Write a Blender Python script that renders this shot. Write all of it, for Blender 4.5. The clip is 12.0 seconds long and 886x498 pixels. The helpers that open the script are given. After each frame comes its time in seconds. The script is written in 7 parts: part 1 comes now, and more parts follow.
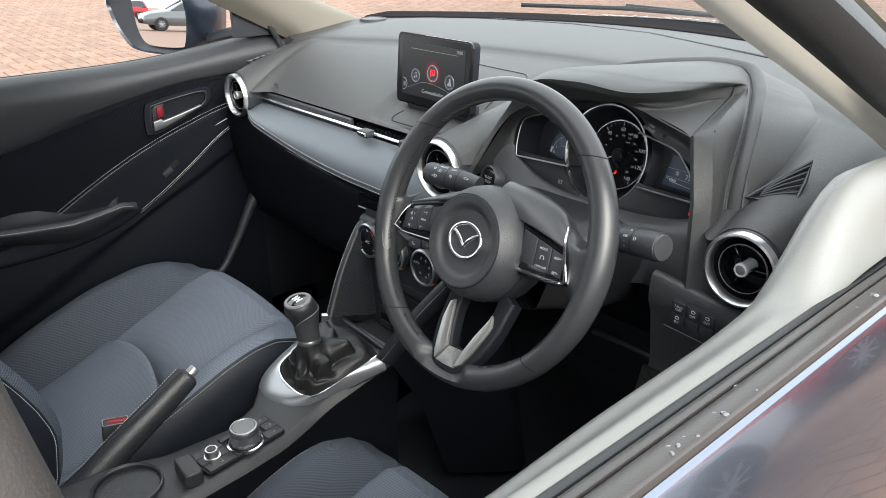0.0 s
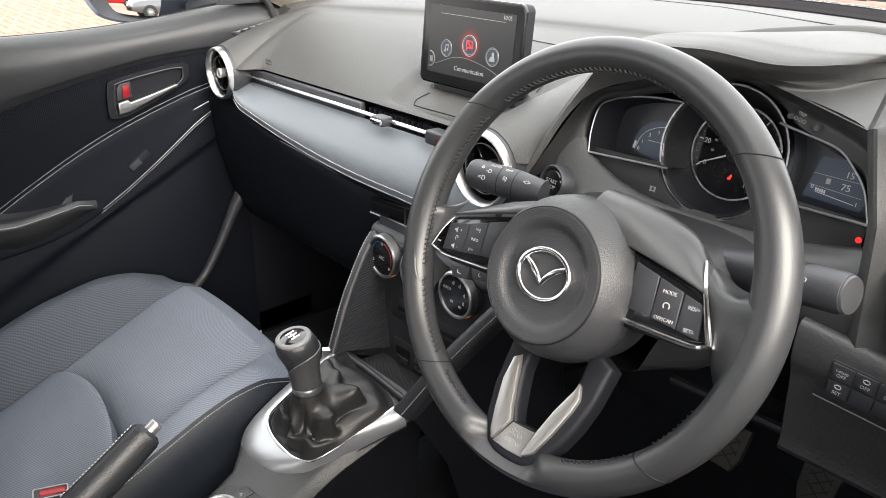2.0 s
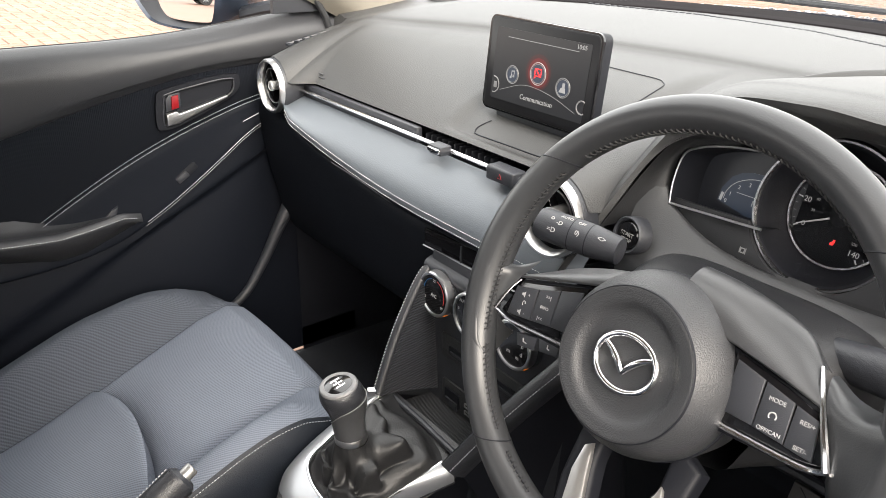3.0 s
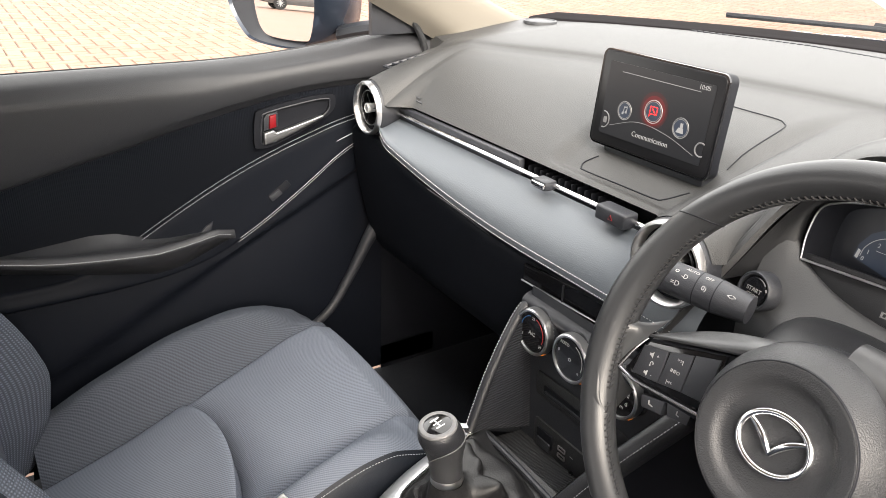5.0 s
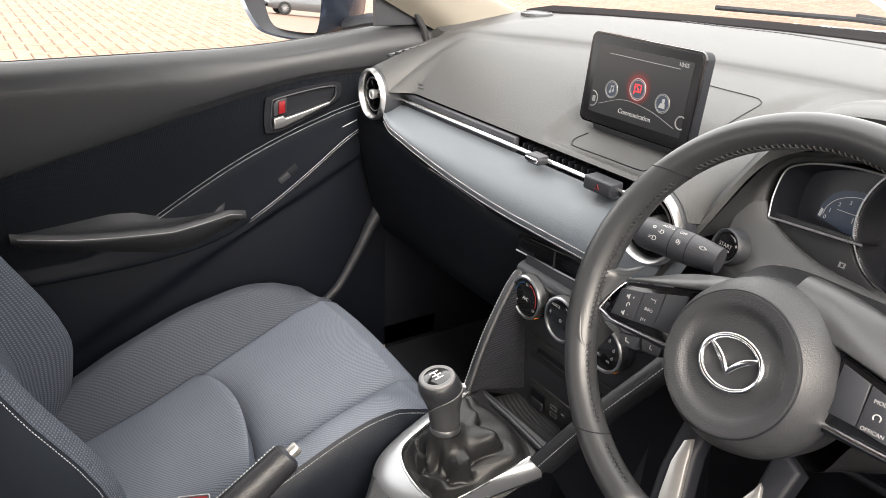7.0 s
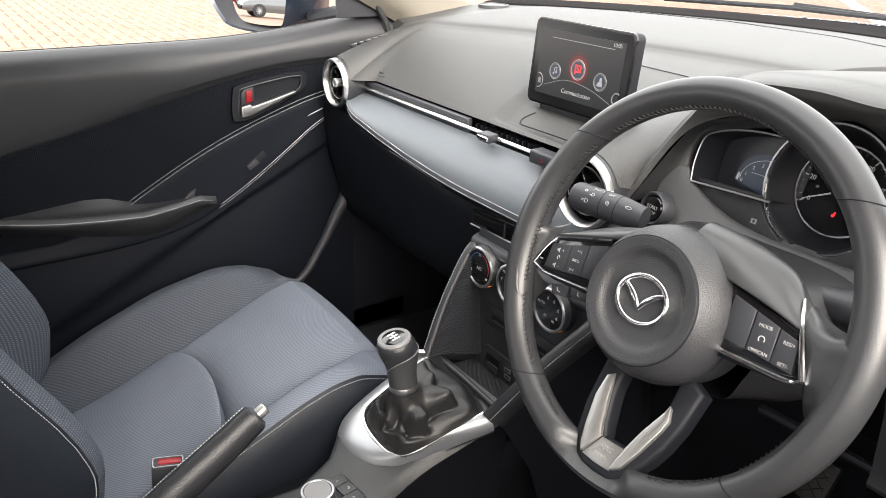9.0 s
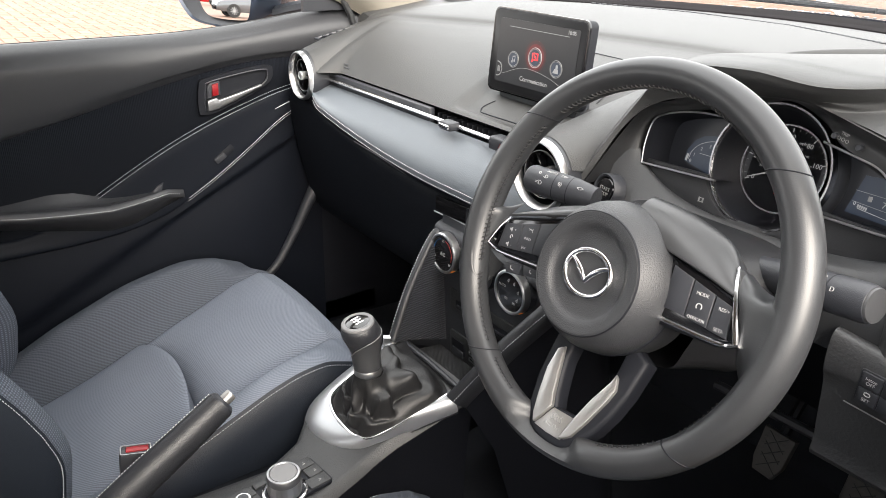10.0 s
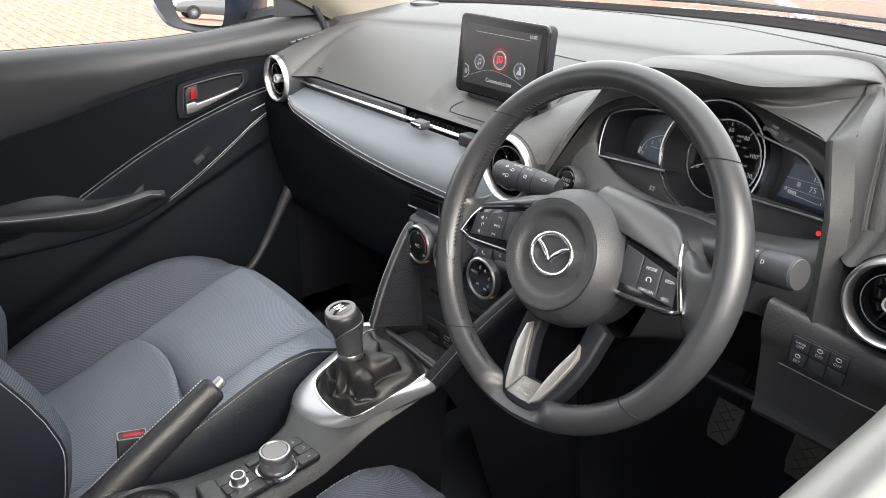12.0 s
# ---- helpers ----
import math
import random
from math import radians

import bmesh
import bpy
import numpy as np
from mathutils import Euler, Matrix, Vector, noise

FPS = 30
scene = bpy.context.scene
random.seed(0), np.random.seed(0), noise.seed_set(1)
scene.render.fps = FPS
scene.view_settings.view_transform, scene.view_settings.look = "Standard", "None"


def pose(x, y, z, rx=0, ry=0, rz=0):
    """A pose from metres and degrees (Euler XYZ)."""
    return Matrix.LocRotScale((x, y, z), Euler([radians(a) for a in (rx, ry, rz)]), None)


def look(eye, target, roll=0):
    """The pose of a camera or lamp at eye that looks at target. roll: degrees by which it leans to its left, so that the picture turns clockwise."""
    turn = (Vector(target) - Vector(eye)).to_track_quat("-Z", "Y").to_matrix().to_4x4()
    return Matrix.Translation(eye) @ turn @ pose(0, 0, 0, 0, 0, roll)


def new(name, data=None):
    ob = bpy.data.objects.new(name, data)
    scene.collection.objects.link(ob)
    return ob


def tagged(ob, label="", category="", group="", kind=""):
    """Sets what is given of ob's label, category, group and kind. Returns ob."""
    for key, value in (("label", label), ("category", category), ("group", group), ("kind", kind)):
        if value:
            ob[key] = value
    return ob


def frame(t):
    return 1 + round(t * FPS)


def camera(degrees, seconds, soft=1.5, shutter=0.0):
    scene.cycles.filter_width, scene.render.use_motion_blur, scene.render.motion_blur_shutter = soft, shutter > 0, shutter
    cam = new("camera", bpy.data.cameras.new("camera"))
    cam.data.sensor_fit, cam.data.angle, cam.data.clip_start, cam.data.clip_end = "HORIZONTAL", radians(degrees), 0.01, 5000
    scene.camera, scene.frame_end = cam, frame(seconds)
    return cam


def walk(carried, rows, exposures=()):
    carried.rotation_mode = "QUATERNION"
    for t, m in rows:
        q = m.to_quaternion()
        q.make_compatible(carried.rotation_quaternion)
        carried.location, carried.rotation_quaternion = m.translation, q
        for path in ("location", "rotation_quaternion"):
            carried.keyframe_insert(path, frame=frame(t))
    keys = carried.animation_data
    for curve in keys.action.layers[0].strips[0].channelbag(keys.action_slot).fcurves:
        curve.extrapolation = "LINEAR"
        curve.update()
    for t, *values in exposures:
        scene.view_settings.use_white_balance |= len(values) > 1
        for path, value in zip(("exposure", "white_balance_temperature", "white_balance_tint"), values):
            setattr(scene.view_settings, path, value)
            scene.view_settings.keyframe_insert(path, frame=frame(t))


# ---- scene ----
cam = camera(60.9, 12.0, 0.85)
METRES = 0.8  # length of the whole walk
START = pose(0.9795, -0.5661, 1.3079, -23.8, 0.48, 48.93)  # the first eye, outside the driver's window
ROWS = [
    (0.0, 0.0, 0.0, 0.0, -0.0, 0.0, -0.0),
    (0.5, -0.0806, 0.1618, 0.0228, -1.65, 0.52, 0.64),
    (1.0, -0.0953, 0.2805, 0.0278, -2.28, 0.5, 0.63),
    (1.5, -0.0882, 0.3229, 0.0236, -2.0, 0.16, 0.03),
    (2.0, -0.0833, 0.358, 0.0424, -0.89, -0.34, -0.93),
    (2.5, -0.0932, 0.4061, 0.0779, 0.63, -0.77, -2.01),
    (3.0, -0.112, 0.445, 0.1202, 2.28, -1.05, -3.17),
    (3.5, -0.1403, 0.4739, 0.1469, 3.87, -1.11, -4.13),
    (5.5, -0.2031, 0.4526, 0.158, 7.07, -0.77, -5.79),
    (6.0, -0.2016, 0.4287, 0.1488, 7.17, -0.67, -5.81),
    (6.5, -0.1803, 0.4028, 0.1192, 7.15, -0.59, -5.72),
    (8.5, -0.13, 0.3205, 0.0699, 6.08, -0.33, -5.03),
    (9.0, -0.1079, 0.2977, 0.0547, 5.5, -0.29, -4.62),
    (9.5, -0.0858, 0.2829, 0.0444, 4.8, -0.3, -4.15),
    (10.0, -0.0721, 0.2757, 0.0333, 4.0, -0.26, -3.7),
    (10.5, -0.0661, 0.2617, 0.0282, 3.23, -0.23, -3.28),
    (11.0, -0.0646, 0.2356, 0.0236, 2.53, -0.22, -2.93),
    (11.5, -0.0645, 0.2106, 0.0189, 1.94, -0.22, -2.65),
    (12.0, -0.0794, 0.177, 0.0161, 1.51, -0.18, -2.47),
]
walk(cam, [(t, START @ pose(METRES * x, METRES * y, METRES * z, 90 + pitch, roll, yaw)) for t, x, y, z, yaw, pitch, roll in ROWS],
     [(0.0, 1.55, 6350, 5), (1.5, 2.1, 6700, 8), (3.5, 2.2, 6950, 10), (5.5, 2.2, 7050, 11), (9.5, 2.2, 6850, 10), (12.0, 2.1, 6700, 9)])

# ---- world and light ----
world = bpy.data.worlds.new("overcast")
scene.world = world
world.use_nodes = True
wn = world.node_tree.nodes
sky = wn.new("ShaderNodeTexSky")
sky.sky_type, sky.sun_disc = "NISHITA", False
sky.sun_elevation, sky.sun_rotation = radians(33), radians(107)
sky.air_density, sky.dust_density, sky.ozone_density = 1.0, 6.0, 1.0
soften = wn.new("ShaderNodeMixRGB")
soften.inputs[0].default_value = 0.75
soften.inputs[2].default_value = (9.5, 9.6, 9.8, 1)
world.node_tree.links.new(sky.outputs[0], soften.inputs[1])
world.node_tree.links.new(soften.outputs[0], wn["Background"].inputs[0])
wn["Background"].inputs[1].default_value = 0.145
sun = new("sun", bpy.data.lights.new("sun", "SUN"))
sun.data.energy, sun.data.angle, sun.data.color = 1.9, radians(45), (1.0, 0.97, 0.93)
sun.matrix_world = look((5.6, -1.7, 4.3), (0, 0, 0.5))

# ---- materials ----


def mat(name, color, rough=0.5, metal=0.0, grain=0.0, scale=300.0, vary=0.12, blotch=3.0, spec=0.5, coat=0.0, island=0.0, rough_vary=0.1):
    m = bpy.data.materials.new(name)
    m.use_nodes = True
    nt = m.node_tree
    b = nt.nodes["Principled BSDF"]
    b.inputs["Metallic"].default_value, b.inputs["Specular IOR Level"].default_value = metal, spec
    b.inputs["Coat Weight"].default_value = coat
    co = nt.nodes.new("ShaderNodeTexCoord")
    big, fine = nt.nodes.new("ShaderNodeTexNoise"), nt.nodes.new("ShaderNodeTexNoise")
    big.inputs["Scale"].default_value, fine.inputs["Scale"].default_value = blotch, scale
    big.inputs["Detail"].default_value, fine.inputs["Detail"].default_value = 5, 3
    for n in (big, fine):
        nt.links.new(co.outputs["Object"], n.inputs["Vector"])
    ramp = nt.nodes.new("ShaderNodeMapRange")
    ramp.inputs["To Min"].default_value, ramp.inputs["To Max"].default_value = 1 - vary, 1 + vary
    nt.links.new(big.outputs["Fac"], ramp.inputs["Value"])
    tint = nt.nodes.new("ShaderNodeMixRGB")
    tint.blend_type = "MULTIPLY"
    tint.inputs[0].default_value, tint.inputs[1].default_value = 1, (*color, 1)
    nt.links.new(ramp.outputs[0], tint.inputs[2])
    out = tint.outputs[0]
    if island:
        pick = nt.nodes.new("ShaderNodeNewGeometry" if island > 0 else "ShaderNodeObjectInfo")
        hue = nt.nodes.new("ShaderNodeHueSaturation")
        r2 = nt.nodes.new("ShaderNodeMapRange")
        r2.inputs["To Min"].default_value, r2.inputs["To Max"].default_value = 1 - abs(island), 1 + abs(island)
        nt.links.new(pick.outputs["Random Per Island" if island > 0 else "Random"], r2.inputs["Value"])
        nt.links.new(r2.outputs[0], hue.inputs["Value"])
        nt.links.new(out, hue.inputs["Color"])
        out = hue.outputs[0]
    nt.links.new(out, b.inputs["Base Color"])
    rr = nt.nodes.new("ShaderNodeMapRange")
    rr.inputs["To Min"].default_value, rr.inputs["To Max"].default_value = max(0, rough - rough_vary), min(1, rough + rough_vary)
    nt.links.new(big.outputs["Fac"], rr.inputs["Value"])
    nt.links.new(rr.outputs[0], b.inputs["Roughness"])
    if grain:
        bump = nt.nodes.new("ShaderNodeBump")
        bump.inputs["Strength"].default_value, bump.inputs["Distance"].default_value = grain, 0.001
        nt.links.new(fine.outputs["Fac"], bump.inputs["Height"])
        nt.links.new(bump.outputs[0], b.inputs["Normal"])
    return m


def ribbed(name, color, rough, axis, period, depth, cross=0.0, vary=0.15, spin=0.0, low=0.50):
    """Woven cloth or ribbed plastic: fine ribs across the axis, in relief and slightly in colour."""
    m = mat(name, color, rough, 0, 0, 900, vary, 6, spec=0.12)
    nt = m.node_tree
    b = nt.nodes["Principled BSDF"]
    co = nt.nodes.new("ShaderNodeTexCoord")
    place = co.outputs["Object"]
    if spin:
        turn = nt.nodes.new("ShaderNodeMapping")
        turn.inputs["Rotation"].default_value = (0, 0, radians(spin))
        nt.links.new(place, turn.inputs["Vector"])
        place = turn.outputs[0]
    w = nt.nodes.new("ShaderNodeTexWave")
    w.wave_type, w.bands_direction = "BANDS", axis
    w.inputs["Scale"].default_value = 0.314 / period
    w.inputs["Distortion"].default_value = 0.3
    nt.links.new(place, w.inputs["Vector"])
    height = w.outputs["Fac"]
    if cross:
        w2 = nt.nodes.new("ShaderNodeTexWave")
        w2.wave_type, w2.bands_direction = "BANDS", "X" if axis != "X" else "Z"
        w2.inputs["Scale"].default_value = 0.314 / cross
        nt.links.new(place, w2.inputs["Vector"])
        add = nt.nodes.new("ShaderNodeMath")
        add.operation = "MULTIPLY_ADD" if spin else "MULTIPLY"
        nt.links.new(w.outputs["Fac"], add.inputs[2 if spin else 0])
        nt.links.new(w2.outputs["Fac"], add.inputs[0 if spin else 1])
        if spin:
            add.inputs[1].default_value = 0.35
        height = add.outputs[0]
    bump = nt.nodes.new("ShaderNodeBump")
    bump.inputs["Strength"].default_value, bump.inputs["Distance"].default_value = depth, 0.001
    nt.links.new(height, bump.inputs["Height"])
    nt.links.new(bump.outputs[0], b.inputs["Normal"])
    old = b.inputs["Base Color"].links[0].from_socket
    mix = nt.nodes.new("ShaderNodeMixRGB")
    mix.blend_type = "MULTIPLY"
    mix.inputs[0].default_value = 1
    r = nt.nodes.new("ShaderNodeMapRange")
    r.inputs["To Min"].default_value, r.inputs["To Max"].default_value = low, 1.25
    nt.links.new(height, r.inputs["Value"])
    nt.links.new(old, mix.inputs[1])
    nt.links.new(r.outputs[0], mix.inputs[2])
    nt.links.new(mix.outputs[0], b.inputs["Base Color"])
    return m


def glow(name, color, strength, base=None):
    m = bpy.data.materials.new(name)
    m.use_nodes = True
    b = m.node_tree.nodes["Principled BSDF"]
    b.inputs["Base Color"].default_value = (*(base or color), 1)
    b.inputs["Roughness"].default_value = 0.3
    b.inputs["Emission Color"].default_value = (*color, 1)
    b.inputs["Emission Strength"].default_value = strength
    return m


def glass(name, tint=(1, 1, 1), rough=0.0):
    m = bpy.data.materials.new(name)
    m.use_nodes = True
    nt = m.node_tree
    nt.nodes.remove(nt.nodes["Principled BSDF"])
    clear, shine, mix = nt.nodes.new("ShaderNodeBsdfTransparent"), nt.nodes.new("ShaderNodeBsdfGlossy"), nt.nodes.new("ShaderNodeMixShader")
    fres = nt.nodes.new("ShaderNodeMath")
    fres.operation = "POWER"
    facing_in = nt.nodes.new("ShaderNodeLayerWeight")
    facing_in.inputs[0].default_value = 0.5
    nt.links.new(facing_in.outputs["Facing"], fres.inputs[0])
    fres.inputs[1].default_value = 5.0
    clear.inputs[0].default_value = (*tint, 1)
    shine.inputs["Roughness"].default_value = rough
    nt.links.new(fres.outputs[0], mix.inputs[0])
    nt.links.new(clear.outputs[0], mix.inputs[1])
    nt.links.new(shine.outputs[0], mix.inputs[2])
    nt.links.new(mix.outputs[0], nt.nodes["Material Output"].inputs[0])
    return m


# cluster and column plastic, with the shade under the hood in its colour
LEDGE = mat("shaded_cluster_plastic", (0.015, 0.0155, 0.0175), 0.40, grain=0.25, scale=1100, vary=0.08, spec=0.3)
# lower dash plastic, its colour darkened for the shade of the footwell
GLOVE = mat("shaded_glovebox_plastic", (0.0068, 0.0080, 0.0112), 0.6, grain=0.3, scale=900, vary=0.1, spec=0.12)
SEAL = mat("wet_grey_rubber_seal", (0.048, 0.043, 0.041), 0.35, grain=0.3, scale=500, vary=0.15)
SOFT = mat("soft_dash_plastic", (0.0489, 0.0513, 0.0554), 0.48, grain=0.35, scale=900, vary=0.08, rough_vary=0.04)
PAD = mat("grained_dash_skin", (0.0420, 0.0424, 0.0430), 0.50, grain=0.6, scale=700, vary=0.06, rough_vary=0.04, spec=0.38)
HARD = mat("hard_black_plastic", (0.0244, 0.0260, 0.0314), 0.45, grain=0.3, scale=1200, vary=0.1)
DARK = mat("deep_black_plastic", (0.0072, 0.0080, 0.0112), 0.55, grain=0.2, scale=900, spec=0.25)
GLOSS = mat("piano_black", (0.006, 0.006, 0.007), 0.12, vary=0.05, rough_vary=0.03, coat=0.3)
BLUELEATHER = mat("blue_grey_leatherette", (0.108, 0.122, 0.139), 0.42, grain=0.35, scale=700, vary=0.06, rough_vary=0.04)
LEATHER = mat("black_leather", (0.0205, 0.0215, 0.0250), 0.38, grain=0.5, scale=650, vary=0.1, rough_vary=0.06)
BOOTLEATHER = mat("soft_boot_leather", (0.013, 0.013, 0.014), 0.48, grain=0.35, scale=420, vary=0.1)
RIMLEATHER = mat("smooth_wheel_leather", (0.0275, 0.0285, 0.0310), 0.35, grain=0.13, scale=900, vary=0.12, rough_vary=0.08)
AIRBAG = mat("grained_airbag_cover", (0.0260, 0.0270, 0.0300), 0.42, grain=0.6, scale=800, vary=0.08, rough_vary=0.04)
COVER = mat("smooth_spoke_plastic", (0.0380, 0.0390, 0.0420), 0.34, grain=0.15, scale=1200, vary=0.06, rough_vary=0.03)
DARKCHROME = mat("dimmed_chrome", (0.34, 0.34, 0.36), 0.24, 1.0, vary=0.05, rough_vary=0.05)
CHROME = mat("bright_chrome", (0.88, 0.88, 0.89), 0.17, 1.0, vary=0.03, rough_vary=0.04)
HANDLE = mat("brushed_handle_silver", (0.36, 0.36, 0.37), 0.42, 1.0, grain=0.05, scale=1500, vary=0.05)
SATIN = mat("satin_silver", (0.62, 0.62, 0.63), 0.34, 1.0, grain=0.05, scale=1500, vary=0.05, rough_vary=0.04)
SURROUND = mat("silver_painted_plastic", (0.41, 0.42, 0.44), 0.40, 0.85, grain=0.05, scale=1500, vary=0.05, rough_vary=0.04, coat=0.2)
DULLSILVER = mat("matt_silver_paint", (0.48, 0.47, 0.46), 0.38, 0.9, vary=0.05, rough_vary=0.04)
KNOBSILVER = mat("silver_knob_paint", (0.62, 0.62, 0.63), 0.25, 0.35, vary=0.04, coat=0.3)
STITCH = mat("pale_thread", (0.46, 0.47, 0.49), 0.7, vary=0.2, blotch=200)
DARKSTITCH = mat("black_thread", (0.016, 0.016, 0.017), 0.6)
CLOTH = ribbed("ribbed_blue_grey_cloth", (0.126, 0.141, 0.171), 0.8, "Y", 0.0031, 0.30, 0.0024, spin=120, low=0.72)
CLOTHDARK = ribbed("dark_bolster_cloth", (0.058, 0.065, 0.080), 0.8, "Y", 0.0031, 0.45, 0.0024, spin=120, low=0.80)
CLOTHBACK = ribbed("dotted_backrest_cloth", (0.1056, 0.1200, 0.1488), 0.85, "Z", 0.0038, 0.9, 0.0038)
VINYL = mat("seat_side_vinyl", (0.0105, 0.0135, 0.0195), 0.5, grain=0.4, scale=700, spec=0.25)
CARPET = mat("black_carpet", (0.0085, 0.0108, 0.0165), 0.95, grain=1.0, scale=900)
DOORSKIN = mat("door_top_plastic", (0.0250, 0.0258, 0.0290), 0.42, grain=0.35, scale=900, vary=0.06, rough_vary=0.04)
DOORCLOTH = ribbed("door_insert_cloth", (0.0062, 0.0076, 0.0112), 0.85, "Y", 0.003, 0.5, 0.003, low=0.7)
# dark door plastic lightened in colour to carry the glare of the sky
DOORTOP = mat("sky_lit_door_top", (0.175, 0.176, 0.168), 0.42, grain=0.3, scale=900, vary=0.05)
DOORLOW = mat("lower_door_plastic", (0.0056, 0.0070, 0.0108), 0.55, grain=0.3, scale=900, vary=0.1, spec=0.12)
RIBBED = ribbed("ribbed_soft_plastic", (0.040, 0.042, 0.047), 0.42, "Z", 0.0036, 0.9)
TRAYRIB = ribbed("ribbed_tray_rubber", (0.050, 0.051, 0.054), 0.45, "X", 0.0026, 0.9)
BEIGE = mat("beige_pillar_trim", (0.165, 0.150, 0.126), 0.8, grain=0.3, scale=700, vary=0.05)
PAINT = mat("dark_blue_metallic_paint", (0.17, 0.19, 0.24), 0.14, 0.85, vary=0.05, coat=0.6, rough_vary=0.03)
RUBBER = mat("black_rubber", (0.0190, 0.0200, 0.0220), 0.5, grain=0.3, scale=500)
GREY = mat("mirror_shell_grey", (0.035, 0.045, 0.065), 0.25, 0.3, coat=0.4)
CAPGREY = mat("grey_knob_cap", (0.16, 0.16, 0.165), 0.5, 0.2)
MIRROR = mat("mirror_silver", (0.86, 0.87, 0.88), 0.01, 1.0, vary=0.01, rough_vary=0.005)
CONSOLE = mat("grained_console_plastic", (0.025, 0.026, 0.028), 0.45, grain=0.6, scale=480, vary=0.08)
PALESTONE = mat("pale_concrete", (0.36, 0.33, 0.29), 0.7, grain=0.4, scale=60, vary=0.15)
FRIT = mat("matt_black_glass_border", (0.012, 0.011, 0.012), 0.95, vary=0.05, spec=0.05)
LEDGESOFT = mat("satin_ledge_plastic", (0.032, 0.033, 0.0355), 0.42, grain=0.3, scale=900, vary=0.08)
DIMPRINT = mat("grey_print", (0.20, 0.20, 0.20), 0.5, vary=0.04)
PRINT = mat("white_print", (0.35, 0.35, 0.35), 0.5, vary=0.04)
GLASS = glass("window_glass", (0.96, 0.97, 0.96))
LENS = glass("instrument_lens", (0.9, 0.9, 0.9), 0.02)
WATER = mat("water_drop", (0.10, 0.10, 0.11), 0.04, 0.0, vary=0.05, spec=0.8, coat=1.0, rough_vary=0.02)
BRICK = mat("wet_clay_paver", (0.190, 0.115, 0.083), 0.7, grain=0.5, scale=150, vary=0.2, blotch=1.2, island=0.14, spec=0.25)
BRICKONE = mat("wet_clay_paver_single", (0.190, 0.115, 0.083), 0.7, grain=0.5, scale=150, vary=0.2, blotch=1.2, island=-0.14, spec=0.25)
FARBRICK = mat("wet_clay_paving_afar", (0.165, 0.100, 0.072), 0.7, grain=0.6, scale=30, vary=0.2, blotch=0.6, spec=0.25)
JOINT = mat("joint_sand", (0.055, 0.033, 0.023), 0.8, grain=0.6, scale=120, vary=0.3)
REDPLASTIC = mat("red_plastic", (0.22, 0.006, 0.010), 0.4)
REDGLOW = glow("red_warning_light", (1.0, 0.02, 0.02), 0.32)
SCREENRIM = mat("satin_black_bezel", (0.006, 0.006, 0.007), 0.32, vary=0.05, spec=0.3)
SCREENBLACK = glow("lit_screen_black", (0.026, 0.029, 0.038), 0.06, (0.006, 0.006, 0.007))
WHITEGLOW = glow("lit_white", (0.70, 0.71, 0.73), 0.085, (0.12, 0.12, 0.12))
GREYGLOW = glow("lit_grey", (0.30, 0.30, 0.31), 0.14, (0.06, 0.06, 0.06))
LCDDARK = glow("lcd_grey", (0.013, 0.018, 0.029), 0.30)

# ---- builders ----
PLACE = {}


def thing(name, at, label, category, group="", kind=""):
    e = new(name)
    e.location = at
    e.empty_display_size = 0.05
    PLACE[e.name] = Matrix.Translation(at)
    return tagged(e, label, category, group, kind)


def part(name, bm, material, parent=None, label="", sharp=38, kind="", category="", group=""):
    """Links a bmesh, whose points are in the world, as one mesh object under a thing or a part."""
    bmesh.ops.remove_doubles(bm, verts=bm.verts, dist=1e-6)
    bmesh.ops.recalc_face_normals(bm, faces=bm.faces)
    limit = radians(sharp)
    for e in bm.edges:
        e.smooth = not (len(e.link_faces) == 2 and e.calc_face_angle(0) > limit)
    for f in bm.faces:
        f.smooth = True
    me = bpy.data.meshes.new(name)
    bm.to_mesh(me)
    bm.free()
    me.materials.append(material)
    ob = new(name, me)
    if parent:
        ob.parent = parent
        ob.matrix_parent_inverse = PLACE[parent.name].inverted()
    PLACE[ob.name] = Matrix.Identity(4)
    return tagged(ob, label, category, group, kind)


def curve(pts, n=6, closed=False):
    """A smooth line through the points."""
    p = [Vector(q) for q in pts]
    out, m = [], len(p)
    for i in range(m if closed else m - 1):
        a = p[(i - 1) % m] if closed or i else p[0] * 2 - p[1]
        b, c = p[i], p[(i + 1) % m]
        d = p[(i + 2) % m] if closed or i < m - 2 else c * 2 - b
        for k in range(n):
            t = k / n
            out.append(0.5 * ((2 * b) + (c - a) * t + (2 * a - 5 * b + 4 * c - d) * t * t + (3 * b - a - 3 * c + d) * t ** 3))
    if not closed:
        out.append(p[-1])
    return out


def sheet(rows, close_u=False, close_v=False, caps=False, bm=None):
    bm = bm or bmesh.new()
    g = [[bm.verts.new(p) for p in r] for r in rows]
    nu, nv = len(g), len(g[0])
    for i in range(nu if close_u else nu - 1):
        for j in range(nv if close_v else nv - 1):
            q = (g[i][j], g[(i + 1) % nu][j], g[(i + 1) % nu][(j + 1) % nv], g[i][(j + 1) % nv])
            if len({tuple(round(c, 7) for c in v.co) for v in q}) > 2:
                bm.faces.new(q)
    if caps:
        bm.faces.new(g[0][::-1])
        bm.faces.new(g[-1])
    return bm


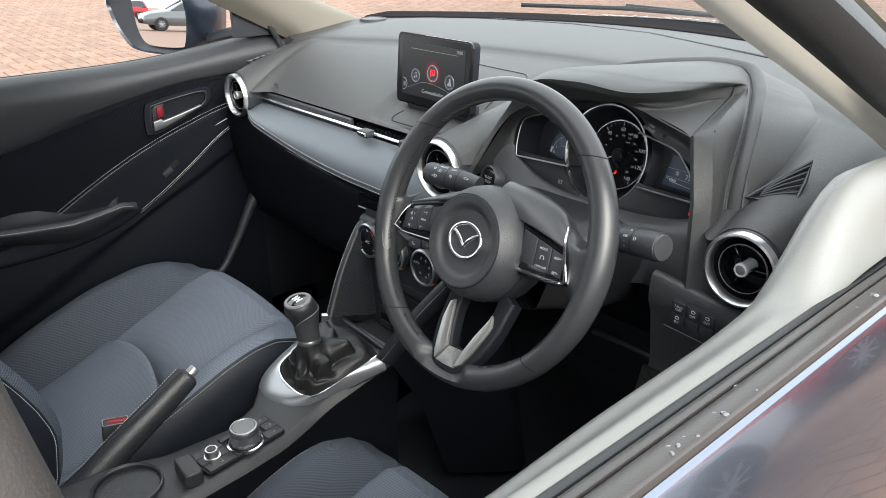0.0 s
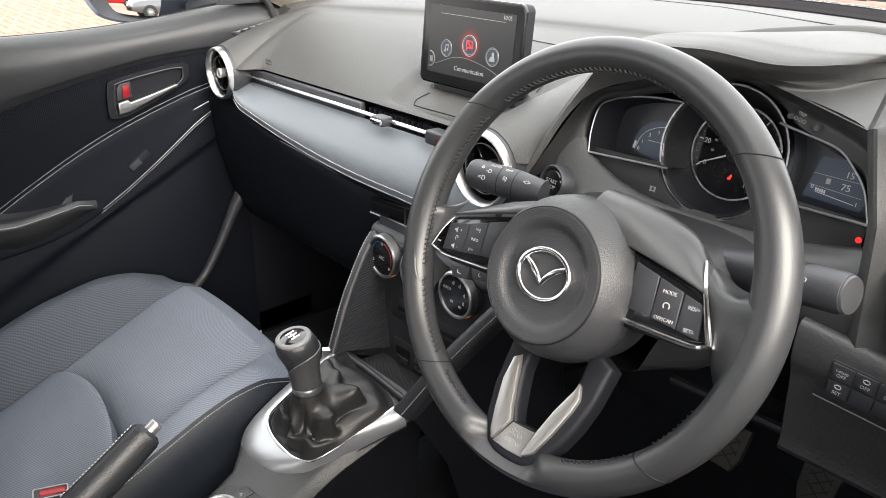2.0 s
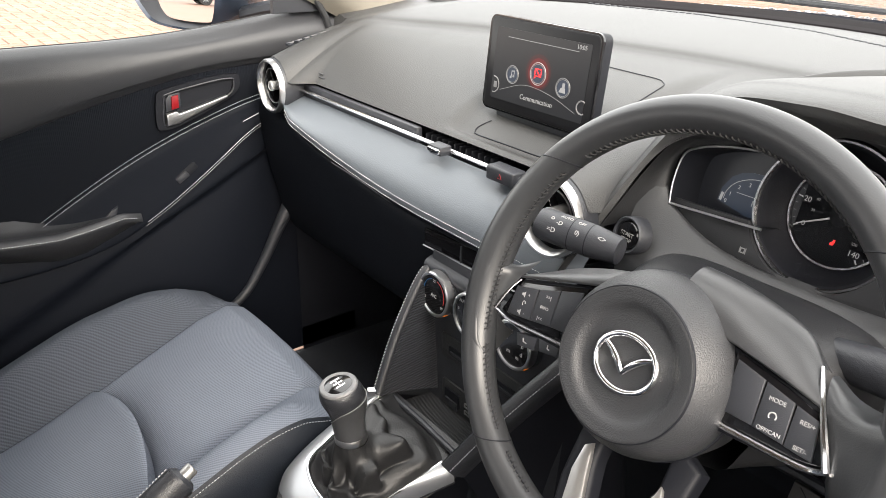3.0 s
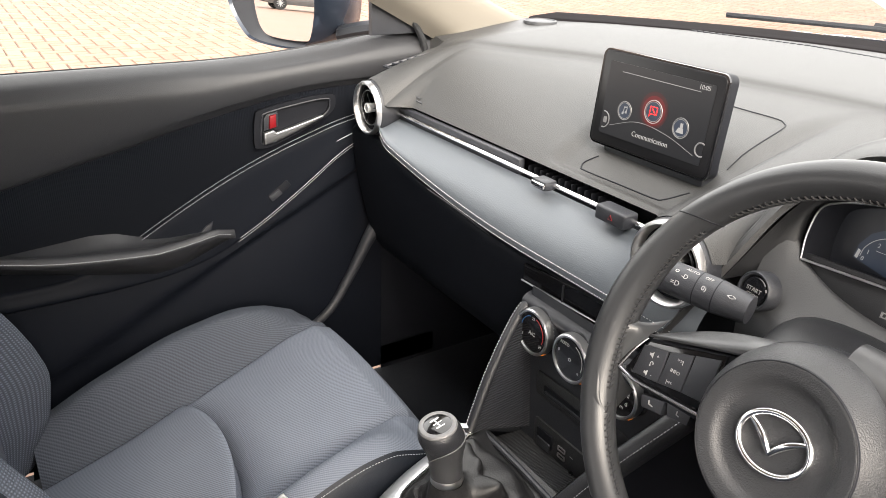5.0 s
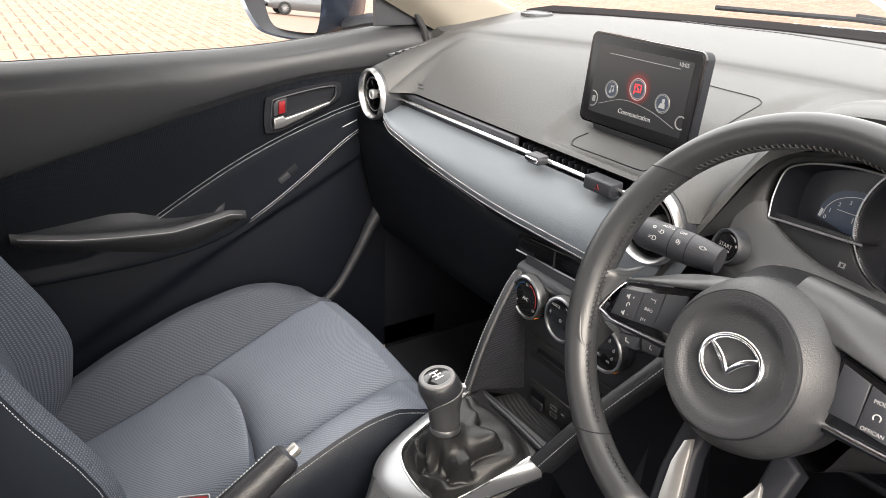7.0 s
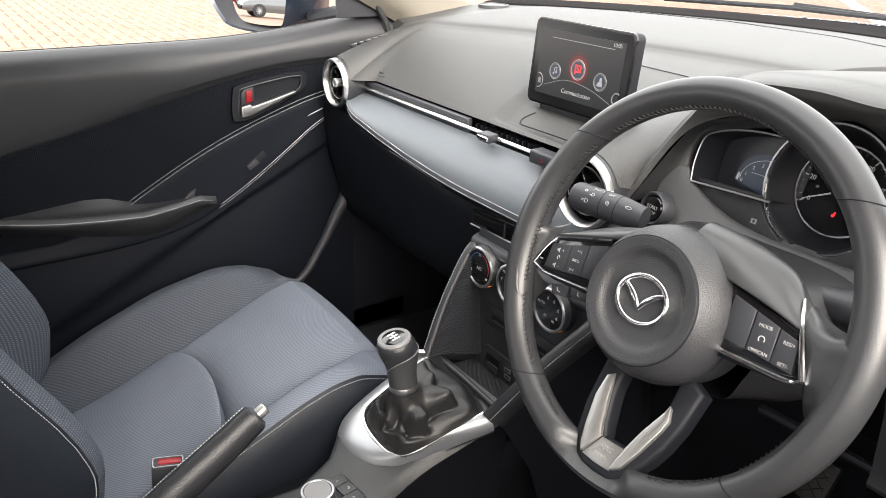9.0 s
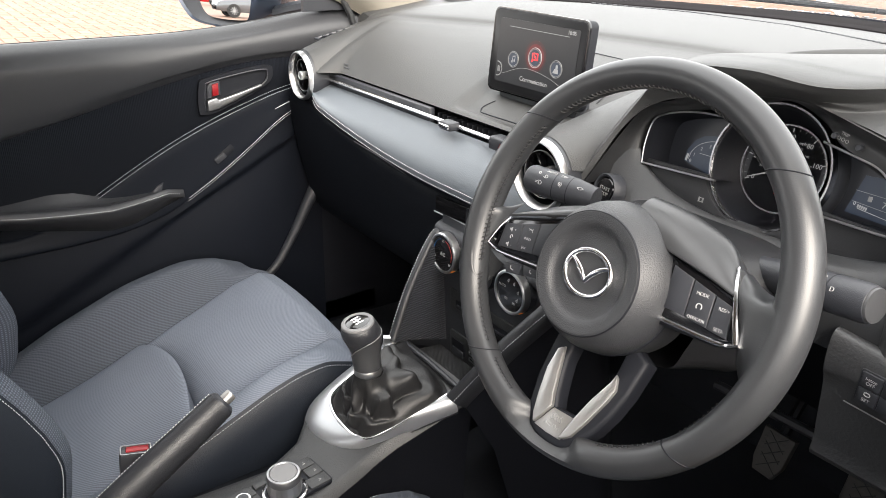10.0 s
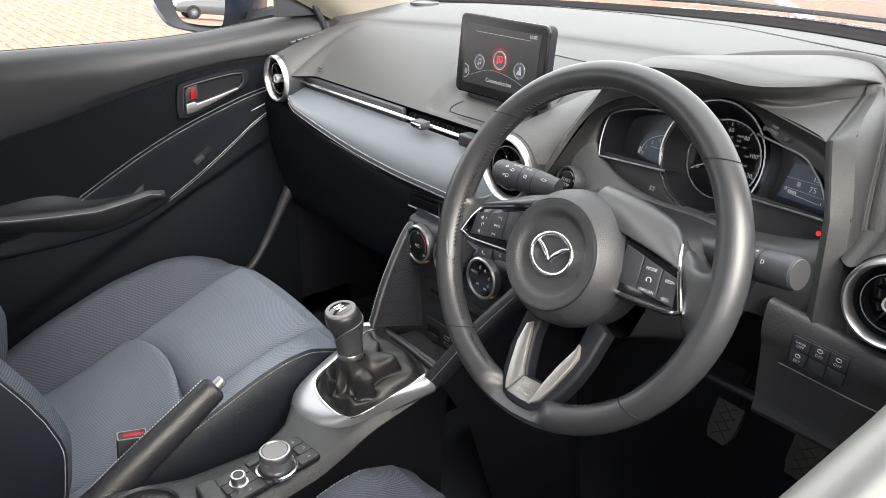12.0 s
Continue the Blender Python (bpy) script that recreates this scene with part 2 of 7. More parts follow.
def skin(lines, n=6, m=6, thick=0.0):
    """A smooth surface through lines of points (all of one count); thick gives it a back."""
    rows = [curve(l, n) for l in lines]
    cols = [curve(c, m) for c in zip(*rows)]
    bm = sheet(cols)
    if thick:
        bmesh.ops.recalc_face_normals(bm, faces=bm.faces)
        bmesh.ops.solidify(bm, geom=bm.faces[:], thickness=thick)
    return bm


def tube(path, r, sides=8, closed=False, flat=1.0, bm=None, up=(0, 0, 1)):
    path = [Vector(p) for p in path]
    rad = r if callable(r) else (lambda k: r)
    rows, m = [], len(path)
    u = None
    for i, p in enumerate(path):
        t = (path[(i + 1) % m] - path[i - 1]) if closed or 0 < i < m - 1 else (path[1] - path[0] if i == 0 else path[-1] - path[-2])
        t.normalize()
        if u is None:
            u = Vector(up) - t * t.dot(Vector(up))
            if u.length < 1e-4:
                u = t.orthogonal()
        else:
            u = u - t * t.dot(u)
        u.normalize()
        w = t.cross(u)
        k = i / max(1, m - 1)
        rows.append([p + (w * math.cos(a) + u * math.sin(a) * flat) * rad(k) for a in [2 * math.pi * j / sides for j in range(sides)]])
    return sheet(rows, closed, True, not closed, bm)


def lathe(profile, m, n=32, bm=None, squash=1.0, caps=True):
    """Turns (radius, height) round the local z of m."""
    rows = [[m @ Vector((r * math.cos(2 * math.pi * j / n), squash * r * math.sin(2 * math.pi * j / n), h)) for j in range(n)] for r, h in profile]
    return sheet(rows, False, True, caps, bm)


def rbox(sx, sy, sz, m, bevel=0.003, seg=2, bm=None, taper=1.0):
    own = bmesh.new()
    bmesh.ops.create_cube(own, size=1)
    for v in own.verts:
        k = taper if v.co.z > 0 else 1
        v.co = Vector((v.co.x * sx * k, v.co.y * sy * k, v.co.z * sz))
    if bevel:
        bmesh.ops.bevel(own, geom=own.edges[:], offset=bevel, segments=seg, profile=0.5, affect="EDGES", clamp_overlap=True)
    own.transform(m)
    if bm is None:
        return own
    join(bm, own)
    return bm


def join(bm, other):
    me = bpy.data.meshes.new("tmp")
    other.to_mesh(me)
    other.free()
    bm.from_mesh(me)
    bpy.data.meshes.remove(me)
    return bm


def slab(outline, depth, m, bevel=0.0, seg=2):
    """Extrudes an outline of (x, y) by depth along the local z of m, upwards, with a rounded top edge."""
    bm = bmesh.new()
    low = [bm.verts.new((x, y, 0)) for x, y in outline]
    f = bm.faces.new(low)
    r = bmesh.ops.extrude_face_region(bm, geom=[f])
    top = [v for v in r["geom"] if isinstance(v, bmesh.types.BMVert)]
    for v in top:
        v.co.z += depth
    if bevel:
        edges = [e for e in bm.edges if e.verts[0] in top and e.verts[1] in top]
        bmesh.ops.bevel(bm, geom=edges, offset=bevel, segments=seg, profile=0.5, affect="EDGES", clamp_overlap=True)
    bm.transform(m)
    return bm


def rrect(w, h, r, n=5):
    out = []
    for cx, cy, a0 in ((w / 2 - r, h / 2 - r, 0), (-w / 2 + r, h / 2 - r, 90), (-w / 2 + r, -h / 2 + r, 180), (w / 2 - r, -h / 2 + r, 270)):
        out += [(cx + r * math.cos(radians(a0 + 90 * k / n)), cy + r * math.sin(radians(a0 + 90 * k / n))) for k in range(n + 1)]
    return out


def frame_ring(outer, inner, depth, m, bm=None):
    rows = [[m @ Vector((x, y, 0)) for x, y in outer], [m @ Vector((x, y, depth)) for x, y in outer], [m @ Vector((x, y, depth)) for x, y in inner], [m @ Vector((x, y, 0)) for x, y in inner]]
    return sheet(rows, True, True, False, bm)


def stitches(path, step=0.0042, r=0.00045, length=0.62, normal=(0, 0, 1)):
    """A row of short threads along a smooth line."""
    path = [Vector(p) for p in path]
    bm = bmesh.new()
    carry, nrm = 0.0, Vector(normal)
    for a, b in zip(path, path[1:]):
        d = b - a
        if d.length < 1e-7:
            continue
        t = d.normalized()
        s = carry
        while s < d.length:
            c = a + t * s
            w = t.cross(nrm).normalized() * r
            up = nrm.normalized() * r
            h = t * step * length / 2
            vs = [bm.verts.new(c + e) for e in (-h - w, -h + w, h + w, h - w, -h * 0.6 + up * 1.6, h * 0.6 + up * 1.6)]
            for q in ((0, 1, 4), (1, 2, 5, 4), (2, 3, 5), (3, 0, 4, 5)):
                bm.faces.new([vs[k] for k in q])
            s += step
        carry = s - d.length
    return bm


def lettering(name, body, size, m, material, parent, align="CENTER", depth=0.0002):
    """Words in the built-in font, flat on the local xy of m, centred, as a mesh."""
    cu = bpy.data.curves.new(name, "FONT")
    cu.body, cu.size, cu.align_x, cu.align_y, cu.extrude = body, size, align, "CENTER", depth
    cu.resolution_u = 3
    ob = bpy.data.objects.new("tmp", cu)
    me = bpy.data.meshes.new_from_object(ob)
    bpy.data.objects.remove(ob)
    bm = bmesh.new()
    bm.from_mesh(me)
    bpy.data.meshes.remove(me)
    bm.transform(m)
    return part(name, bm, material, parent)


def axes(origin, x, y):
    """A pose whose local x and y run along x and y."""
    x = Vector(x).normalized()
    z = x.cross(Vector(y)).normalized()
    y = z.cross(x)
    m = Matrix((x, y, z)).transposed().to_4x4()
    m.translation = Vector(origin)
    return m


def facing(origin, lean=0.0, turn=0.0):
    """A pose on a panel that faces the rear: x right, y up, z towards the seats; lean tips its top forwards."""
    return Matrix.Translation(origin) @ pose(0, 0, 0, 90 - lean, 0, turn)


def shift(m, x=0, y=0, z=0):
    return m @ Matrix.Translation((x, y, z))

# ---- the large structure: ground, cabin shell ----
bm = bmesh.new()
bmesh.ops.create_grid(bm, x_segments=2, y_segments=2, size=400)
part("ground", bm, FARBRICK, None, "wet reddish paved yard", kind="structure", category="ground")

bm = sheet([[(x, y, 0.30) for y in (-2.0, -0.9, 0.2, 0.75)] + [(x, 0.95, 0.55), (x, 1.0, 1.0)] for x in (-0.72, 0, 0.72)])
part("floor", bm, CARPET, None, "black carpeted car floor and toe board", kind="structure", category="floor")


for s in (-1, 1):
    part("kick_panel", sheet([[(s * 0.715, y, z) for z in (0.30, 0.6, 0.92, 1.03)] for y in (0.28, 0.6, 1.02)]), DARK, None, "black footwell side panel", kind="structure", category="wall")
bm = sheet([[(x, 1.0, z) for z in (0.30, 0.7, 1.05)] for x in (-0.72, 0, 0.72)])
part("bulkhead", bm, CARPET, None, "black bulkhead ahead of the footwells", kind="structure", category="wall")


def roof_line(y):
    return 1.385 + 0.03 * math.sin(math.pi * min(1, max(0, (y + 1.9) / 1.85)))


rows = [[(x * (0.60 if y > -0.2 else 0.63), y + 0.05 * (1 - x * x), roof_line(y) - 0.05 * abs(x) ** 3) for x in (-1, -0.8, -0.4, 0, 0.4, 0.8, 1)] for y in (-0.12, -0.4, -0.8, -1.2, -1.6, -1.9)]
bm = sheet(rows)
bmesh.ops.recalc_face_normals(bm, faces=bm.faces)
bmesh.ops.solidify(bm, geom=bm.faces[:], thickness=0.03)
part("ceiling", bm, BEIGE, None, "light beige car headliner", kind="structure", category="ceiling")

bm = bmesh.new()
for y, z, h in ((-1.55, 0.62, 0.66), (-1.95, 0.75, 0.55)):
    rbox(1.30, 0.14, h, Matrix.Translation((0, y, z)) @ pose(0, 0, 0, -14), 0.04, 3, bm)
rbox(1.26, 0.5, 0.2, Matrix.Translation((0, -1.25, 0.46)), 0.05, 3, bm)
part("rear_bench", bm, CLOTHDARK, None, "dark cloth rear bench seat", category="seat")
for s in (-1, 1):
    bm = sheet([[(s * 0.74, y, 0.30), (s * 0.72, y, 0.7), (s * 0.70, y, 0.97), (s * 0.745, y, 1.0), (s * 0.80, y, 0.98), (s * 0.83, y, 0.6), (s * 0.80, y, 0.3)] for y in (-2.1, -1.4, -0.66)], False, True, True)
    part("wall_rear_side", bm, HARD, None, "black rear door trim below its window", kind="structure", category="wall")
    bm = tube([(s * 0.745, -0.60, 0.97), (s * 0.70, -0.63, 1.2), (s * 0.625, -0.66, 1.37)], 0.045, 10, flat=0.5)
    part("pillar_b", bm, HARD, None, "dark trimmed pillar behind the front door", kind="structure", category="pillar")
bm = rbox(1.40, 0.06, 0.75, Matrix.Translation((0, -2.15, 0.65)), 0.02)
part("wall_tailgate", bm, HARD, None, "black lower tailgate trim", kind="structure", category="wall")

# ---- windscreen, pillars, bonnet ----


def screen_base(x):
    return 0.985 - 0.72 * x * x


rows = []
for k in range(9):
    t = k / 8
    rows.append([(x * (1 - 0.13 * t), screen_base(x) * (1 - t) + (-0.07 - 0.05 * x * x / 0.5) * t, 1.075 + 0.315 * t - 0.02 * abs(x) * t + 0.03 * math.sin(math.pi * t)) for x in [-0.70 + 0.07 * i for i in range(21)]])
wind = part("windscreen", sheet(rows), GLASS, None, "clear windscreen glass with a few raindrops", kind="structure", category="windscreen")
wind.visible_shadow = False

for s in (-1, 1):
    edge = [(s * 0.694, 0.385, 1.040), (s * 0.682, 0.24, 1.115), (s * 0.660, 0.06, 1.205), (s * 0.628, -0.16, 1.310), (s * 0.60, -0.4, 1.375)]
    mid = [(s * 0.668, 0.44, 1.052), (s * 0.650, 0.30, 1.128), (s * 0.622, 0.12, 1.222), (s * 0.590, -0.10, 1.325), (s * 0.56, -0.36, 1.385)]
    far = [(s * 0.684, 0.585, 1.060), (s * 0.655, 0.40, 1.140), (s * 0.628, 0.20, 1.238), (s * 0.592, -0.02, 1.342), (s * 0.56, -0.30, 1.40)]
    far2 = [(s * 0.700, 0.62, 1.062), (s * 0.684, 0.43, 1.146), (s * 0.655, 0.22, 1.25), (s * 0.618, -0.01, 1.355), (s * 0.58, -0.30, 1.415)]
    part("pillar_a", skin([edge, mid, far, far2], 5, 4), BEIGE, None, "beige trimmed windscreen pillar", kind="structure", category="pillar")
    bm = tube(curve([(s * 0.745, 0.50, 1.03), (s * 0.722, 0.25, 1.145), (s * 0.69, 0.05, 1.25), (s * 0.65, -0.18, 1.36), (s * 0.62, -0.45, 1.415), (s * 0.62, -1.2, 1.41), (s * 0.62, -1.9, 1.36)], 6), 0.030, 10, flat=0.8, up=(0, 0.4, 1))
    part("roof_rail", bm, RUBBER, None, "black door-frame rail with rubber seal", kind="structure", category="rail")

# ---- dashboard ----
from mathutils.bvhtree import BVHTree
dash = thing("dashboard", (0, 0.4, 0.75), "black soft-touch dashboard with a blue-grey leatherette band", "dashboard")


def crease(x):
    xs, ys = (-0.75, -0.62, -0.5, -0.41, -0.26, 0.0, 0.3, 0.5, 0.62, 0.75), (0.36, 0.345, 0.395, 0.46, 0.525, 0.58, 0.59, 0.53, 0.44, 0.42)
    return sum(float(np.interp(x + o, xs, ys)) for o in (-0.04, -0.02, 0, 0.02, 0.04)) / 5


def front_top(x):
    """Where the padded top ends above the chrome strip."""
    return 0.240 - 0.02 * max(0, (abs(x) - 0.56) / 0.1)


def ease(k):
    k = min(1.0, max(0.0, k))
    return k * k * (3 - 2 * k)


VENTS = [((-0.603, 0.193, 0.944), 1.0), ((0.617, 0.195, 0.938), 0.95), ((0.118, 0.170, 0.944), 1.0)]


def pad_front(x):
    """The front edge of the pad, which comes forward and arches over each round vent."""
    y, z, arch = front_top(x), 0.957, 0.0
    for (cx, cy, cz), k in VENTS:
        r, d = 0.0500 * k, abs(x - cx)
        near = ease((0.082 - d) / 0.034)
        y = y + (cy + 0.008 - y) * (near if cx != 0.118 or x < cx else ease((0.060 - d) / 0.014))
        arch = max(arch, near)
        if d < r:
            z = max(z, cz + math.sqrt(r * r - d * d))
    return y, z, 2.2 - 0.85 * arch


rows = []
for i in range(281):
    x = -0.70 + 1.40 * i / 280
    yb, yc = screen_base(x) + 0.02, crease(x)
    yf, zf, bend = pad_front(x)
    sink = 0.018 * ease((-x - 0.555) / 0.08)
    sec = [(yb, 1.070), (yb * 0.6 + yc * 0.4, 1.072 - 0.3 * sink), (yc + 0.05, 1.0625 - 0.7 * sink), (yc + 0.010, 1.0535 - sink), (yc - 0.010, 1.0497 - sink)]
    sec += [(yf + q * (yc - yf), zf + (1.049 - sink - zf) * (1 - (1 - q) ** bend)) for q in (0.8, 0.62, 0.46, 0.32, 0.20, 0.10, 0.03, 0.0)]
    rows.append(curve([(x, y, z) for y, z in sec], 4))
bm = sheet(rows)
# the outer end turns down beside the door seal
for v in bm.verts:
    v.co.z -= 0.055 * ease((-v.co.x - 0.640) / 0.022) * ease((0.385 - v.co.y) / 0.025)


# a shallow tray in the pad round the foot of the screen
for v in bm.verts:
    x, y = v.co.x, v.co.y
    v.co.z -= 0.010 * ease((x + 0.182) / 0.030) * ease((0.085 - x) / 0.04) * ease((y - 0.246) / 0.016) * ease((0.37 - y) / 0.05)
PADTREE = BVHTree.FromBMesh(bm)


def on_pad(x, y, up=0.0003):
    hit = PADTREE.ray_cast(Vector((x, y, 1.3)), Vector((0, 0, -1)))[0]
    return hit + Vector((0, 0, up))


# the pad is open under the hood, where the instruments sit
under = [f for f in bm.faces if 0.185 < f.calc_center_median().x < 0.545 and f.calc_center_median().y < 0.34]
bmesh.ops.delete(bm, geom=under, context="FACES")
pad = part("top_pad", bm, PAD, dash, "grained dark grey padded dash top")
seam = curve([(-0.10, 0.466, 0), (-0.04, 0.4665, 0), (0.015, 0.4665, 0), (0.031, 0.4600, 0), (0.040, 0.446, 0), (0.0445, 0.39, 0), (0.047, 0.34, 0)], 8)
part("seam", tube([on_pad(p.x, p.y) for p in seam], 0.0009, 5), DARK, pad)
seam = curve([(-0.120, 0.292, 0), (-0.1285, 0.276, 0), (-0.1255, 0.2675, 0), (-0.115, 0.2645, 0), (-0.053, 0.2655, 0), (0.004, 0.2665, 0), (0.018, 0.2710, 0), (0.036, 0.292, 0)], 8)
part("seam", tube([on_pad(p.x, p.y) for p in seam], 0.0010, 5), DARK, pad)
for x0, x1, y, z in ((-0.548, -0.516, 0.2492, 0.9748), (-0.543, -0.509, 0.2472, 0.9690)):
    part("embossed_bar", tube([(x0, y, z), (x1, y + 0.0004, z - 0.001)], 0.0013, 5), SOFT, pad)

# slot behind the chrome strip and face below the band
rows = [[(x, front_top(x) + 0.004, 0.958), (x, front_top(x) + 0.035, 0.956), (x, front_top(x) + 0.035, 0.926), (x, front_top(x) - 0.006, 0.924)] for x in [-0.58 + 0.72 * i / 12 for i in range(13)]]
part("slot", sheet(rows), DARK, dash)
bm = tube([(-0.572, 0.226, 0.943), (-0.3, 0.226, 0.943), (0.13, 0.226, 0.943)], 0.0029, 8)
part("chrome_strip", bm, CHROME, dash, "thin bright chrome strip")
bm = rbox(0.36, 0.012, 0.024, Matrix.Translation((-0.395, 0.238, 0.9415)), 0.003)
part("strip_backing", bm, HARD, dash)


def band_edge(x):
    return 0.862 + 0.045 * max(0, (-x - 0.12) / 0.42) ** 1.8


rows, under = [], []
for i in range(37):
    x = -0.585 + 0.745 * i / 36
    e, k = band_edge(x), min(1, (x + 0.585) / 0.09 + 0.15) ** 0.5
    out = 0.178 + 0.045 * (1 - k)
    rows.append(curve([(x, 0.236, 0.930), (x, 0.228, 0.9285), (x, (0.226 + out) / 2 - 0.012 * k, 0.914 * 0.6 + e * 0.4 + 0.004), (x, out, e + 0.006), (x, out + 0.001, e - 0.006), (x, out + 0.004, e - 0.010)], 3))
    under.append(curve([(x, out + 0.003, e - 0.0085), (x, out + 0.006, e - 0.014), (x, out + 0.014, e - 0.022), (x, out + 0.04, e - 0.026)], 3))
part("band_underside", sheet(under), GLOVE, dash, "dark plastic under the band, shade in its colour")
band = part("leather_band", sheet(rows), BLUELEATHER, dash, "smooth blue-grey leatherette band with double stitching")
for off in (0.0045, -0.0045):
    line = [(x, 0.1768 + 0.045 * (1 - min(1, (x + 0.585) / 0.09 + 0.15) ** 0.5), band_edge(x) + off) for x in [-0.55 + 0.70 * i / 60 for i in range(61)]]
    part("stitching", stitches(line, 0.0046, 0.0005, normal=(0, -1, 0.2)), STITCH, band, kind="stuff")

rows = []
for i in range(25):
    x = -0.69 + 0.80 * i / 24
    e = band_edge(x) if x > -0.6 else band_edge(-0.6)
    rows.append(curve([(x, 0.26, e - 0.01), (x, 0.212, e - 0.028), (x, 0.205, e - 0.06), (x, 0.225, 0.74), (x, 0.27, 0.62), (x, 0.40, 0.56), (x, 0.7, 0.52)], 4))
glove = part("glovebox", sheet(rows), GLOVE, dash, "black glovebox and lower dash, darkened for footwell shade")
part("lid_seam", tube([(-0.370, 0.1775, 0.868), (-0.318, 0.1805, 0.8625), (-0.259, 0.183, 0.8555), (-0.214, 0.186, 0.8485)], 0.0009, 5), HARD, glove)

# right-hand lower panel and column surround
WRINKLED = mat("wrinkled_leatherette", (0.040, 0.0405, 0.043), 0.42, grain=0.6, scale=300, vary=0.08)
rows = []
for i in range(13):
    x = 0.500 + 0.190 * i / 12
    top = 0.893 - 0.020 * i / 12
    rows.append(curve([(x, 0.222, top - 0.006), (x, 0.208, top), (x, 0.199, top - 0.008), (x, 0.198, 0.855), (x, 0.207, 0.83), (x, 0.218, 0.765), (x, 0.235, 0.735), (x, 0.42, 0.725)], 4))
rows.insert(0, [(0.497, y + 0.02 + 0.25 * k, z) for (x, y, z), k in zip(rows[0], [j / 28 for j in range(29)])])
part("lower_panel", sheet(rows), WRINKLED, dash, "wrinkled dark leatherette lower panel")
rows = [[(x, 0.31, 0.94), (x, 0.32, 0.86), (x, 0.36, 0.74), (x, 0.42, 0.66), (x, 0.7, 0.6)] for x in (0.12, 0.3, 0.52)]
part("knee_panel", sheet(rows), DARK, dash)
part("knee_bar", tube([(0.30, 0.362, 0.657), (0.372, 0.360, 0.662), (0.43, 0.358, 0.665), (0.50, 0.356, 0.668)], 0.007, 8), HARD, dash)

# ---- round vents ----


def round_vent(centre, turn=0.0, size=1.0):
    m = facing(centre, 0, turn) @ Matrix.Scale(size, 4)
    v = thing("round_vent", centre, "round black air vent with a satin silver ring", "air vent", "round dash vents")
    part("housing", lathe([(0.047, -0.060), (0.0484, -0.02), (0.0490, -0.006), (0.0475, -0.002), (0.044, -0.008)], m, 48, caps=False), HARD, v)
    part("ring", lathe([(0.0478, -0.006), (0.0478, 0.003), (0.0462, 0.0065), (0.0438, 0.0072), (0.0415, 0.0045), (0.0400, -0.004), (0.0398, -0.016)], m, 56, caps=False), SATIN, v, "satin silver ring")
    part("cup", lathe([(0.0399, -0.006), (0.0385, -0.010), (0.035, -0.045), (0.012, -0.050), (0.0, -0.050)], m, 40, caps=False), DARK, v)
    part("barrel", lathe([(0.0310, -0.020), (0.0312, -0.004), (0.0302, -0.0025), (0.0292, -0.004), (0.0288, -0.020)], m, 44, caps=False), GLOSS, v)
    part("barrel_edge", lathe([(0.0314, -0.004), (0.0312, -0.0022), (0.0304, -0.0018), (0.0300, -0.003)], m, 44, caps=False), CAPGREY, v)
    for a in (0, 120, 240):
        part("vane", rbox(0.022, 0.0020, 0.012, m @ pose(0, 0, 0, 0, 0, a + 4) @ Matrix.Translation((0.019, 0, -0.012)), 0.0007, 1), GLOSS, v)
    for h in (-0.016, 0.0, 0.016):
        part("vane", rbox(0.056, 0.0016, 0.010, shift(m, 0, h, -0.034), 0.0006, 1), DARK, v)
    knob = part("knob", lathe([(0.0085, -0.024), (0.0080, -0.006), (0.0088, -0.002), (0.0092, 0.0010), (0.0084, 0.0030), (0.0066, 0.0036), (0.0060, 0.0026)], m, 28, caps=False), KNOBSILVER, v, "bright centre knob")
    part("knob_cap", lathe([(0.0062, 0.0022), (0.0046, 0.0030), (0.0, 0.0033)], m, 20, caps=False), CAPGREY, knob)
    return v


for at, size in VENTS:
    round_vent(at, 0, size)

# ---- binnacle hood ----
hood = thing("binnacle_hood", (0.36, 0.3, 0.95), "black grained hood over the instruments", "instrument hood")
# edges from the left foot over the brow to its back corner (seventh), then down the right-hand cheek
E0 = [(0.1235, 0.174, 0.85), (0.1725, 0.200, 0.9555), (0.2115, 0.230, 1.0355), (0.285, 0.232, 1.070), (0.368, 0.226, 1.086), (0.405, 0.242, 1.085), (0.428, 0.251, 1.078), (0.4998, 0.249, 1.059), (0.526, 0.224, 0.99), (0.541, 0.207, 0.85)]
E1 = [(0.118, 0.170, 0.85), (0.167, 0.196, 0.957), (0.206, 0.226, 1.041), (0.270, 0.206, 1.0985), (0.362, 0.192, 1.1145), (0.428, 0.216, 1.1070), (0.459, 0.300, 1.1025), (0.460, 0.418, 1.0925), (0.4685, 0.403, 1.0810), (0.510, 0.241, 1.0635), (0.537, 0.214, 0.99), (0.552, 0.198, 0.85)]
E2 = [(0.106, 0.186, 0.85), (0.155, 0.214, 0.962), (0.190, 0.262, 1.052), (0.255, 0.270, 1.105), (0.36, 0.262, 1.121), (0.436, 0.300, 1.114), (0.466, 0.360, 1.1075), (0.468, 0.423, 1.0935), (0.479, 0.400, 1.0835), (0.522, 0.270, 1.066), (0.5500, 0.234, 0.99), (0.568, 0.206, 0.85)]
E3 = [(0.100, 0.270, 0.85), (0.132, 0.310, 0.98), (0.155, 0.400, 1.045), (0.240, 0.440, 1.085), (0.36, 0.476, 1.106), (0.425, 0.475, 1.108), (0.452, 0.460, 1.1025), (0.476, 0.428, 1.0925), (0.491, 0.401, 1.0840), (0.521, 0.338, 1.058), (0.552, 0.262, 0.99), (0.584, 0.214, 0.85)]
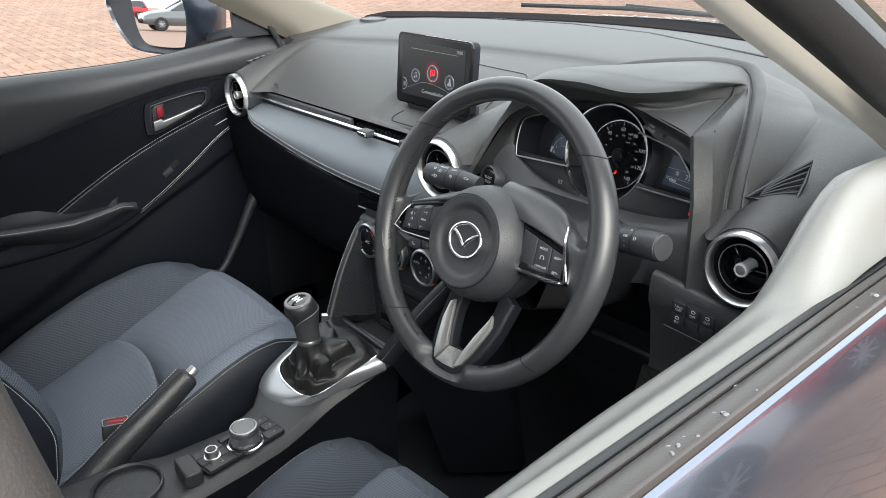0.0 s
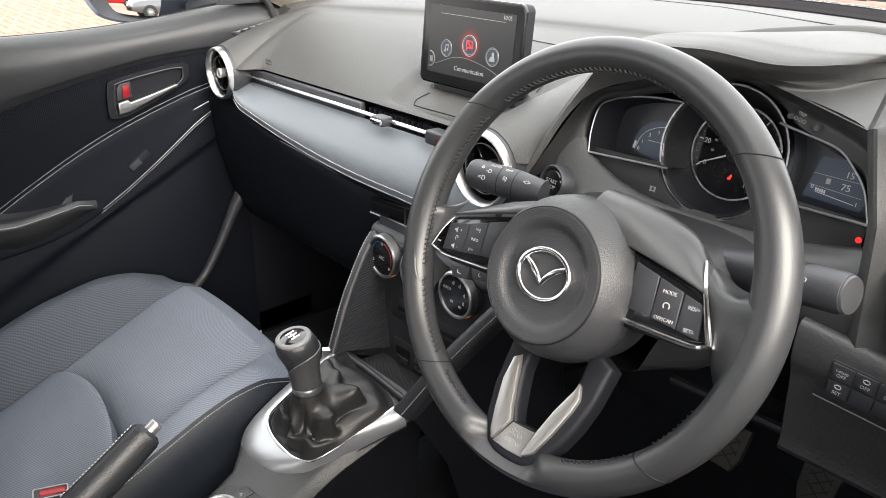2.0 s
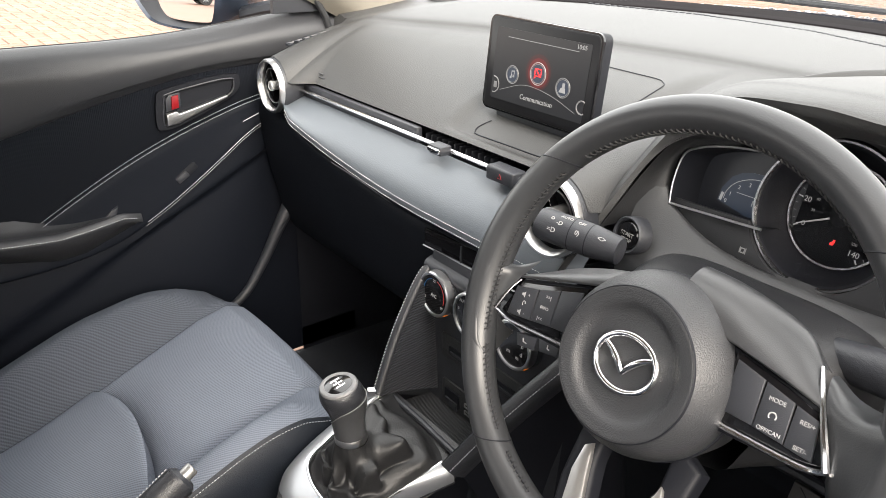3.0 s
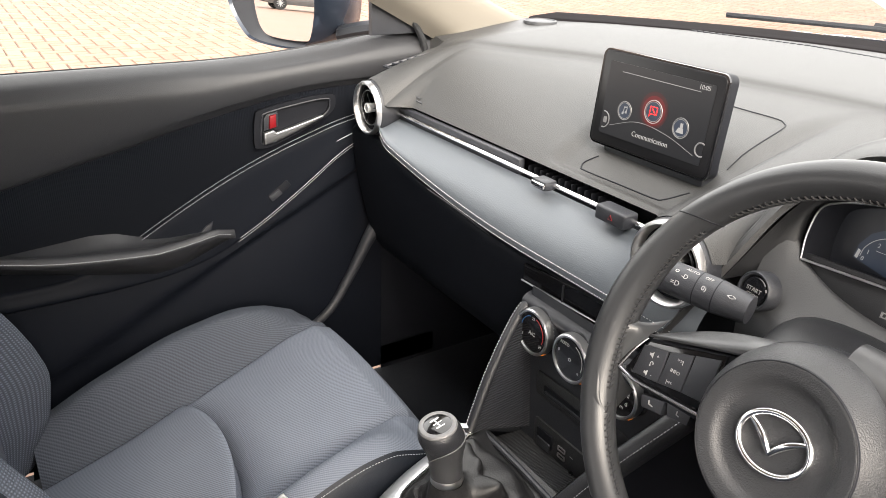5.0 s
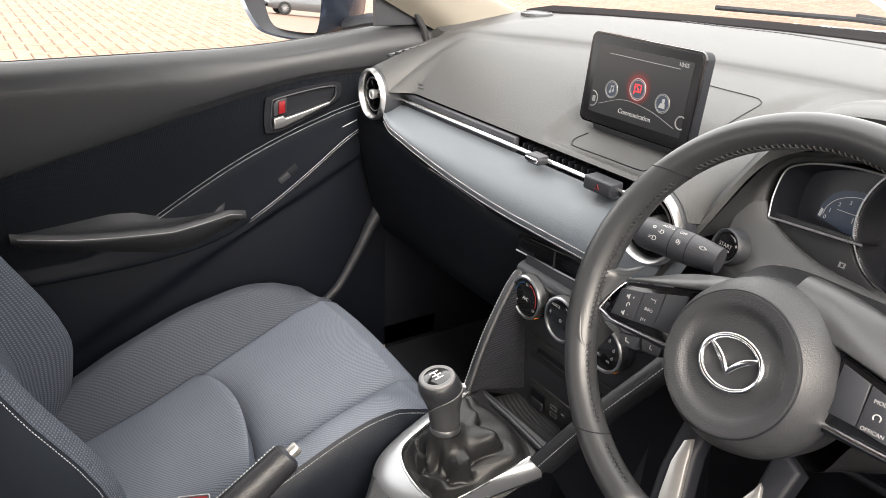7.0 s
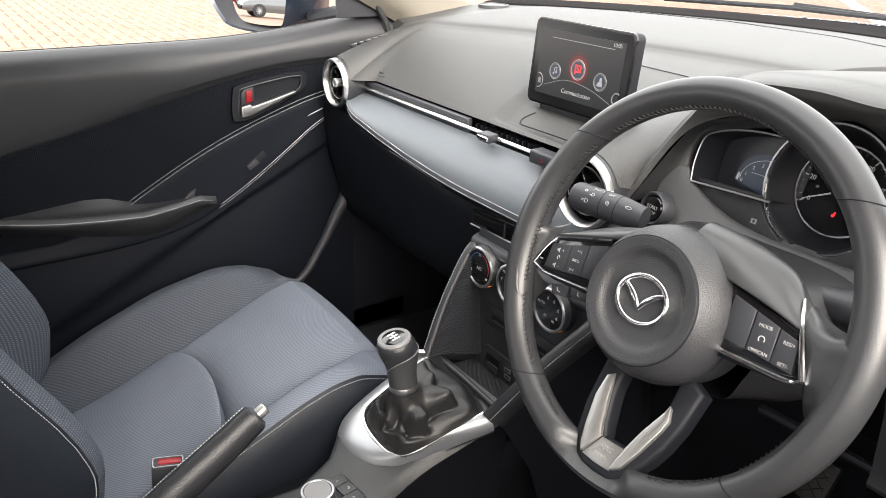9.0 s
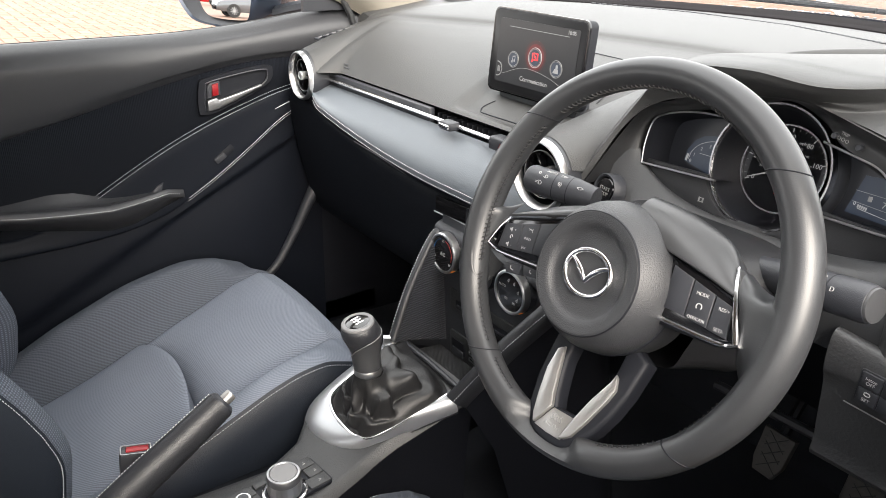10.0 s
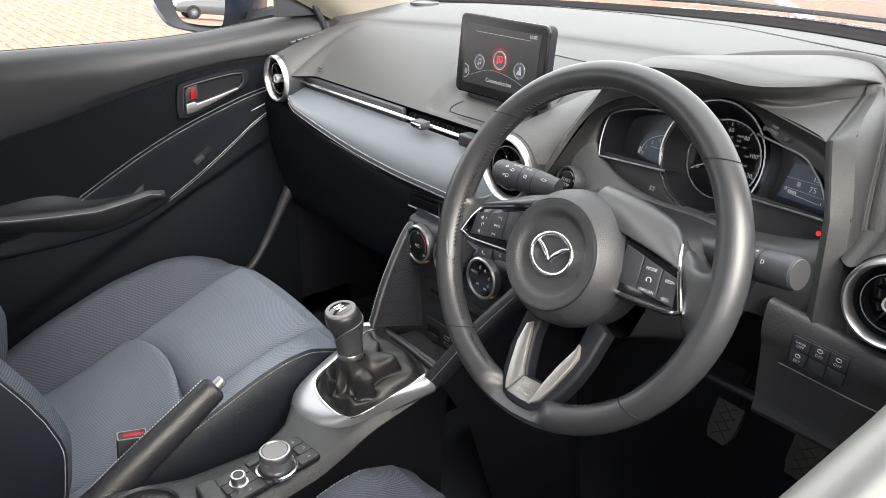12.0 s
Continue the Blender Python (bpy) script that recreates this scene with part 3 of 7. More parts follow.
E4 = [(0.10, 0.36, 0.85), (0.12, 0.42, 0.98), (0.14, 0.52, 1.03), (0.23, 0.60, 1.055), (0.36, 0.64, 1.06), (0.43, 0.632, 1.058), (0.47, 0.62, 1.055), (0.52, 0.585, 1.045), (0.535, 0.575, 1.041), (0.575, 0.54, 1.03), (0.608, 0.40, 0.97), (0.604, 0.32, 0.85)]


def ridge(out, up):
    """The seam line of the hood moved outwards and up."""
    ways = [(0, 0)] * 3 + [(0.1, 0.6), (0.2, 1.0), (0.4, 0.95), (0.6, 0.85), (0.75, 0.7), (0.8, 0.6), (0.9, 0.45), (0.95, 0.2), (0.95, 0.2)]
    return [(x + a * out, y + b * out, z + (up if a else 0)) for (x, y, z), (a, b) in zip(E3, ways)]


def between(p, q, top, side):
    """Part of the way from p to q: top counts over the brow, side down the right-hand cheek."""
    ks = [top] * 7 + [(top + side) / 2, side, side, side, side]
    return [tuple(Vector(a).lerp(Vector(b), k)) for a, b, k in zip(p, q, ks)]


def straight(pts, n):
    return [Vector(a).lerp(Vector(b), k / n) for a, b in zip(pts, pts[1:]) for k in range(n)] + [Vector(pts[-1])]


def bent(pts, corner=7, n=12, after=curve):
    """A smooth line that breaks at one corner."""
    return curve(pts[:corner + 1], n)[:-1] + after(pts[corner:], n)


def skin_bent(lines, m):
    return sheet([curve(c, m) for c in zip(*[bent(l, after=curve if i else straight) for i, l in enumerate(lines)])])


def brow(k):
    """Front face of the brow, from its crest (k = 0) to the edge over the instruments (k = 1)."""
    mid = {0.3: [(0.364, 0.196, 1.1045), (0.423, 0.221, 1.0990), (0.4535, 0.302, 1.0945), (0.4592, 0.4170, 1.0900)],
           0.6: [(0.366, 0.210, 1.0945), (0.416, 0.233, 1.0905), (0.4475, 0.303, 1.0860), (0.4605, 0.4030, 1.0785)]}[k]
    side = {0.3: 0.12, 0.6: 0.85}[k]
    return [tuple(Vector(a).lerp(Vector(b), side)) for a, b in zip(E1[:4], E0[:4])] + mid


def nose(k, lift):
    """A line over the rounded nose of the brow."""
    ks = (0, 0, 0, 0.8, 1.0, 1.0, 0.45, 0, 0, 0, 0, 0)
    return [(x, y, z + lift * a) for (x, y, z), a in zip(between(E1, E2, k, 0.86 + 0.11 * k), ks)]


shell = skin_bent([E1, nose(0.10, 0.0018), nose(0.30, 0.0026), nose(0.60, 0.0016), nose(0.90, 0.0003), between(E2, E3, 0.25, 0.12), between(E2, E3, 0.6, 0.5), ridge(-0.003, 0), ridge(0, -0.001), ridge(0.0010, -0.0025), ridge(0.0022, -0.0025), ridge(0.0034, 0.0005), ridge(0.009, 0.005), ridge(0.018, 0.005), ridge(0.030, -0.004), E4], 7)
low = brow(0.6)
flat = [tuple(Vector(a).lerp(Vector(b), 0.12)) for a, b in zip(low[:6], E0[:6])] + [(0.4440, 0.2940, 1.0790), tuple(Vector(low[7]).lerp(Vector(E0[7]), 0.06))]
front = sheet([curve(c, 6) for c in zip(curve(E1[:8], 12), curve(brow(0.3), 12), curve(low, 12), curve(flat, 12), bent(E0[:8], 6))])
join(shell, front)
bmesh.ops.remove_doubles(shell, verts=shell.verts, dist=0.00005)
part("shell", shell, PAD, hood, sharp=62)
cheek = [(0.4588, 0.4168, 1.0905), (0.4605, 0.4030, 1.0785)] + E0[7:]
crown = [tuple(Vector(a).lerp(Vector(b), 0.3) + Vector((-0.0006, -0.0008, 0.0008))) for a, b in zip(E1[7:], cheek)]
part("bevel", sheet([list(c) for c in zip(straight(E1[7:], 12), straight(crown, 12), straight(cheek, 12))]), PAD, hood, "narrow bevel in the skin of the hood", sharp=20)
BEZEL = mat("dark_bezel_plastic", (0.020, 0.0205, 0.022), 0.30, grain=0.15, scale=1000, vary=0.08)

# ---- steering wheel ----
WC = (0.367, 0.024, 0.955)
WM = facing(WC, 21.2)
wheel = thing("steering_wheel", WC, "black leather three-spoke steering wheel with silver lower spoke trim", "steering wheel")
R = 0.1762


def wp(u, v, n=0.0):
    return WM @ Vector((u, v, n))


def rim_point(a, b, proud=0.0):
    """A point of the rim: a round the wheel, b round its section."""
    side = max(0, math.cos(a * 2)) ** 2
    low = max(0, -math.sin(a)) ** 6
    rr = 0.0144 + 0.0016 * side + 0.001 * low + proud
    dip = 0.8 * math.exp(-((math.sin(a) > 0) * 9 + abs(math.cos(a) - 0.02) / 0.22) ** 4)
    inn = min(1, max(0, 0.65 - 1.2 * math.cos(b)))
    wide = 1.0 + (0.07 * side if math.cos(b) < 0 else 0.0)
    out = R + rr * wide * math.cos(b)
    return wp(out * math.cos(a), out * math.sin(a), rr * 1.08 * (1 - dip * inn) * math.sin(b) - 0.012 * dip * inn)


rim = part("rim", sheet([[rim_point(2 * math.pi * i / 160, 2 * math.pi * j / 24) for j in range(24)] for i in range(160)], True, True), RIMLEATHER, wheel, "smooth black leather rim")
for outer, inner_deg in ((41, 47), (146, 138), (228, 235), (321, 316)):
    loop = []
    for k in range(28):
        b = 2 * math.pi * k / 28
        deg = outer + (inner_deg - outer) * (0.5 - 0.5 * math.cos(b))
        loop.append(rim_point(radians(deg), b, 0.0001))
    part("seam", tube(loop, 0.0006, 6, True), DARK, rim, "dark leather seam")
for d0, d1 in ((50, 134), (142, 200), (204, 231), (238, 252), (292, 314), (322, 338)):
    bm = bmesh.new()
    k = int((d1 - d0) / 1.7)
    for q in range(k):
        a = radians(d0 + (d1 - d0) * (q + 0.5) / k)
        b0 = math.pi - 0.33
        tube([rim_point(a - 0.011, b0 + 0.17, 0.0), rim_point(a - 0.003, b0 + 0.05, 0.0007), rim_point(a + 0.004, b0 - 0.06, 0.0007), rim_point(a + 0.009, b0 - 0.17, 0.0)], 0.0008, 5, bm=bm)
    part("stitching", bm, DARKSTITCH, rim, kind="stuff")
    groove = [rim_point(radians(d0 + (d1 - d0) * q / 24), math.pi - 0.33, 0.0) for q in range(25)]
    part("join", tube(groove, 0.0006, 5), DARK, rim)

HM = shift(WM, -0.003, -0.0135, 0)
part("airbag_cover", lathe([(0.060, -0.075), (0.070, -0.055), (0.0725, -0.03), (0.0720, -0.012), (0.0700, 0.0), (0.0660, 0.010), (0.0610, 0.0180), (0.0578, 0.0222), (0.0568, 0.0236), (0.0556, 0.0240), (0.0540, 0.0236), (0.0490, 0.0231), (0.0455, 0.0225), (0.0430, 0.0204), (0.0405, 0.0182), (0.037, 0.0174), (0.02, 0.0172), (0.0, 0.0172)], HM, 96), AIRBAG, wheel, "round grained airbag cover")
part("edge_groove", lathe([(0.0566, 0.0235), (0.0570, 0.0240), (0.0576, 0.0236), (0.0580, 0.0222)], HM, 96, caps=False), DARK, wheel)
part("cover_joint", lathe([(0.0722, -0.0190), (0.0732, -0.0180), (0.0732, -0.0165), (0.0722, -0.0155)], HM, 72, caps=False), DARK, wheel)
# emblem: an oval ring with a winged sweep inside
EM = shift(HM, 0, 0.0005, 0.0192) @ pose(0, 0, 0, 0, 0, 3)
ring = [EM @ Vector((0.0262 * math.cos(a), 0.0212 * math.sin(a), 0)) for a in [2 * math.pi * k / 64 for k in range(64)]]
bm = tube(ring, 0.0026, 12, True)
for s in (-1, 1):
    wing = curve([(0, -0.0080, 0.0002), (s * 0.0048, -0.0015, 0.0008), (s * 0.0108, 0.0044, 0.0010), (s * 0.0175, 0.0085, 0.0006), (s * 0.0245, 0.0106, 0)], 6)
    tube([EM @ p for p in wing], lambda k: 0.0013 + 0.0016 * math.sin(math.pi * min(1, 0.12 + 0.9 * k)), 10, bm=bm)
part("emblem", bm, CHROME, wheel, "plain chrome ring emblem")

# the spokes lie in a frame that is turned a little with the wheel
SPM = shift(WM, -0.004, -0.0135, 0) @ pose(0, 0, 0, 0, 0, 3.75)


def sp(s, x, y, n):
    return SPM @ Vector((s * x, y, n))


for s in (-1, 1):
    e = 0.004 * (-s)
    part("spoke", slab([(s * x, y) for x, y in ((0.050, -0.022), (0.128 + e, -0.021), (0.149 + e, -0.013), (0.142 + e, 0.006), (0.133 + e, 0.0225), (0.050, 0.042))][::s], 0.024, shift(SPM, 0, 0, -0.032), 0.003), DARK, wheel)
    f = 1.0 if s > 0 else 0.45
    cover = [[(0.052, 0.0415, -0.004), (0.0755, 0.0375, -0.003), (0.105, 0.0305, -0.003), (0.1345 + e, 0.0225, -0.006)],
             [(0.050, 0.0440, -0.0025), (0.0755, 0.0400, -0.0015), (0.105, 0.0330, -0.002), (0.1335 + e, 0.0250, -0.006)],
             [(0.048, 0.056, -0.004), (0.075, 0.050, -0.006), (0.104, 0.042, -0.008), (0.1305 + e, 0.0300, -0.010)],
             [(0.045, 0.070, -0.013), (0.072, 0.063, -0.017), (0.100, 0.053, -0.018), (0.1255 + e, 0.0370, -0.018)],
             [(0.040, 0.080, -0.030), (0.070, 0.073, -0.032), (0.098, 0.0625, -0.031), (0.1195 + e, 0.0450, -0.026)],
             [(0.040, 0.075, -0.055), (0.070, 0.066, -0.055), (0.095, 0.055, -0.053), (0.1175 + e, 0.0400, -0.048)]]
    cover = [[(0.012, l[0][1] + (0.003 if q > 2 else -0.002), l[0][2])] + l for q, l in enumerate(cover)]
    cover = [[(x, cover[1][i][1] + (y - cover[1][i][1]) * f, n) for i, (x, y, n) in enumerate(l)] if q > 1 else l for q, l in enumerate(cover)]
    part("spoke_cover", skin([[sp(s, *p) for p in l] for l in cover], 5, 4), COVER, wheel, "smooth black spoke cover")
    # leather that runs from the rim to the pod
    inv = WM.inverted()

    def on_rim(y, b, s=s, inv=inv):
        p = inv @ sp(s, 0.172, y, 0)
        return rim_point(math.atan2(p.y, p.x), b, -0.0002)

    saddle = []
    for pts, y0, b0, y1, b1 in (
            (((0.1260 + e, 0.043, -0.034), (0.1427 + e, 0.034, -0.032), (0.156, 0.032, -0.028)), 0.040, 3.6, 0.044, 3.0),
            (((0.1276 + e, 0.0418, -0.018), (0.1427 + e, 0.0325, -0.013), (0.155, 0.030, -0.006)), 0.034, 2.9, 0.038, 2.3),
            (((0.1325 + e, 0.028, -0.0085), (0.1430 + e, 0.0265, -0.0035), (0.153, 0.025, 0.003)), 0.027, 2.2, 0.030, 1.75),
            (((0.1405 + e, 0.012, -0.0045), (0.1480 + e, 0.011, 0.000), (0.156, 0.010, 0.006)), 0.010, 2.15, 0.010, 1.7),
            (((0.1480 + e, -0.009, -0.0025), (0.1525 + e, -0.010, 0.0015), (0.158, -0.011, 0.007)), -0.012, 2.15, -0.012, 1.7),
            (((0.1475 + e, -0.020, -0.009), (0.1520 + e, -0.023, -0.003), (0.158, -0.026, 0.004)), -0.030, 2.2, -0.030, 1.75),
            (((0.1490 + e, -0.028, -0.022), (0.1520 + e, -0.036, -0.014), (0.157, -0.042, -0.005)), -0.050, 2.4, -0.050, 1.9),
            (((0.1490 + e, -0.033, -0.034), (0.1520 + e, -0.045, -0.028), (0.155, -0.055, -0.018)), -0.065, 3.0, -0.065, 2.5)):
        saddle.append([sp(s, *p) for p in pts] + [on_rim(y0, b0), on_rim(y1, b1)])
    part("thumb_grip", skin(saddle if s > 0 else saddle[1:], 5, 5), RIMLEATHER, wheel, "smooth leather thumb grip")
    # button pod: three keys in a recess with a chrome blade and lower rail
    pm = shift(SPM, 0, 0, -0.0085)
    podline = [(s * x, y) for x, y in ((0.066, -0.013), (0.083, -0.0135), (0.127 + e, -0.0145), (0.146 + e, -0.0105), (0.132 + e, 0.0195), (0.105, 0.0268), (0.066, 0.0365))][::s]
    pp = part("button_pod", slab(podline, 0.0030, pm, 0.001), GLOSS, wheel, "gloss black button pod")
    top = [(0.1190 + e, 0.0460, -0.0215), (0.1295 + e, 0.0300, -0.0085)] if s > 0 else [(0.1370 + e, 0.0205, -0.0100), (0.1405 + e, 0.0130, -0.0060), (0.1440 + e, 0.0040, -0.0030)]
    top += [(0.1412 + e, 0.0080, -0.0003)] if s > 0 else []
    blade = curve([sp(s, *p) for p in top] + [sp(s, 0.1488 + e, -0.0110, 0.0003)], 6)
    # left-hand chrome is darkened in colour for its dim reflection
    part("chrome_blade", tube(blade, lambda k: (0.0012 + 0.0016 * k) * (1 if s > 0 else 0.65), 8), CHROME if s > 0 else DARKCHROME, pp, "chrome blade, dimmed in colour on the left")
    rail = curve([sp(s, 0.1488 + e, -0.0110, 0.0003), sp(s, 0.1400 + e, -0.0150, -0.0035), sp(s, 0.1270 + e, -0.0163, -0.0035), sp(s, 0.0830, -0.0155, -0.0035), sp(s, 0.0640, -0.0150, -0.0045)], 5)
    part("chrome_rail", tube(rail, 0.0021 if s > 0 else 0.0015, 8), CHROME if s > 0 else DARKCHROME, pp, "chrome lower rail, dimmed in colour on the left")
    for x0, x1, t0, t1, b0, b1 in ((0.0690, 0.0905, 0.0320, 0.0262, -0.0050, -0.0060), (0.0920, 0.1130, 0.0256, 0.0198, -0.0062, -0.0085), (0.1145, 0.1345 + e, 0.0192, 0.0150, -0.0088, -0.0110)):
        key = [(s * x0, b0), (s * (x1 + (0.003 if x1 > 0.12 else 0.001)), b1), (s * x1, t1), (s * x0, t0)][::s]
        part("key", slab(key, 0.0018, shift(pm, 0, 0, 0.0030), 0.0006), HARD, pp)
    tm = shift(pm, 0, 0, 0.0050)
    if s > 0:
        for word, x, y, size in (("MODE", 0.1025, 0.0165, 0.0042), ("OFF/CAN", 0.1030, -0.0045, 0.0040), ("RES/+", 0.1245, 0.0105, 0.0042), ("SET/-", 0.1250, -0.0065, 0.0042)):
            lettering("print", word, size, shift(tm, x, y), PRINT, pp)
        part("icon", tube([tm @ Vector((0.1025 + 0.0026 * math.cos(a), 0.0060 + 0.0026 * math.sin(a), 0)) for a in [-2.2 + 4.6 * k / 12 + 1.57 for k in range(13)]], 0.0005, 5), PRINT, pp)
    else:
        lettering("print", "INFO", 0.0040, shift(tm, -0.1025, 0.0065), PRINT, pp)
        for word, x, y in (("+", -0.1220, 0.0110), ("-", -0.1225, -0.0055), (">>|", -0.1010, 0.0165), ("|<<", -0.1045, -0.0035)):
            lettering("print", word, 0.0042, shift(tm, x, y), PRINT, pp)
        for y in (0.0105, -0.0055):
            part("icon", slab([(-0.1300, y - 0.001), (-0.1285, y - 0.001), (-0.1265, y - 0.0026), (-0.1265, y + 0.0026), (-0.1285, y + 0.001), (-0.1300, y + 0.001)], 0.0003, tm), PRINT, pp)
        part("icon", tube([tm @ Vector((-0.1255 + 0.0015 * math.cos(a), 0.0030 + 0.0022 * math.sin(a), 0)) for a in [k * 0.7 for k in range(7)]], 0.0004, 4), PRINT, pp)
        for k, x in enumerate((-0.1165, -0.0910)):
            y = -0.0245 + 0.004 * k
            call = part("call_key", slab([(x - 0.0122, y - 0.0005), (x - 0.0080, y - 0.0105), (x + 0.0115, y - 0.0085), (x + 0.0118, y + 0.0035)], 0.012, shift(SPM, 0, 0, -0.021), 0.001), HARD, wheel)
            part("icon", tube([SPM @ Vector((x - 0.0025 + 0.0025 * k, y - 0.0020, -0.0085)), SPM @ Vector((x - 0.0015 + 0.0015 * k, y - 0.0050, -0.0085)), SPM @ Vector((x + 0.0025, y - 0.0055, -0.0085))], 0.0006, 4), PRINT, call)

# lower spoke: black surround, two silver legs and a plate, sloping back towards the hub
LM = axes(wp(0, -0.165, 0.005), WM.to_3x3() @ Vector((1, 0, 0)), WM.to_3x3() @ Vector((0, 1, -0.3)))


part("lower_surround", slab([(-0.044, 0.104), (-0.0415, 0.0663), (-0.0385, 0.0378), (-0.0310, 0.0117), (-0.0180, -0.0077), (-0.0070, -0.0128), (0.0080, -0.0140), (0.0251, -0.0125), (0.0340, -0.0070), (0.0430, 0.0100), (0.0500, 0.0220), (0.0560, 0.0410), (0.0600, 0.0650), (0.0610, 0.1000), (0.034, 0.112), (0.0375, 0.072), (0.0292, 0.046), (0.0245, 0.0235), (0.0008, 0.0210), (-0.0045, 0.0310), (-0.0115, 0.0500), (-0.0160, 0.0640), (-0.020, 0.110)], 0.018, shift(LM, 0, 0, -0.0205), 0.005, 3), DARK, wheel)
legs = [[(-0.0300, 0.0690), (-0.0298, 0.0475), (-0.0232, 0.0213), (-0.0172, 0.0038), (-0.0124, -0.0036), (-0.0100, -0.0020), (-0.0016, 0.0191), (-0.0070, 0.0294), (-0.0146, 0.0492), (-0.0194, 0.0633), (-0.0235, 0.0740)],
        [(0.0262, 0.0213), (0.0312, 0.0448), (0.0398, 0.0684), (0.0408, 0.0760), (0.0440, 0.0740), (0.0488, 0.0631), (0.0469, 0.0510), (0.0398, 0.0254), (0.0325, 0.0051), (0.0258, -0.0010), (0.0215, -0.0022)]]
for leg in legs:
    part("lower_spoke", slab(leg, 0.0080, shift(LM, 0, 0, -0.0065), 0.0022, 2), DULLSILVER, wheel, "matt silver lower spoke leg")
plate = part("spoke_plate", slab([(-0.0110, -0.0046), (0.0060, -0.0052), (0.0228, -0.0036), (0.0246, 0.0010), (0.0252, 0.0206), (-0.0004, 0.0186)], 0.0070, shift(LM, 0, 0, -0.0085), 0.0010), DULLSILVER, wheel, "silver plate with embossed letters")
EMBOSS = mat("embossed_silver", (0.34, 0.34, 0.34), 0.45, 0.6)
TM = shift(LM, 0.0085, -0.0010, -0.0014) @ pose(0, 0, 0, 0, 0, 3)
lettering("print", "SRS", 0.0095, shift(TM, 0.0005, 0.0125), EMBOSS, plate)
lettering("print", "AIRBAG", 0.0055, shift(TM, -0.0005, 0.0045), EMBOSS, plate)

# ---- steering column with stalks ----
col = thing("steering_column", (0.367, 0.15, 0.90), "black steering column shroud with two control stalks", "steering column")
rows = []
for y, w, zt, zb in ((0.070, 0.080, 0.955, 0.845), (0.11, 0.098, 0.967, 0.835), (0.150, 0.110, 0.968, 0.820), (0.178, 0.113, 0.964, 0.815), (0.205, 0.112, 0.945, 0.81), (0.26, 0.100, 0.915, 0.80)):
    rows.append([(0.367 + w * cx, y, (zt + zb) / 2 + (zt - zb) / 2 * cz) for cx, cz in ((-0.8, -0.4), (-1, 0.45), (-0.88, 0.84), (-0.55, 0.99), (0.0, 1), (0.55, 0.99), (0.88, 0.84), (1, 0.45), (0.8, -0.4), (0.6, -0.9), (0, -1), (-0.6, -0.9))])
part("shroud", sheet([curve(c, 3) for c in zip(*[curve(r, 3, True) for r in rows])], True, False), LEDGE, col)
for s, root, tip, r, face in ((-1, (0.236, 0.147, 0.952), (0.148, 0.126, 0.957), 0.0168, "light"), (1, (0.44, 0.142, 0.948), (0.5590, 0.1225, 0.9675), 0.0168, "wiper")):
    a, b = Vector(root), Vector(tip)
    d = (b - a).normalized()
    across = Vector((0, -0.2 * s, -s))
    across -= d * across.dot(d)
    m = axes(a, across, d.cross(across))
    L = (b - a).length
    st = part("stalk", lathe([(r * 0.8, 0), (r * 0.92, L * 0.20), (r * 0.99, L * 0.32), (r, L * 0.40), (r, L * 0.945), (r * 0.93, L * 0.985), (r * 0.7, L), (0, L)], m, 28), HARD, col, "black " + face + " control stalk")
    part("end_cap", lathe([(r * 0.90, L * 0.992), (r * 0.86, L * 1.006), (r * 0.5, L * 1.010), (0, L * 1.011)], m, 28, caps=False), COVER, st, "smooth grey end cap")
    for k in ((0.34, 0.55) if s < 0 else (0.52, 0.70)):
        part("groove", lathe([(r * 1.005, L * k), (r * 1.012, L * (k + 0.004)), (r * 1.005, L * (k + 0.012))], m, 28, caps=False), DARK, st)
    # prints face the driver and upwards
    eye = Vector((0, -0.75, 0.66)).normalized()
    pr = (eye - d * eye.dot(d)).normalized()

    def mark(name, word, along, size, around=0.0, st=st, a=a, d=d, pr=pr, r=r, L=L, s=s):
        q = Matrix.Rotation(radians(around), 3, d) @ pr
        xdir = d * s
        return lettering(name, word, size, axes(a + d * along * L + q * (r * 1.012), xdir, q.cross(xdir)), PRINT, st)

    if s < 0:
        mark("print", "AUTO", 0.645, 0.0047, 34)
        mark("print", "OFF", 0.455, 0.0047, 30)
        mark("print", "0)", 0.455, 0.0063, -8)
        mark("print", "-D", 0.69, 0.0063, 4)
        mark("print", "o", 0.79, 0.0077, 16)
        mark("print", "=D", 0.76, 0.0072, -26)
        mark("print", "<>", 0.17, 0.0080, 0)
    else:
        mark("print", "OFF", 0.640, 0.0040, 6)
        mark("print", "o", 0.665, 0.0050, -26)
        mark("print", "- -", 0.640, 0.0036, 26)
        mark("print", "--", 0.640, 0.0036, 46)
        mark("print", "D", 0.760, 0.0060, 10)

# ---- infotainment screen ----
SM = facing((-0.0455, 0.297, 1.0555), 5)
tablet = thing("infotainment_screen", (-0.042, 0.3, 1.0), "black seven-inch touchscreen standing on the dash, menu lit", "screen")
part("case", slab(rrect(0.198, 0.124, 0.010), 0.018, shift(SM, 0, 0, -0.020), 0.004, 3), DARK, tablet)
part("edge", frame_ring(rrect(0.199, 0.125, 0.0105), rrect(0.195, 0.121, 0.0095), 0.0035, shift(SM, 0, 0, -0.006)), GLOSS, tablet)
part("bezel", slab(rrect(0.194, 0.120, 0.009), 0.003, shift(SM, 0, 0, -0.004), 0.0012), SCREENRIM, tablet, "black bezel")
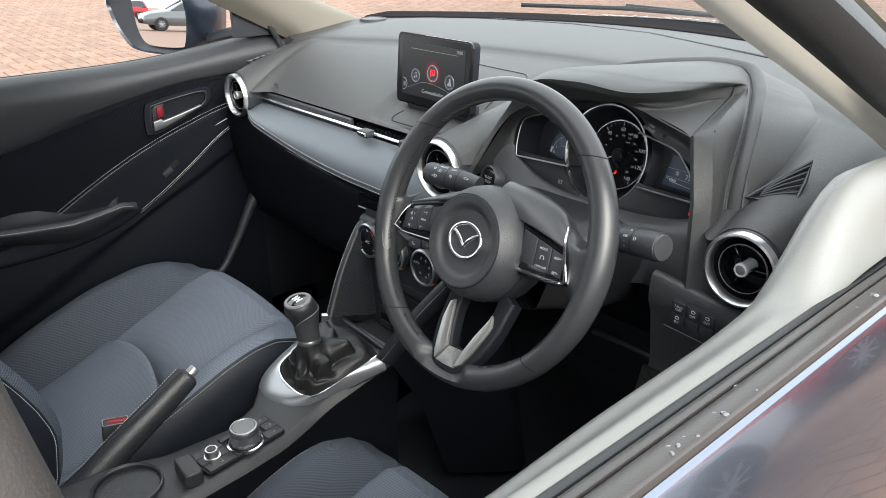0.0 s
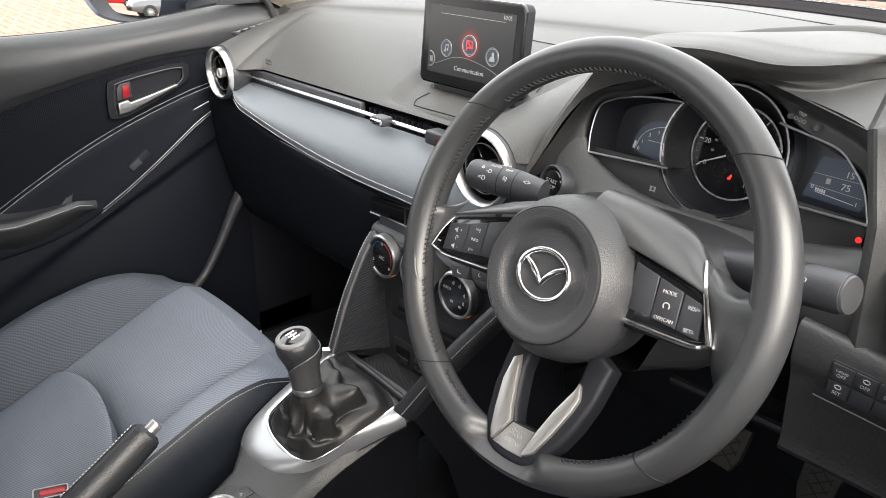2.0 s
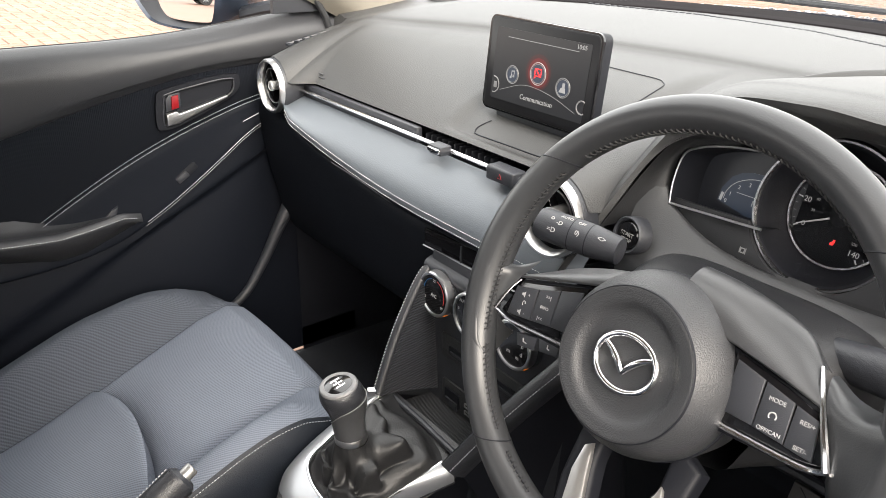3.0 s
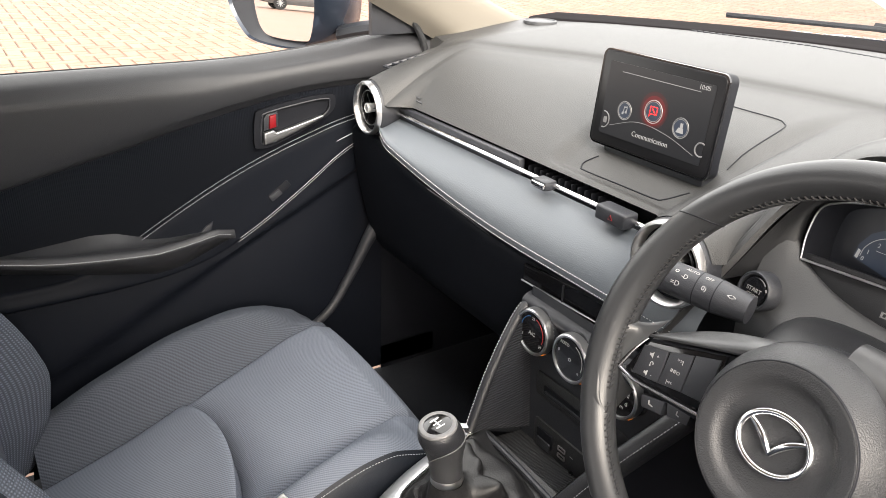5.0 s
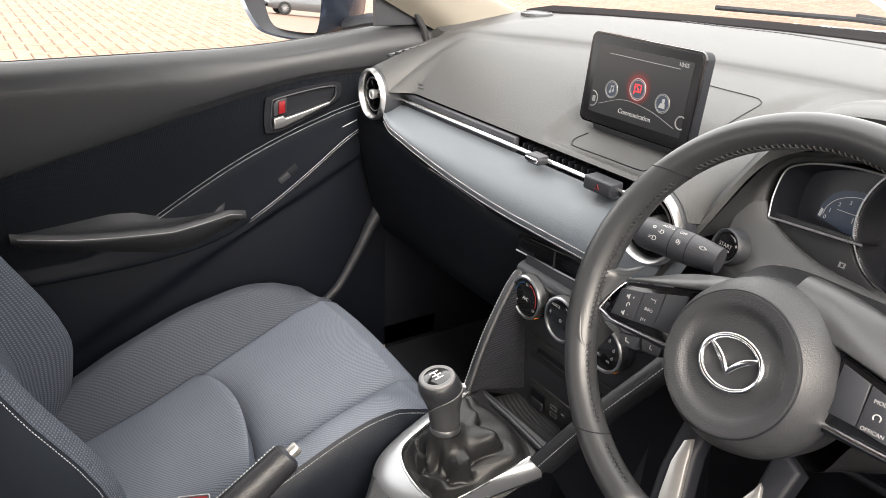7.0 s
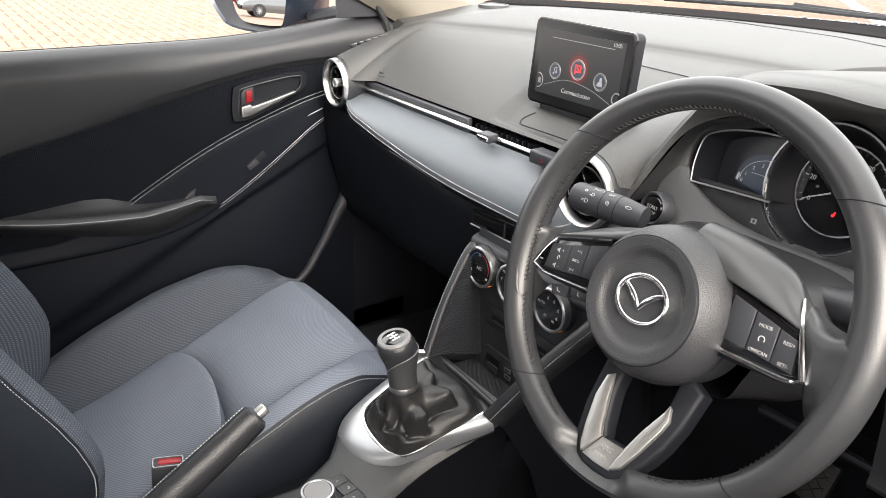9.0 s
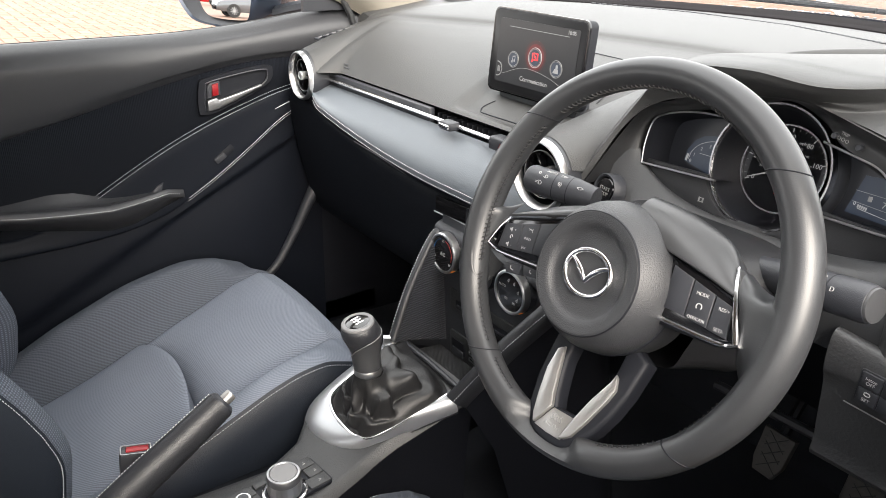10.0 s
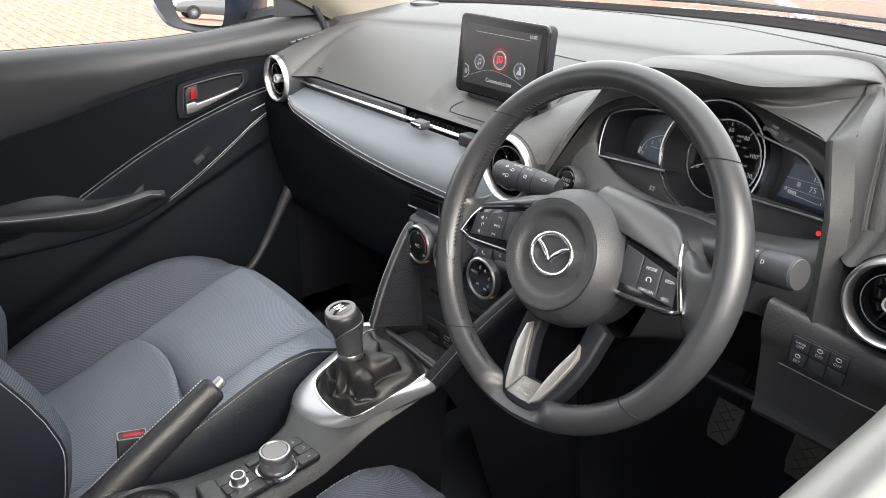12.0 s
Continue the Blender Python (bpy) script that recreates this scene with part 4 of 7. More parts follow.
disp = part("display", slab(rrect(0.168, 0.094, 0.003), 0.0006, shift(SM, 0.002, 0.001, -0.0008)), SCREENBLACK, tablet, "dark lit menu with round icons")
DM = shift(SM, 0.0035, 0.0005, 0.0)


def icon_ring(x, y, r, ringmat, inner):
    loop = [DM @ Vector((x + r * math.cos(a), y + r * math.sin(a), 0.0002)) for a in [2 * math.pi * k / 28 for k in range(28)]]
    part("icon_ring", tube(loop, 0.0006, 5, True), ringmat, disp)
    loop = [DM @ Vector((x + 0.86 * r * math.cos(a), y + 0.86 * r * math.sin(a), 0.0003)) for a in [2 * math.pi * k / 28 for k in range(28)]]
    part("icon_ring", tube(loop, 0.00035, 4, True), GREYGLOW, disp)
    part("icon_face", lathe([(r * 0.86, -0.0001), (r * 0.86, 0.0002)], shift(DM, x, y), 28), LCDDARK, disp)
    for pts in inner:
        part("icon", slab([(x + px, y + py) for px, py in pts], 0.0003, shift(DM, 0, 0, 0.0002)), REDGLOW if ringmat is WHITEGLOW else WHITEGLOW, disp)


icon_ring(0.0, -0.0008, 0.0140, WHITEGLOW, [[(-0.006, -0.0035), (-0.006, -0.0025), (0.006, -0.0025), (0.006, -0.0035)], [(-0.006, 0.0055), (-0.006, 0.0065), (0.006, 0.0065), (0.006, 0.0055)], [(-0.006, -0.0035), (-0.005, -0.0035), (-0.005, 0.006), (-0.006, 0.006)], [(0.005, -0.0035), (0.006, -0.0035), (0.006, 0.006), (0.005, 0.006)], [(-0.003, 0.004), (-0.002, 0.004), (0.003, -0.001), (0.0025, -0.002), (0.001, -0.001)], [(-0.006, -0.007), (-0.003, -0.0035), (-0.006, -0.0035)]])
icon_ring(-0.0467, -0.0099, 0.0115, GREYGLOW, [[(-0.004, -0.005), (-0.001, -0.005), (-0.001, -0.002), (-0.004, -0.002)], [(0.001, -0.003), (0.004, -0.003), (0.004, 0.0), (0.001, 0.0)], [(-0.0018, -0.004), (-0.001, -0.004), (-0.001, 0.005), (-0.0018, 0.005)], [(0.0032, -0.002), (0.004, -0.002), (0.004, 0.006), (0.0032, 0.006)], [(-0.0018, 0.0035), (0.004, 0.0045), (0.004, 0.006), (-0.0018, 0.005)]])
icon_ring(0.0455, -0.0100, 0.0120, GREYGLOW, [[(-0.006, -0.006), (0.005, -0.006), (0.004, 0.0), (-0.003, 0.0)], [(-0.001, 0.0), (0.003, 0.0), (0.003, 0.006), (-0.001, 0.006)]])
part("icon", tube([DM @ Vector((-0.0800 + 0.0095 * math.cos(a), -0.0283 + 0.0105 * math.sin(a), 0)) for a in [radians(-100 + 12.5 * k) for k in range(17)]], 0.0008, 5), GREYGLOW, disp)
part("icon", slab(rrect(0.006, 0.008, 0.001), 0.0003, shift(DM, -0.0775, -0.0283)), GREYGLOW, disp)
part("icon", tube([DM @ Vector((0.0800 + 0.008 * math.cos(a), -0.0273 + 0.008 * math.sin(a), 0)) for a in [radians(60 + 15 * k) for k in range(17)]], 0.001, 5), GREYGLOW, disp)
REDHALO = glow("red_halo", (0.11, 0.005, 0.007), 0.35, (0.01, 0.005, 0.005))
REDFADE = glow("red_halo_rim", (0.045, 0.006, 0.008), 0.25, (0.008, 0.005, 0.005))
part("halo", lathe([(0.0225, 0.0), (0.0225, 0.00004)], shift(DM, 0.0, 0.0012), 32), REDFADE, disp)
part("halo", lathe([(0.0185, 0.0), (0.0185, 0.00008)], shift(DM, 0.0, 0.0002), 32), REDHALO, disp)
part("divider", tube(curve([DM @ Vector((-0.0626, 0.0368, 0)), DM @ Vector((0.0632, 0.0368, 0))], 2), 0.0004, 4), GREYGLOW, disp)
part("divider", tube(curve([DM @ Vector((-0.0680, -0.0335, 0)), DM @ Vector((-0.0220, -0.0192, 0)), DM @ Vector((0.0268, -0.0233, 0)), DM @ Vector((0.0710, -0.0366, 0))], 6), 0.0003, 4), GREYGLOW, disp)
lettering("print", "Communication", 0.0092, shift(DM, 0.0019, -0.0350, 0.0002), WHITEGLOW, disp)
lettering("print", "10:05", 0.0075, shift(DM, 0.0670, 0.0423, 0.0002), WHITEGLOW, disp)
# recess and seams of the dash round its foot
base = thing("screen_foot", (-0.042, 0.29, 0.985), "black moulded foot under the dash screen", "screen foot")
part("neck", rbox(0.17, 0.03, 0.03, Matrix.Translation((-0.042, 0.318, 0.995)), 0.006, 2), HARD, base)

# ---- hazard switch and strip tabs ----
hz = thing("hazard_switch", (-0.008, 0.21, 0.943), "black hazard switch with a red triangle", "switch")
part("body", rbox(0.050, 0.024, 0.019, Matrix.Translation((-0.008, 0.220, 0.9445)), 0.003, 3), HARD, hz)
tri = [Vector((-0.006 + 0.004 * math.cos(a), 0.2076, 0.9435 + 0.004 * math.sin(a))) for a in (math.pi / 2, math.pi * 7 / 6, math.pi * 11 / 6)]
part("triangle", tube(tri, 0.0006, 5, True), REDPLASTIC, hz, "red triangle outline")
vt = thing("centre_vent", (-0.08, 0.23, 0.943), "slim black centre air vent with a slider", "air vent")
for k in range(14):
    part("vane", rbox(0.0016, 0.022, 0.017, Matrix.Translation((-0.205 + 0.013 * k, 0.253, 0.9380)), 0.0004, 1), DARK, vt)
part("slider", rbox(0.030, 0.022, 0.014, Matrix.Translation((-0.142, 0.219, 0.943)), 0.004, 2), HARD, vt)
part("slider_trim", rbox(0.026, 0.006, 0.0075, Matrix.Translation((-0.142, 0.2085, 0.943)), 0.002, 2), CHROME, vt)

# ---- instrument cluster ----
cl = thing("instrument_cluster", (0.367, 0.27, 0.95), "instrument cluster with a chrome-ringed dial and two displays", "instrument cluster")
CM = facing((0.366, 0.262, 1.006), 14)
part("dial_ring", lathe([(0.0690, -0.020), (0.0695, -0.004), (0.0684, 0.0012), (0.0664, 0.0012), (0.0652, -0.003)], CM, 72, caps=False), DARKCHROME, cl, "chrome dial ring")
part("dial_barrel", lathe([(0.0700, -0.050), (0.0710, -0.012), (0.0695, -0.008)], CM, 64, caps=False), HARD, cl)
part("dial_tunnel", lathe([(0.0653, -0.003), (0.058, -0.022), (0.049, -0.034)], CM, 64, caps=False), DARK, cl)
part("inner_ring", lathe([(0.0495, -0.034), (0.0490, -0.030), (0.0470, -0.030), (0.0465, -0.036)], CM, 64, caps=False), DARKCHROME, cl)
dial = part("dial_face", lathe([(0.0, -0.0352), (0.050, -0.0352)], CM, 48), DARK, cl, "black speedometer face")
FM = shift(CM, 0, 0, -0.0348)
for k in range(29):
    a = radians(207 - 262 * k / 28)
    big = k % 4 == 0
    r0, r1 = (0.041 if big else 0.0432), 0.0455
    p, q = (math.cos(a), math.sin(a)), (-math.sin(a), math.cos(a))
    w = 0.0006 if big else 0.0003
    part("tick", slab([(p[0] * r0 - q[0] * w, p[1] * r0 - q[1] * w), (p[0] * r1 - q[0] * w, p[1] * r1 - q[1] * w), (p[0] * r1 + q[0] * w, p[1] * r1 + q[1] * w), (p[0] * r0 + q[0] * w, p[1] * r0 + q[1] * w)], 0.0003, FM), WHITEGLOW if big else GREYGLOW, dial)
for k, word in enumerate(("0", "20", "40", "60", "80", "100", "120", "140")):
    a = radians(207 - 262 * k / 7)
    lettering("numeral", word, 0.0074, shift(FM, 0.0360 * math.cos(a), 0.0360 * math.sin(a)), WHITEGLOW, dial)
for k, word in enumerate(("20", "40", "60", "80", "100", "120", "140", "160", "180", "200", "220")):
    a = radians(184 - 23.2 * k)
    lettering("numeral", word, 0.0036, shift(FM, 0.0275 * math.cos(a), 0.0275 * math.sin(a)), GREYGLOW, dial)
lettering("print", "mph", 0.0045, shift(FM, 0.011, 0.0315), WHITEGLOW, dial)
lettering("print", "km/h", 0.0035, shift(FM, 0.009, 0.0195), GREYGLOW, dial)
a = radians(206)
part("needle", tube([FM @ Vector((0.006 * math.cos(a), 0.006 * math.sin(a), 0.004)), FM @ Vector((0.041 * math.cos(a), 0.041 * math.sin(a), 0.004))], lambda k: 0.0011 - 0.0006 * k, 6), WHITEGLOW, dial)
part("hub_cap", lathe([(0.009, 0.0), (0.009, 0.006), (0.006, 0.0075), (0, 0.008)], FM, 24), DARK, dial)
part("warning_light", slab([(-0.0026, -0.0034), (0.0010, -0.0034), (0.0022, 0.0004), (0.0022, 0.0036), (0.0002, 0.0036), (-0.0004, 0.0010), (-0.0028, -0.0010)], 0.0006, shift(FM, 0.000, -0.0250) @ Matrix.Scale(0.78, 4)), REDGLOW, dial, "lit red warning light")


POD_LEFT = [(-0.0470, 0.0400), (-0.0818, 0.0388), (-0.1098, 0.0345), (-0.1337, 0.0272), (-0.1480, 0.0165), (-0.1512, -0.0100), (-0.1480, -0.0345), (-0.0463, -0.0288)]
POD_RIGHT = [(0.0540, 0.0393), (0.0730, 0.0358), (0.0906, 0.0323), (0.1090, 0.0282), (0.1225, 0.0200), (0.1420, -0.0010), (0.1545, -0.0300), (0.0700, -0.0300)]


def pod(side):
    pts = POD_LEFT if side < 0 else POD_RIGHT
    loop = curve([(x, y, 0) for x, y in pts[:7]], 5) + [Vector((*pts[7], 0))]
    m = shift(CM, 0, 0, 0.012)
    rows = []
    for d, g in ((-0.003, 1.024), (0.0005, 1.014), (0.0, 1.0), (-0.008, 0.985), (-0.048, 0.965)):
        rows.append([m @ Vector((side * 0.05 + (p.x - side * 0.05) * g, p.y * g, d)) for p in loop])
    pz = part("display_pod", sheet(rows), DARK, cl, "deep black display pod")
    part("chrome_edge", tube([m @ Vector((p.x * 1.004, p.y * 1.008, 0.0004)) for p in loop[:31]], lambda k: 0.0013 - 0.0003 * k, 8), PODCHROME, pz, "thin bright edge")
    part("chrome_edge", tube([m @ Vector((*pts[6], 0.0005)), m @ Vector((*pts[7], 0.0005))], 0.0014, 8), PODCHROME, pz, "chrome lower edge")
    face = part("display", slab([(side * 0.152, -0.0345), (side * 0.152, 0.030), (side * 0.04, 0.042), (side * 0.04, -0.032)][::side], 0.001, shift(CM, 0, 0, -0.036)), SCREENBLACK, pz, "dark display")
    return face, shift(CM, 0, 0, -0.0345)


# dark bezel from the edge of the hood down to the pods and round the dial
PODCHROME = mat("bright_pod_trim", (0.50, 0.50, 0.51), 0.34, 1.0, vary=0.03, rough_vary=0.04)
inner = [(-0.156, -0.0500, 0.009), (-0.1545, 0.0160, 0.009), (-0.1000, 0.0385, 0.009), (-0.0480, 0.0530, 0.003), (0.0, 0.0712, -0.003), (0.0420, 0.0575, -0.003), (0.0740, 0.0375, 0.009), (0.1320, 0.0140, 0.009), (0.1460, -0.0060, 0.009), (0.1590, -0.0400, 0.009)]
outer = [Vector(E0[1]).lerp(Vector(E0[0]), 0.15), E0[2], Vector(E0[2]).lerp(Vector(E0[3]), 0.6) + Vector((0, -0.002, 0.003)), E0[3], E0[4], E0[5], E0[6], E0[7], (0.5155, 0.2365, 1.025), (0.5275, 0.223, 0.985)]
rim_in = curve([CM @ Vector(p) for p in inner], 5)
rim_out = curve([Vector(p) + Vector((0, 0.002, 0)) for p in outer], 5)
rim_mid = [p.lerp(q, 0.5) + Vector((0, 0.006, 0.001)) for p, q in zip(rim_out, rim_in)]
bezel = part("bezel", sheet([curve(c, 4) for c in zip(rim_out, rim_mid, rim_in, [p + Vector((0, 0.03, 0.0)) for p in rim_in])]), BEZEL, cl, "dark smooth bezel")

face, fm = pod(-1)
part("lcd", slab([(-0.1245, -0.0215), (-0.1235, -0.0080), (-0.1160, 0.0055), (-0.1065, 0.0120), (-0.0950, 0.0150), (-0.0750, 0.0160), (-0.0600, 0.0130), (-0.0600, -0.0300), (-0.0900, -0.0290)], 0.0006, shift(fm, 0, 0, -0.0003)), LCDDARK, face, "dim lit display")
arc = [(-0.1185, -0.0185), (-0.1170, -0.0090), (-0.1100, 0.0005), (-0.0980, 0.0070), (-0.0850, 0.0095), (-0.0700, 0.0080)]
part("scale", tube([fm @ p for p in curve([(x, y, 0.0004) for x, y in arc], 4)], 0.0004, 4), WHITEGLOW, face)
for k, (x, y) in enumerate(((-0.1155, -0.0200), (-0.1125, -0.0120), (-0.1050, -0.0030), (-0.0945, 0.0020), (-0.0830, 0.0040), (-0.0710, 0.0030))):
    lettering("numeral", str(k), 0.0058, shift(fm, x, y, 0.0004), WHITEGLOW, face)
part("bar", slab([(-0.1232, -0.0205), (-0.1222, -0.0120), (-0.1192, -0.0130), (-0.1202, -0.0215)], 0.0004, fm), WHITEGLOW, face)
part("line", tube([fm @ Vector((-0.1060, -0.0085, 0.0003)), fm @ Vector((-0.0640, -0.0090, 0.0003))], 0.0003, 4), WHITEGLOW, face)
lettering("numeral", "1270", 0.0085, shift(fm, -0.0800, -0.0150, 0.0004), WHITEGLOW, face)
face, fm = pod(1)
part("lcd", slab([(0.0760, -0.0230), (0.1300, -0.0255), (0.1400, 0.0060), (0.1280, 0.0200), (0.0840, 0.0170)], 0.0006, shift(fm, 0, 0, -0.0003)), LCDDARK, face, "dim lit display")
lettering("numeral", "15", 0.0085, shift(fm, 0.1135, 0.0050, 0.0006), WHITEGLOW, face)
lettering("numeral", "75", 0.0090, shift(fm, 0.1130, -0.0070, 0.0006), WHITEGLOW, face)
lettering("numeral", "0", 0.0055, shift(fm, 0.0830, -0.0125, 0.0006), WHITEGLOW, face)
lettering("numeral", "1", 0.0055, shift(fm, 0.1260, -0.0195, 0.0006), WHITEGLOW, face)
for y0, y1 in ((0.0008, 0.0000), (-0.0105, -0.0135)):
    part("line", tube([fm @ Vector((0.0800, y0, 0.0004)), fm @ Vector((0.1290, y1, 0.0004))], 0.00025, 4), GREYGLOW, face)
part("scale", tube([fm @ Vector((0.0870, -0.0165, 0.0004)), fm @ Vector((0.1240, -0.0205, 0.0004))], 0.0003, 4), WHITEGLOW, face)
part("fuel_icon", rbox(0.004, 0.0052, 0.0004, shift(fm, 0.0960, -0.0045, 0.0005), 0), GREYGLOW, face)
for k in range(5):
    part("bar", rbox(0.0014, 0.0032, 0.0004, shift(fm, 0.0870 + 0.0021 * k, -0.0142 - 0.0002 * k, 0.0005), 0), WHITEGLOW, face)
part("warning_light", lathe([(0.0, 0.0006), (0.0027, 0.0006), (0.0027, 0.0)], shift(CM, 0.1500, -0.0450, 0.0062), 12), REDGLOW, cl, "lit red warning light")
TM = facing((0.4405, 0.2560, 1.0600), 10) @ pose(0, 0, 0, 0, 0, -14)
lettering("print", "TRIP", 0.0042, TM, DIMPRINT, bezel)
for k in range(3):
    ring = [shift(TM, -0.0035 + 0.0042 * k + 0.0016 * math.cos(q), -0.0050 + 0.0018 * math.sin(q)).translation for q in [k2 * 1.05 for k2 in range(6)]]
    part("print", tube(ring, 0.0003, 4, True), DIMPRINT, bezel)
for x, z in ((0.4305, 1.0565), (0.4560, 1.0505)):
    part("trip_pin", lathe([(0.0030, -0.004), (0.0030, 0.002), (0.0024, 0.003), (0.0, 0.0032)], facing((x, 0.2570, z), 10), 16), HARD, bezel, "small black trip pin")


# black lower panels beside the dial and the soft ledge under the cluster
def foot_v(u):
    rise = (0.036 if u < 0 else 0.016) * min(1.0, abs(u) / 0.153) ** 3
    return -0.0675 + rise + 2.0 * max(0.0, -u - 0.153)


for side in (-1, 1):
    line = [(side * u, foot_v(side * u)) for u in [0.010 + 0.143 * k / 14 for k in range(15)]] + [(side * 0.1535, -0.0285), (side * 0.064, -0.0255)]
    line += [(side * 0.0695 * math.cos(a), -0.0695 * math.sin(a)) for a in [radians(22 + 60 * k / 10) for k in range(11)]]
    lp = part("lower_panel", slab(line[::side], 0.006, shift(CM, 0, 0, 0.0), 0.0008), LEDGE, cl, "smooth black lower panel")
    if side < 0:
        im = shift(CM, -0.0600, -0.0545, 0.0066) @ Matrix.Scale(0.8, 4)
        part("icon", frame_ring(rrect(0.0060, 0.0066, 0.0006), rrect(0.0036, 0.0042, 0.0004), 0.0002, im), GREYGLOW, lp)
        part("icon", rbox(0.0010, 0.0075, 0.0002, shift(im, -0.0038, 0, 0), 0), GREYGLOW, lp)
        part("icon", rbox(0.0010, 0.0075, 0.0002, shift(im, 0.0038, 0, 0), 0), GREYGLOW, lp)
rows = []
for i in range(37):
    u = -0.178 + 0.350 * i / 36
    k = u / 0.19
    x, v = 0.366 + u, foot_v(u)
    zo = 0.936 + 0.022 * k * k
    out = ease((u - 0.040) / 0.075)
    shelf = [Vector((x, 0.214, zo - 0.012)), Vector((x, 0.178 + 0.03 * k * k, zo - 0.034)), Vector((x, 0.178 + 0.03 * k * k, zo - 0.09))]
    slope = [Vector((x, 0.221, 0.938)), Vector((x, 0.212, 0.905)), Vector((x, 0.220, 0.860))]
    rows.append(curve([CM @ Vector((u, v + 0.004, -0.004)), CM @ Vector((u, v + 0.001, 0.006)), CM @ Vector((u, v - 0.003, 0.012))] + [p.lerp(q, out) for p, q in zip(shelf, slope)], 4))
part("ledge", sheet(rows), LEDGESOFT, cl, "smooth dark ledge under the instruments")
lens = part("lens", lathe([(0.0, -0.001), (0.063, -0.003)], CM, 40), LENS, cl, "clear dial lens")
lens.visible_shadow = False

sb = thing("start_button", (0.205, 0.2, 0.945), "round black engine start button", "button")
BM = facing((0.205, 0.198, 0.945), 12, -8)
part("collar", lathe([(0.0200, -0.014), (0.0200, 0.002), (0.0185, 0.004), (0.0165, 0.003), (0.0155, -0.004)], BM, 32, caps=False), HARD, sb)
cap = part("cap", lathe([(0.0155, -0.006), (0.0150, 0.001), (0.0135, 0.0025), (0.0, 0.0018)], BM, 32), GLOSS, sb)
lettering("print", "START\nSTOP", 0.0062, shift(BM, 0, -0.002, 0.0027), DIMPRINT, cap)

# switch bank on the lower panel
bank = thing("switch_bank", (0.565, 0.2, 0.855), "black bank of four driving switches with white print", "switch")
PM = facing((0.564, 0.199, 0.851), -3) @ pose(0, 0, 0, 0, 0, -3) @ Matrix.Scale(0.72, 4)
part("plate", slab(rrect(0.084, 0.050, 0.004), 0.004, shift(PM, 0, 0, -0.002), 0.0012), HARD, bank)
for k, (x, y, words) in enumerate(((-0.026, 0.011, "i-stop\nOFF"), (0.002, 0.011, "OFF"), (0.029, 0.011, "OFF"), (-0.026, -0.013, "SET"), (0.002, -0.013, ""), (0.029, -0.013, ""))):
    key = part("key", slab(rrect(0.0262, 0.0225, 0.0015), 0.0035, shift(PM, x, y, 0.001), 0.001), HARD, bank)
    if words:
        lettering("print", words, 0.0066, shift(PM, x, y - (0.004 if len(words) < 5 else 0), 0.0048), PRINT, key)
        if len(words) < 5:
            part("icon", tube([shift(PM, x + 0.004 * math.cos(q), y + 0.005 + 0.0028 * math.sin(q), 0.0047).translation for q in [k2 * 0.9 for k2 in range(7)]], 0.0006, 4, True), PRINT, key)
part("panel_line", tube([(0.525, 0.2005, 0.8265), (0.60, 0.2005, 0.8225), (0.66, 0.2005, 0.8215)], 0.0007, 5), CAPGREY, bank)
# ---- centre console ----
console = thing("centre_console", (0, 0, 0.45), "black centre console with stitched legs and a satin silver shifter surround", "console")


def hv(x, z, off=0.0):
    """A point on the heater panel, which leans slightly."""
    return (x, 0.176 + 0.06 * (z - 0.70) - off, z)


part("heater_panel", sheet([[hv(x, z) for z in (0.815, 0.78, 0.70, 0.64, 0.57)] for x in (-0.104, -0.06, 0.02, 0.09, 0.17)]), HARD, console, "black heater panel")
part("panel_top", sheet([curve([(x, 0.235, 0.806), (x, 0.196, 0.804), (x, 0.178, 0.800), (x, 0.172, 0.790), (x, 0.177, 0.778)], 3) for x in (-0.112, -0.106, 0.0, 0.18)]), HARD, console)
for z, h, d in ((0.686, 0.040, 0.002), (0.607, 0.062, 0.002)):
    m = facing(hv(0.018, z), -3)
    fr = part("insert", slab(rrect(0.172 if z > 0.65 else 0.150, h, 0.006), 0.003, shift(m, 0, 0, -0.001), 0.001), CONSOLE, console)
    if z > 0.65:
        part("slot", slab(rrect(0.135, 0.014, 0.002), 0.002, shift(m, 0, -0.002, 0.0012)), DARK, fr)
        part("slot_lip", slab(rrect(0.128, 0.004, 0.001), 0.004, shift(m, 0, -0.004, 0.0012)), HARD, fr)
    else:
        part("socket", slab(rrect(0.030, 0.024, 0.002), 0.003, shift(m, -0.050, 0.008, 0.0018)), DARK, fr)
        part("socket_flap", slab(rrect(0.026, 0.014, 0.002), 0.004, shift(m, -0.050, -0.001, 0.003), 0.001), HARD, fr)
        for y in (0.012, 0.000):
            part("usb_port", frame_ring(rrect(0.0145, 0.0070, 0.001), rrect(0.0120, 0.0045, 0.0006), 0.002, shift(m, -0.016, y, 0.0018)), SATIN, fr, "metal usb port")
        part("jack", lathe([(0.0035, 0.0), (0.0035, 0.003), (0.0018, 0.003), (0.0018, 0.0)], shift(m, 0.006, -0.012, 0.0015), 14, caps=False), DARK, fr)
        part("icon", tube([shift(m, 0.000, 0.012, 0.0022).translation, shift(m, 0.006, 0.012, 0.0022).translation], 0.0006, 4), PRINT, fr)

BLUEPRINT = mat("blue_print", (0.02, 0.12, 0.30), 0.5)
REDPRINT = mat("red_print", (0.40, 0.03, 0.03), 0.5)
ORANGE = glow("orange_marker", (0.8, 0.22, 0.03), 0.08)


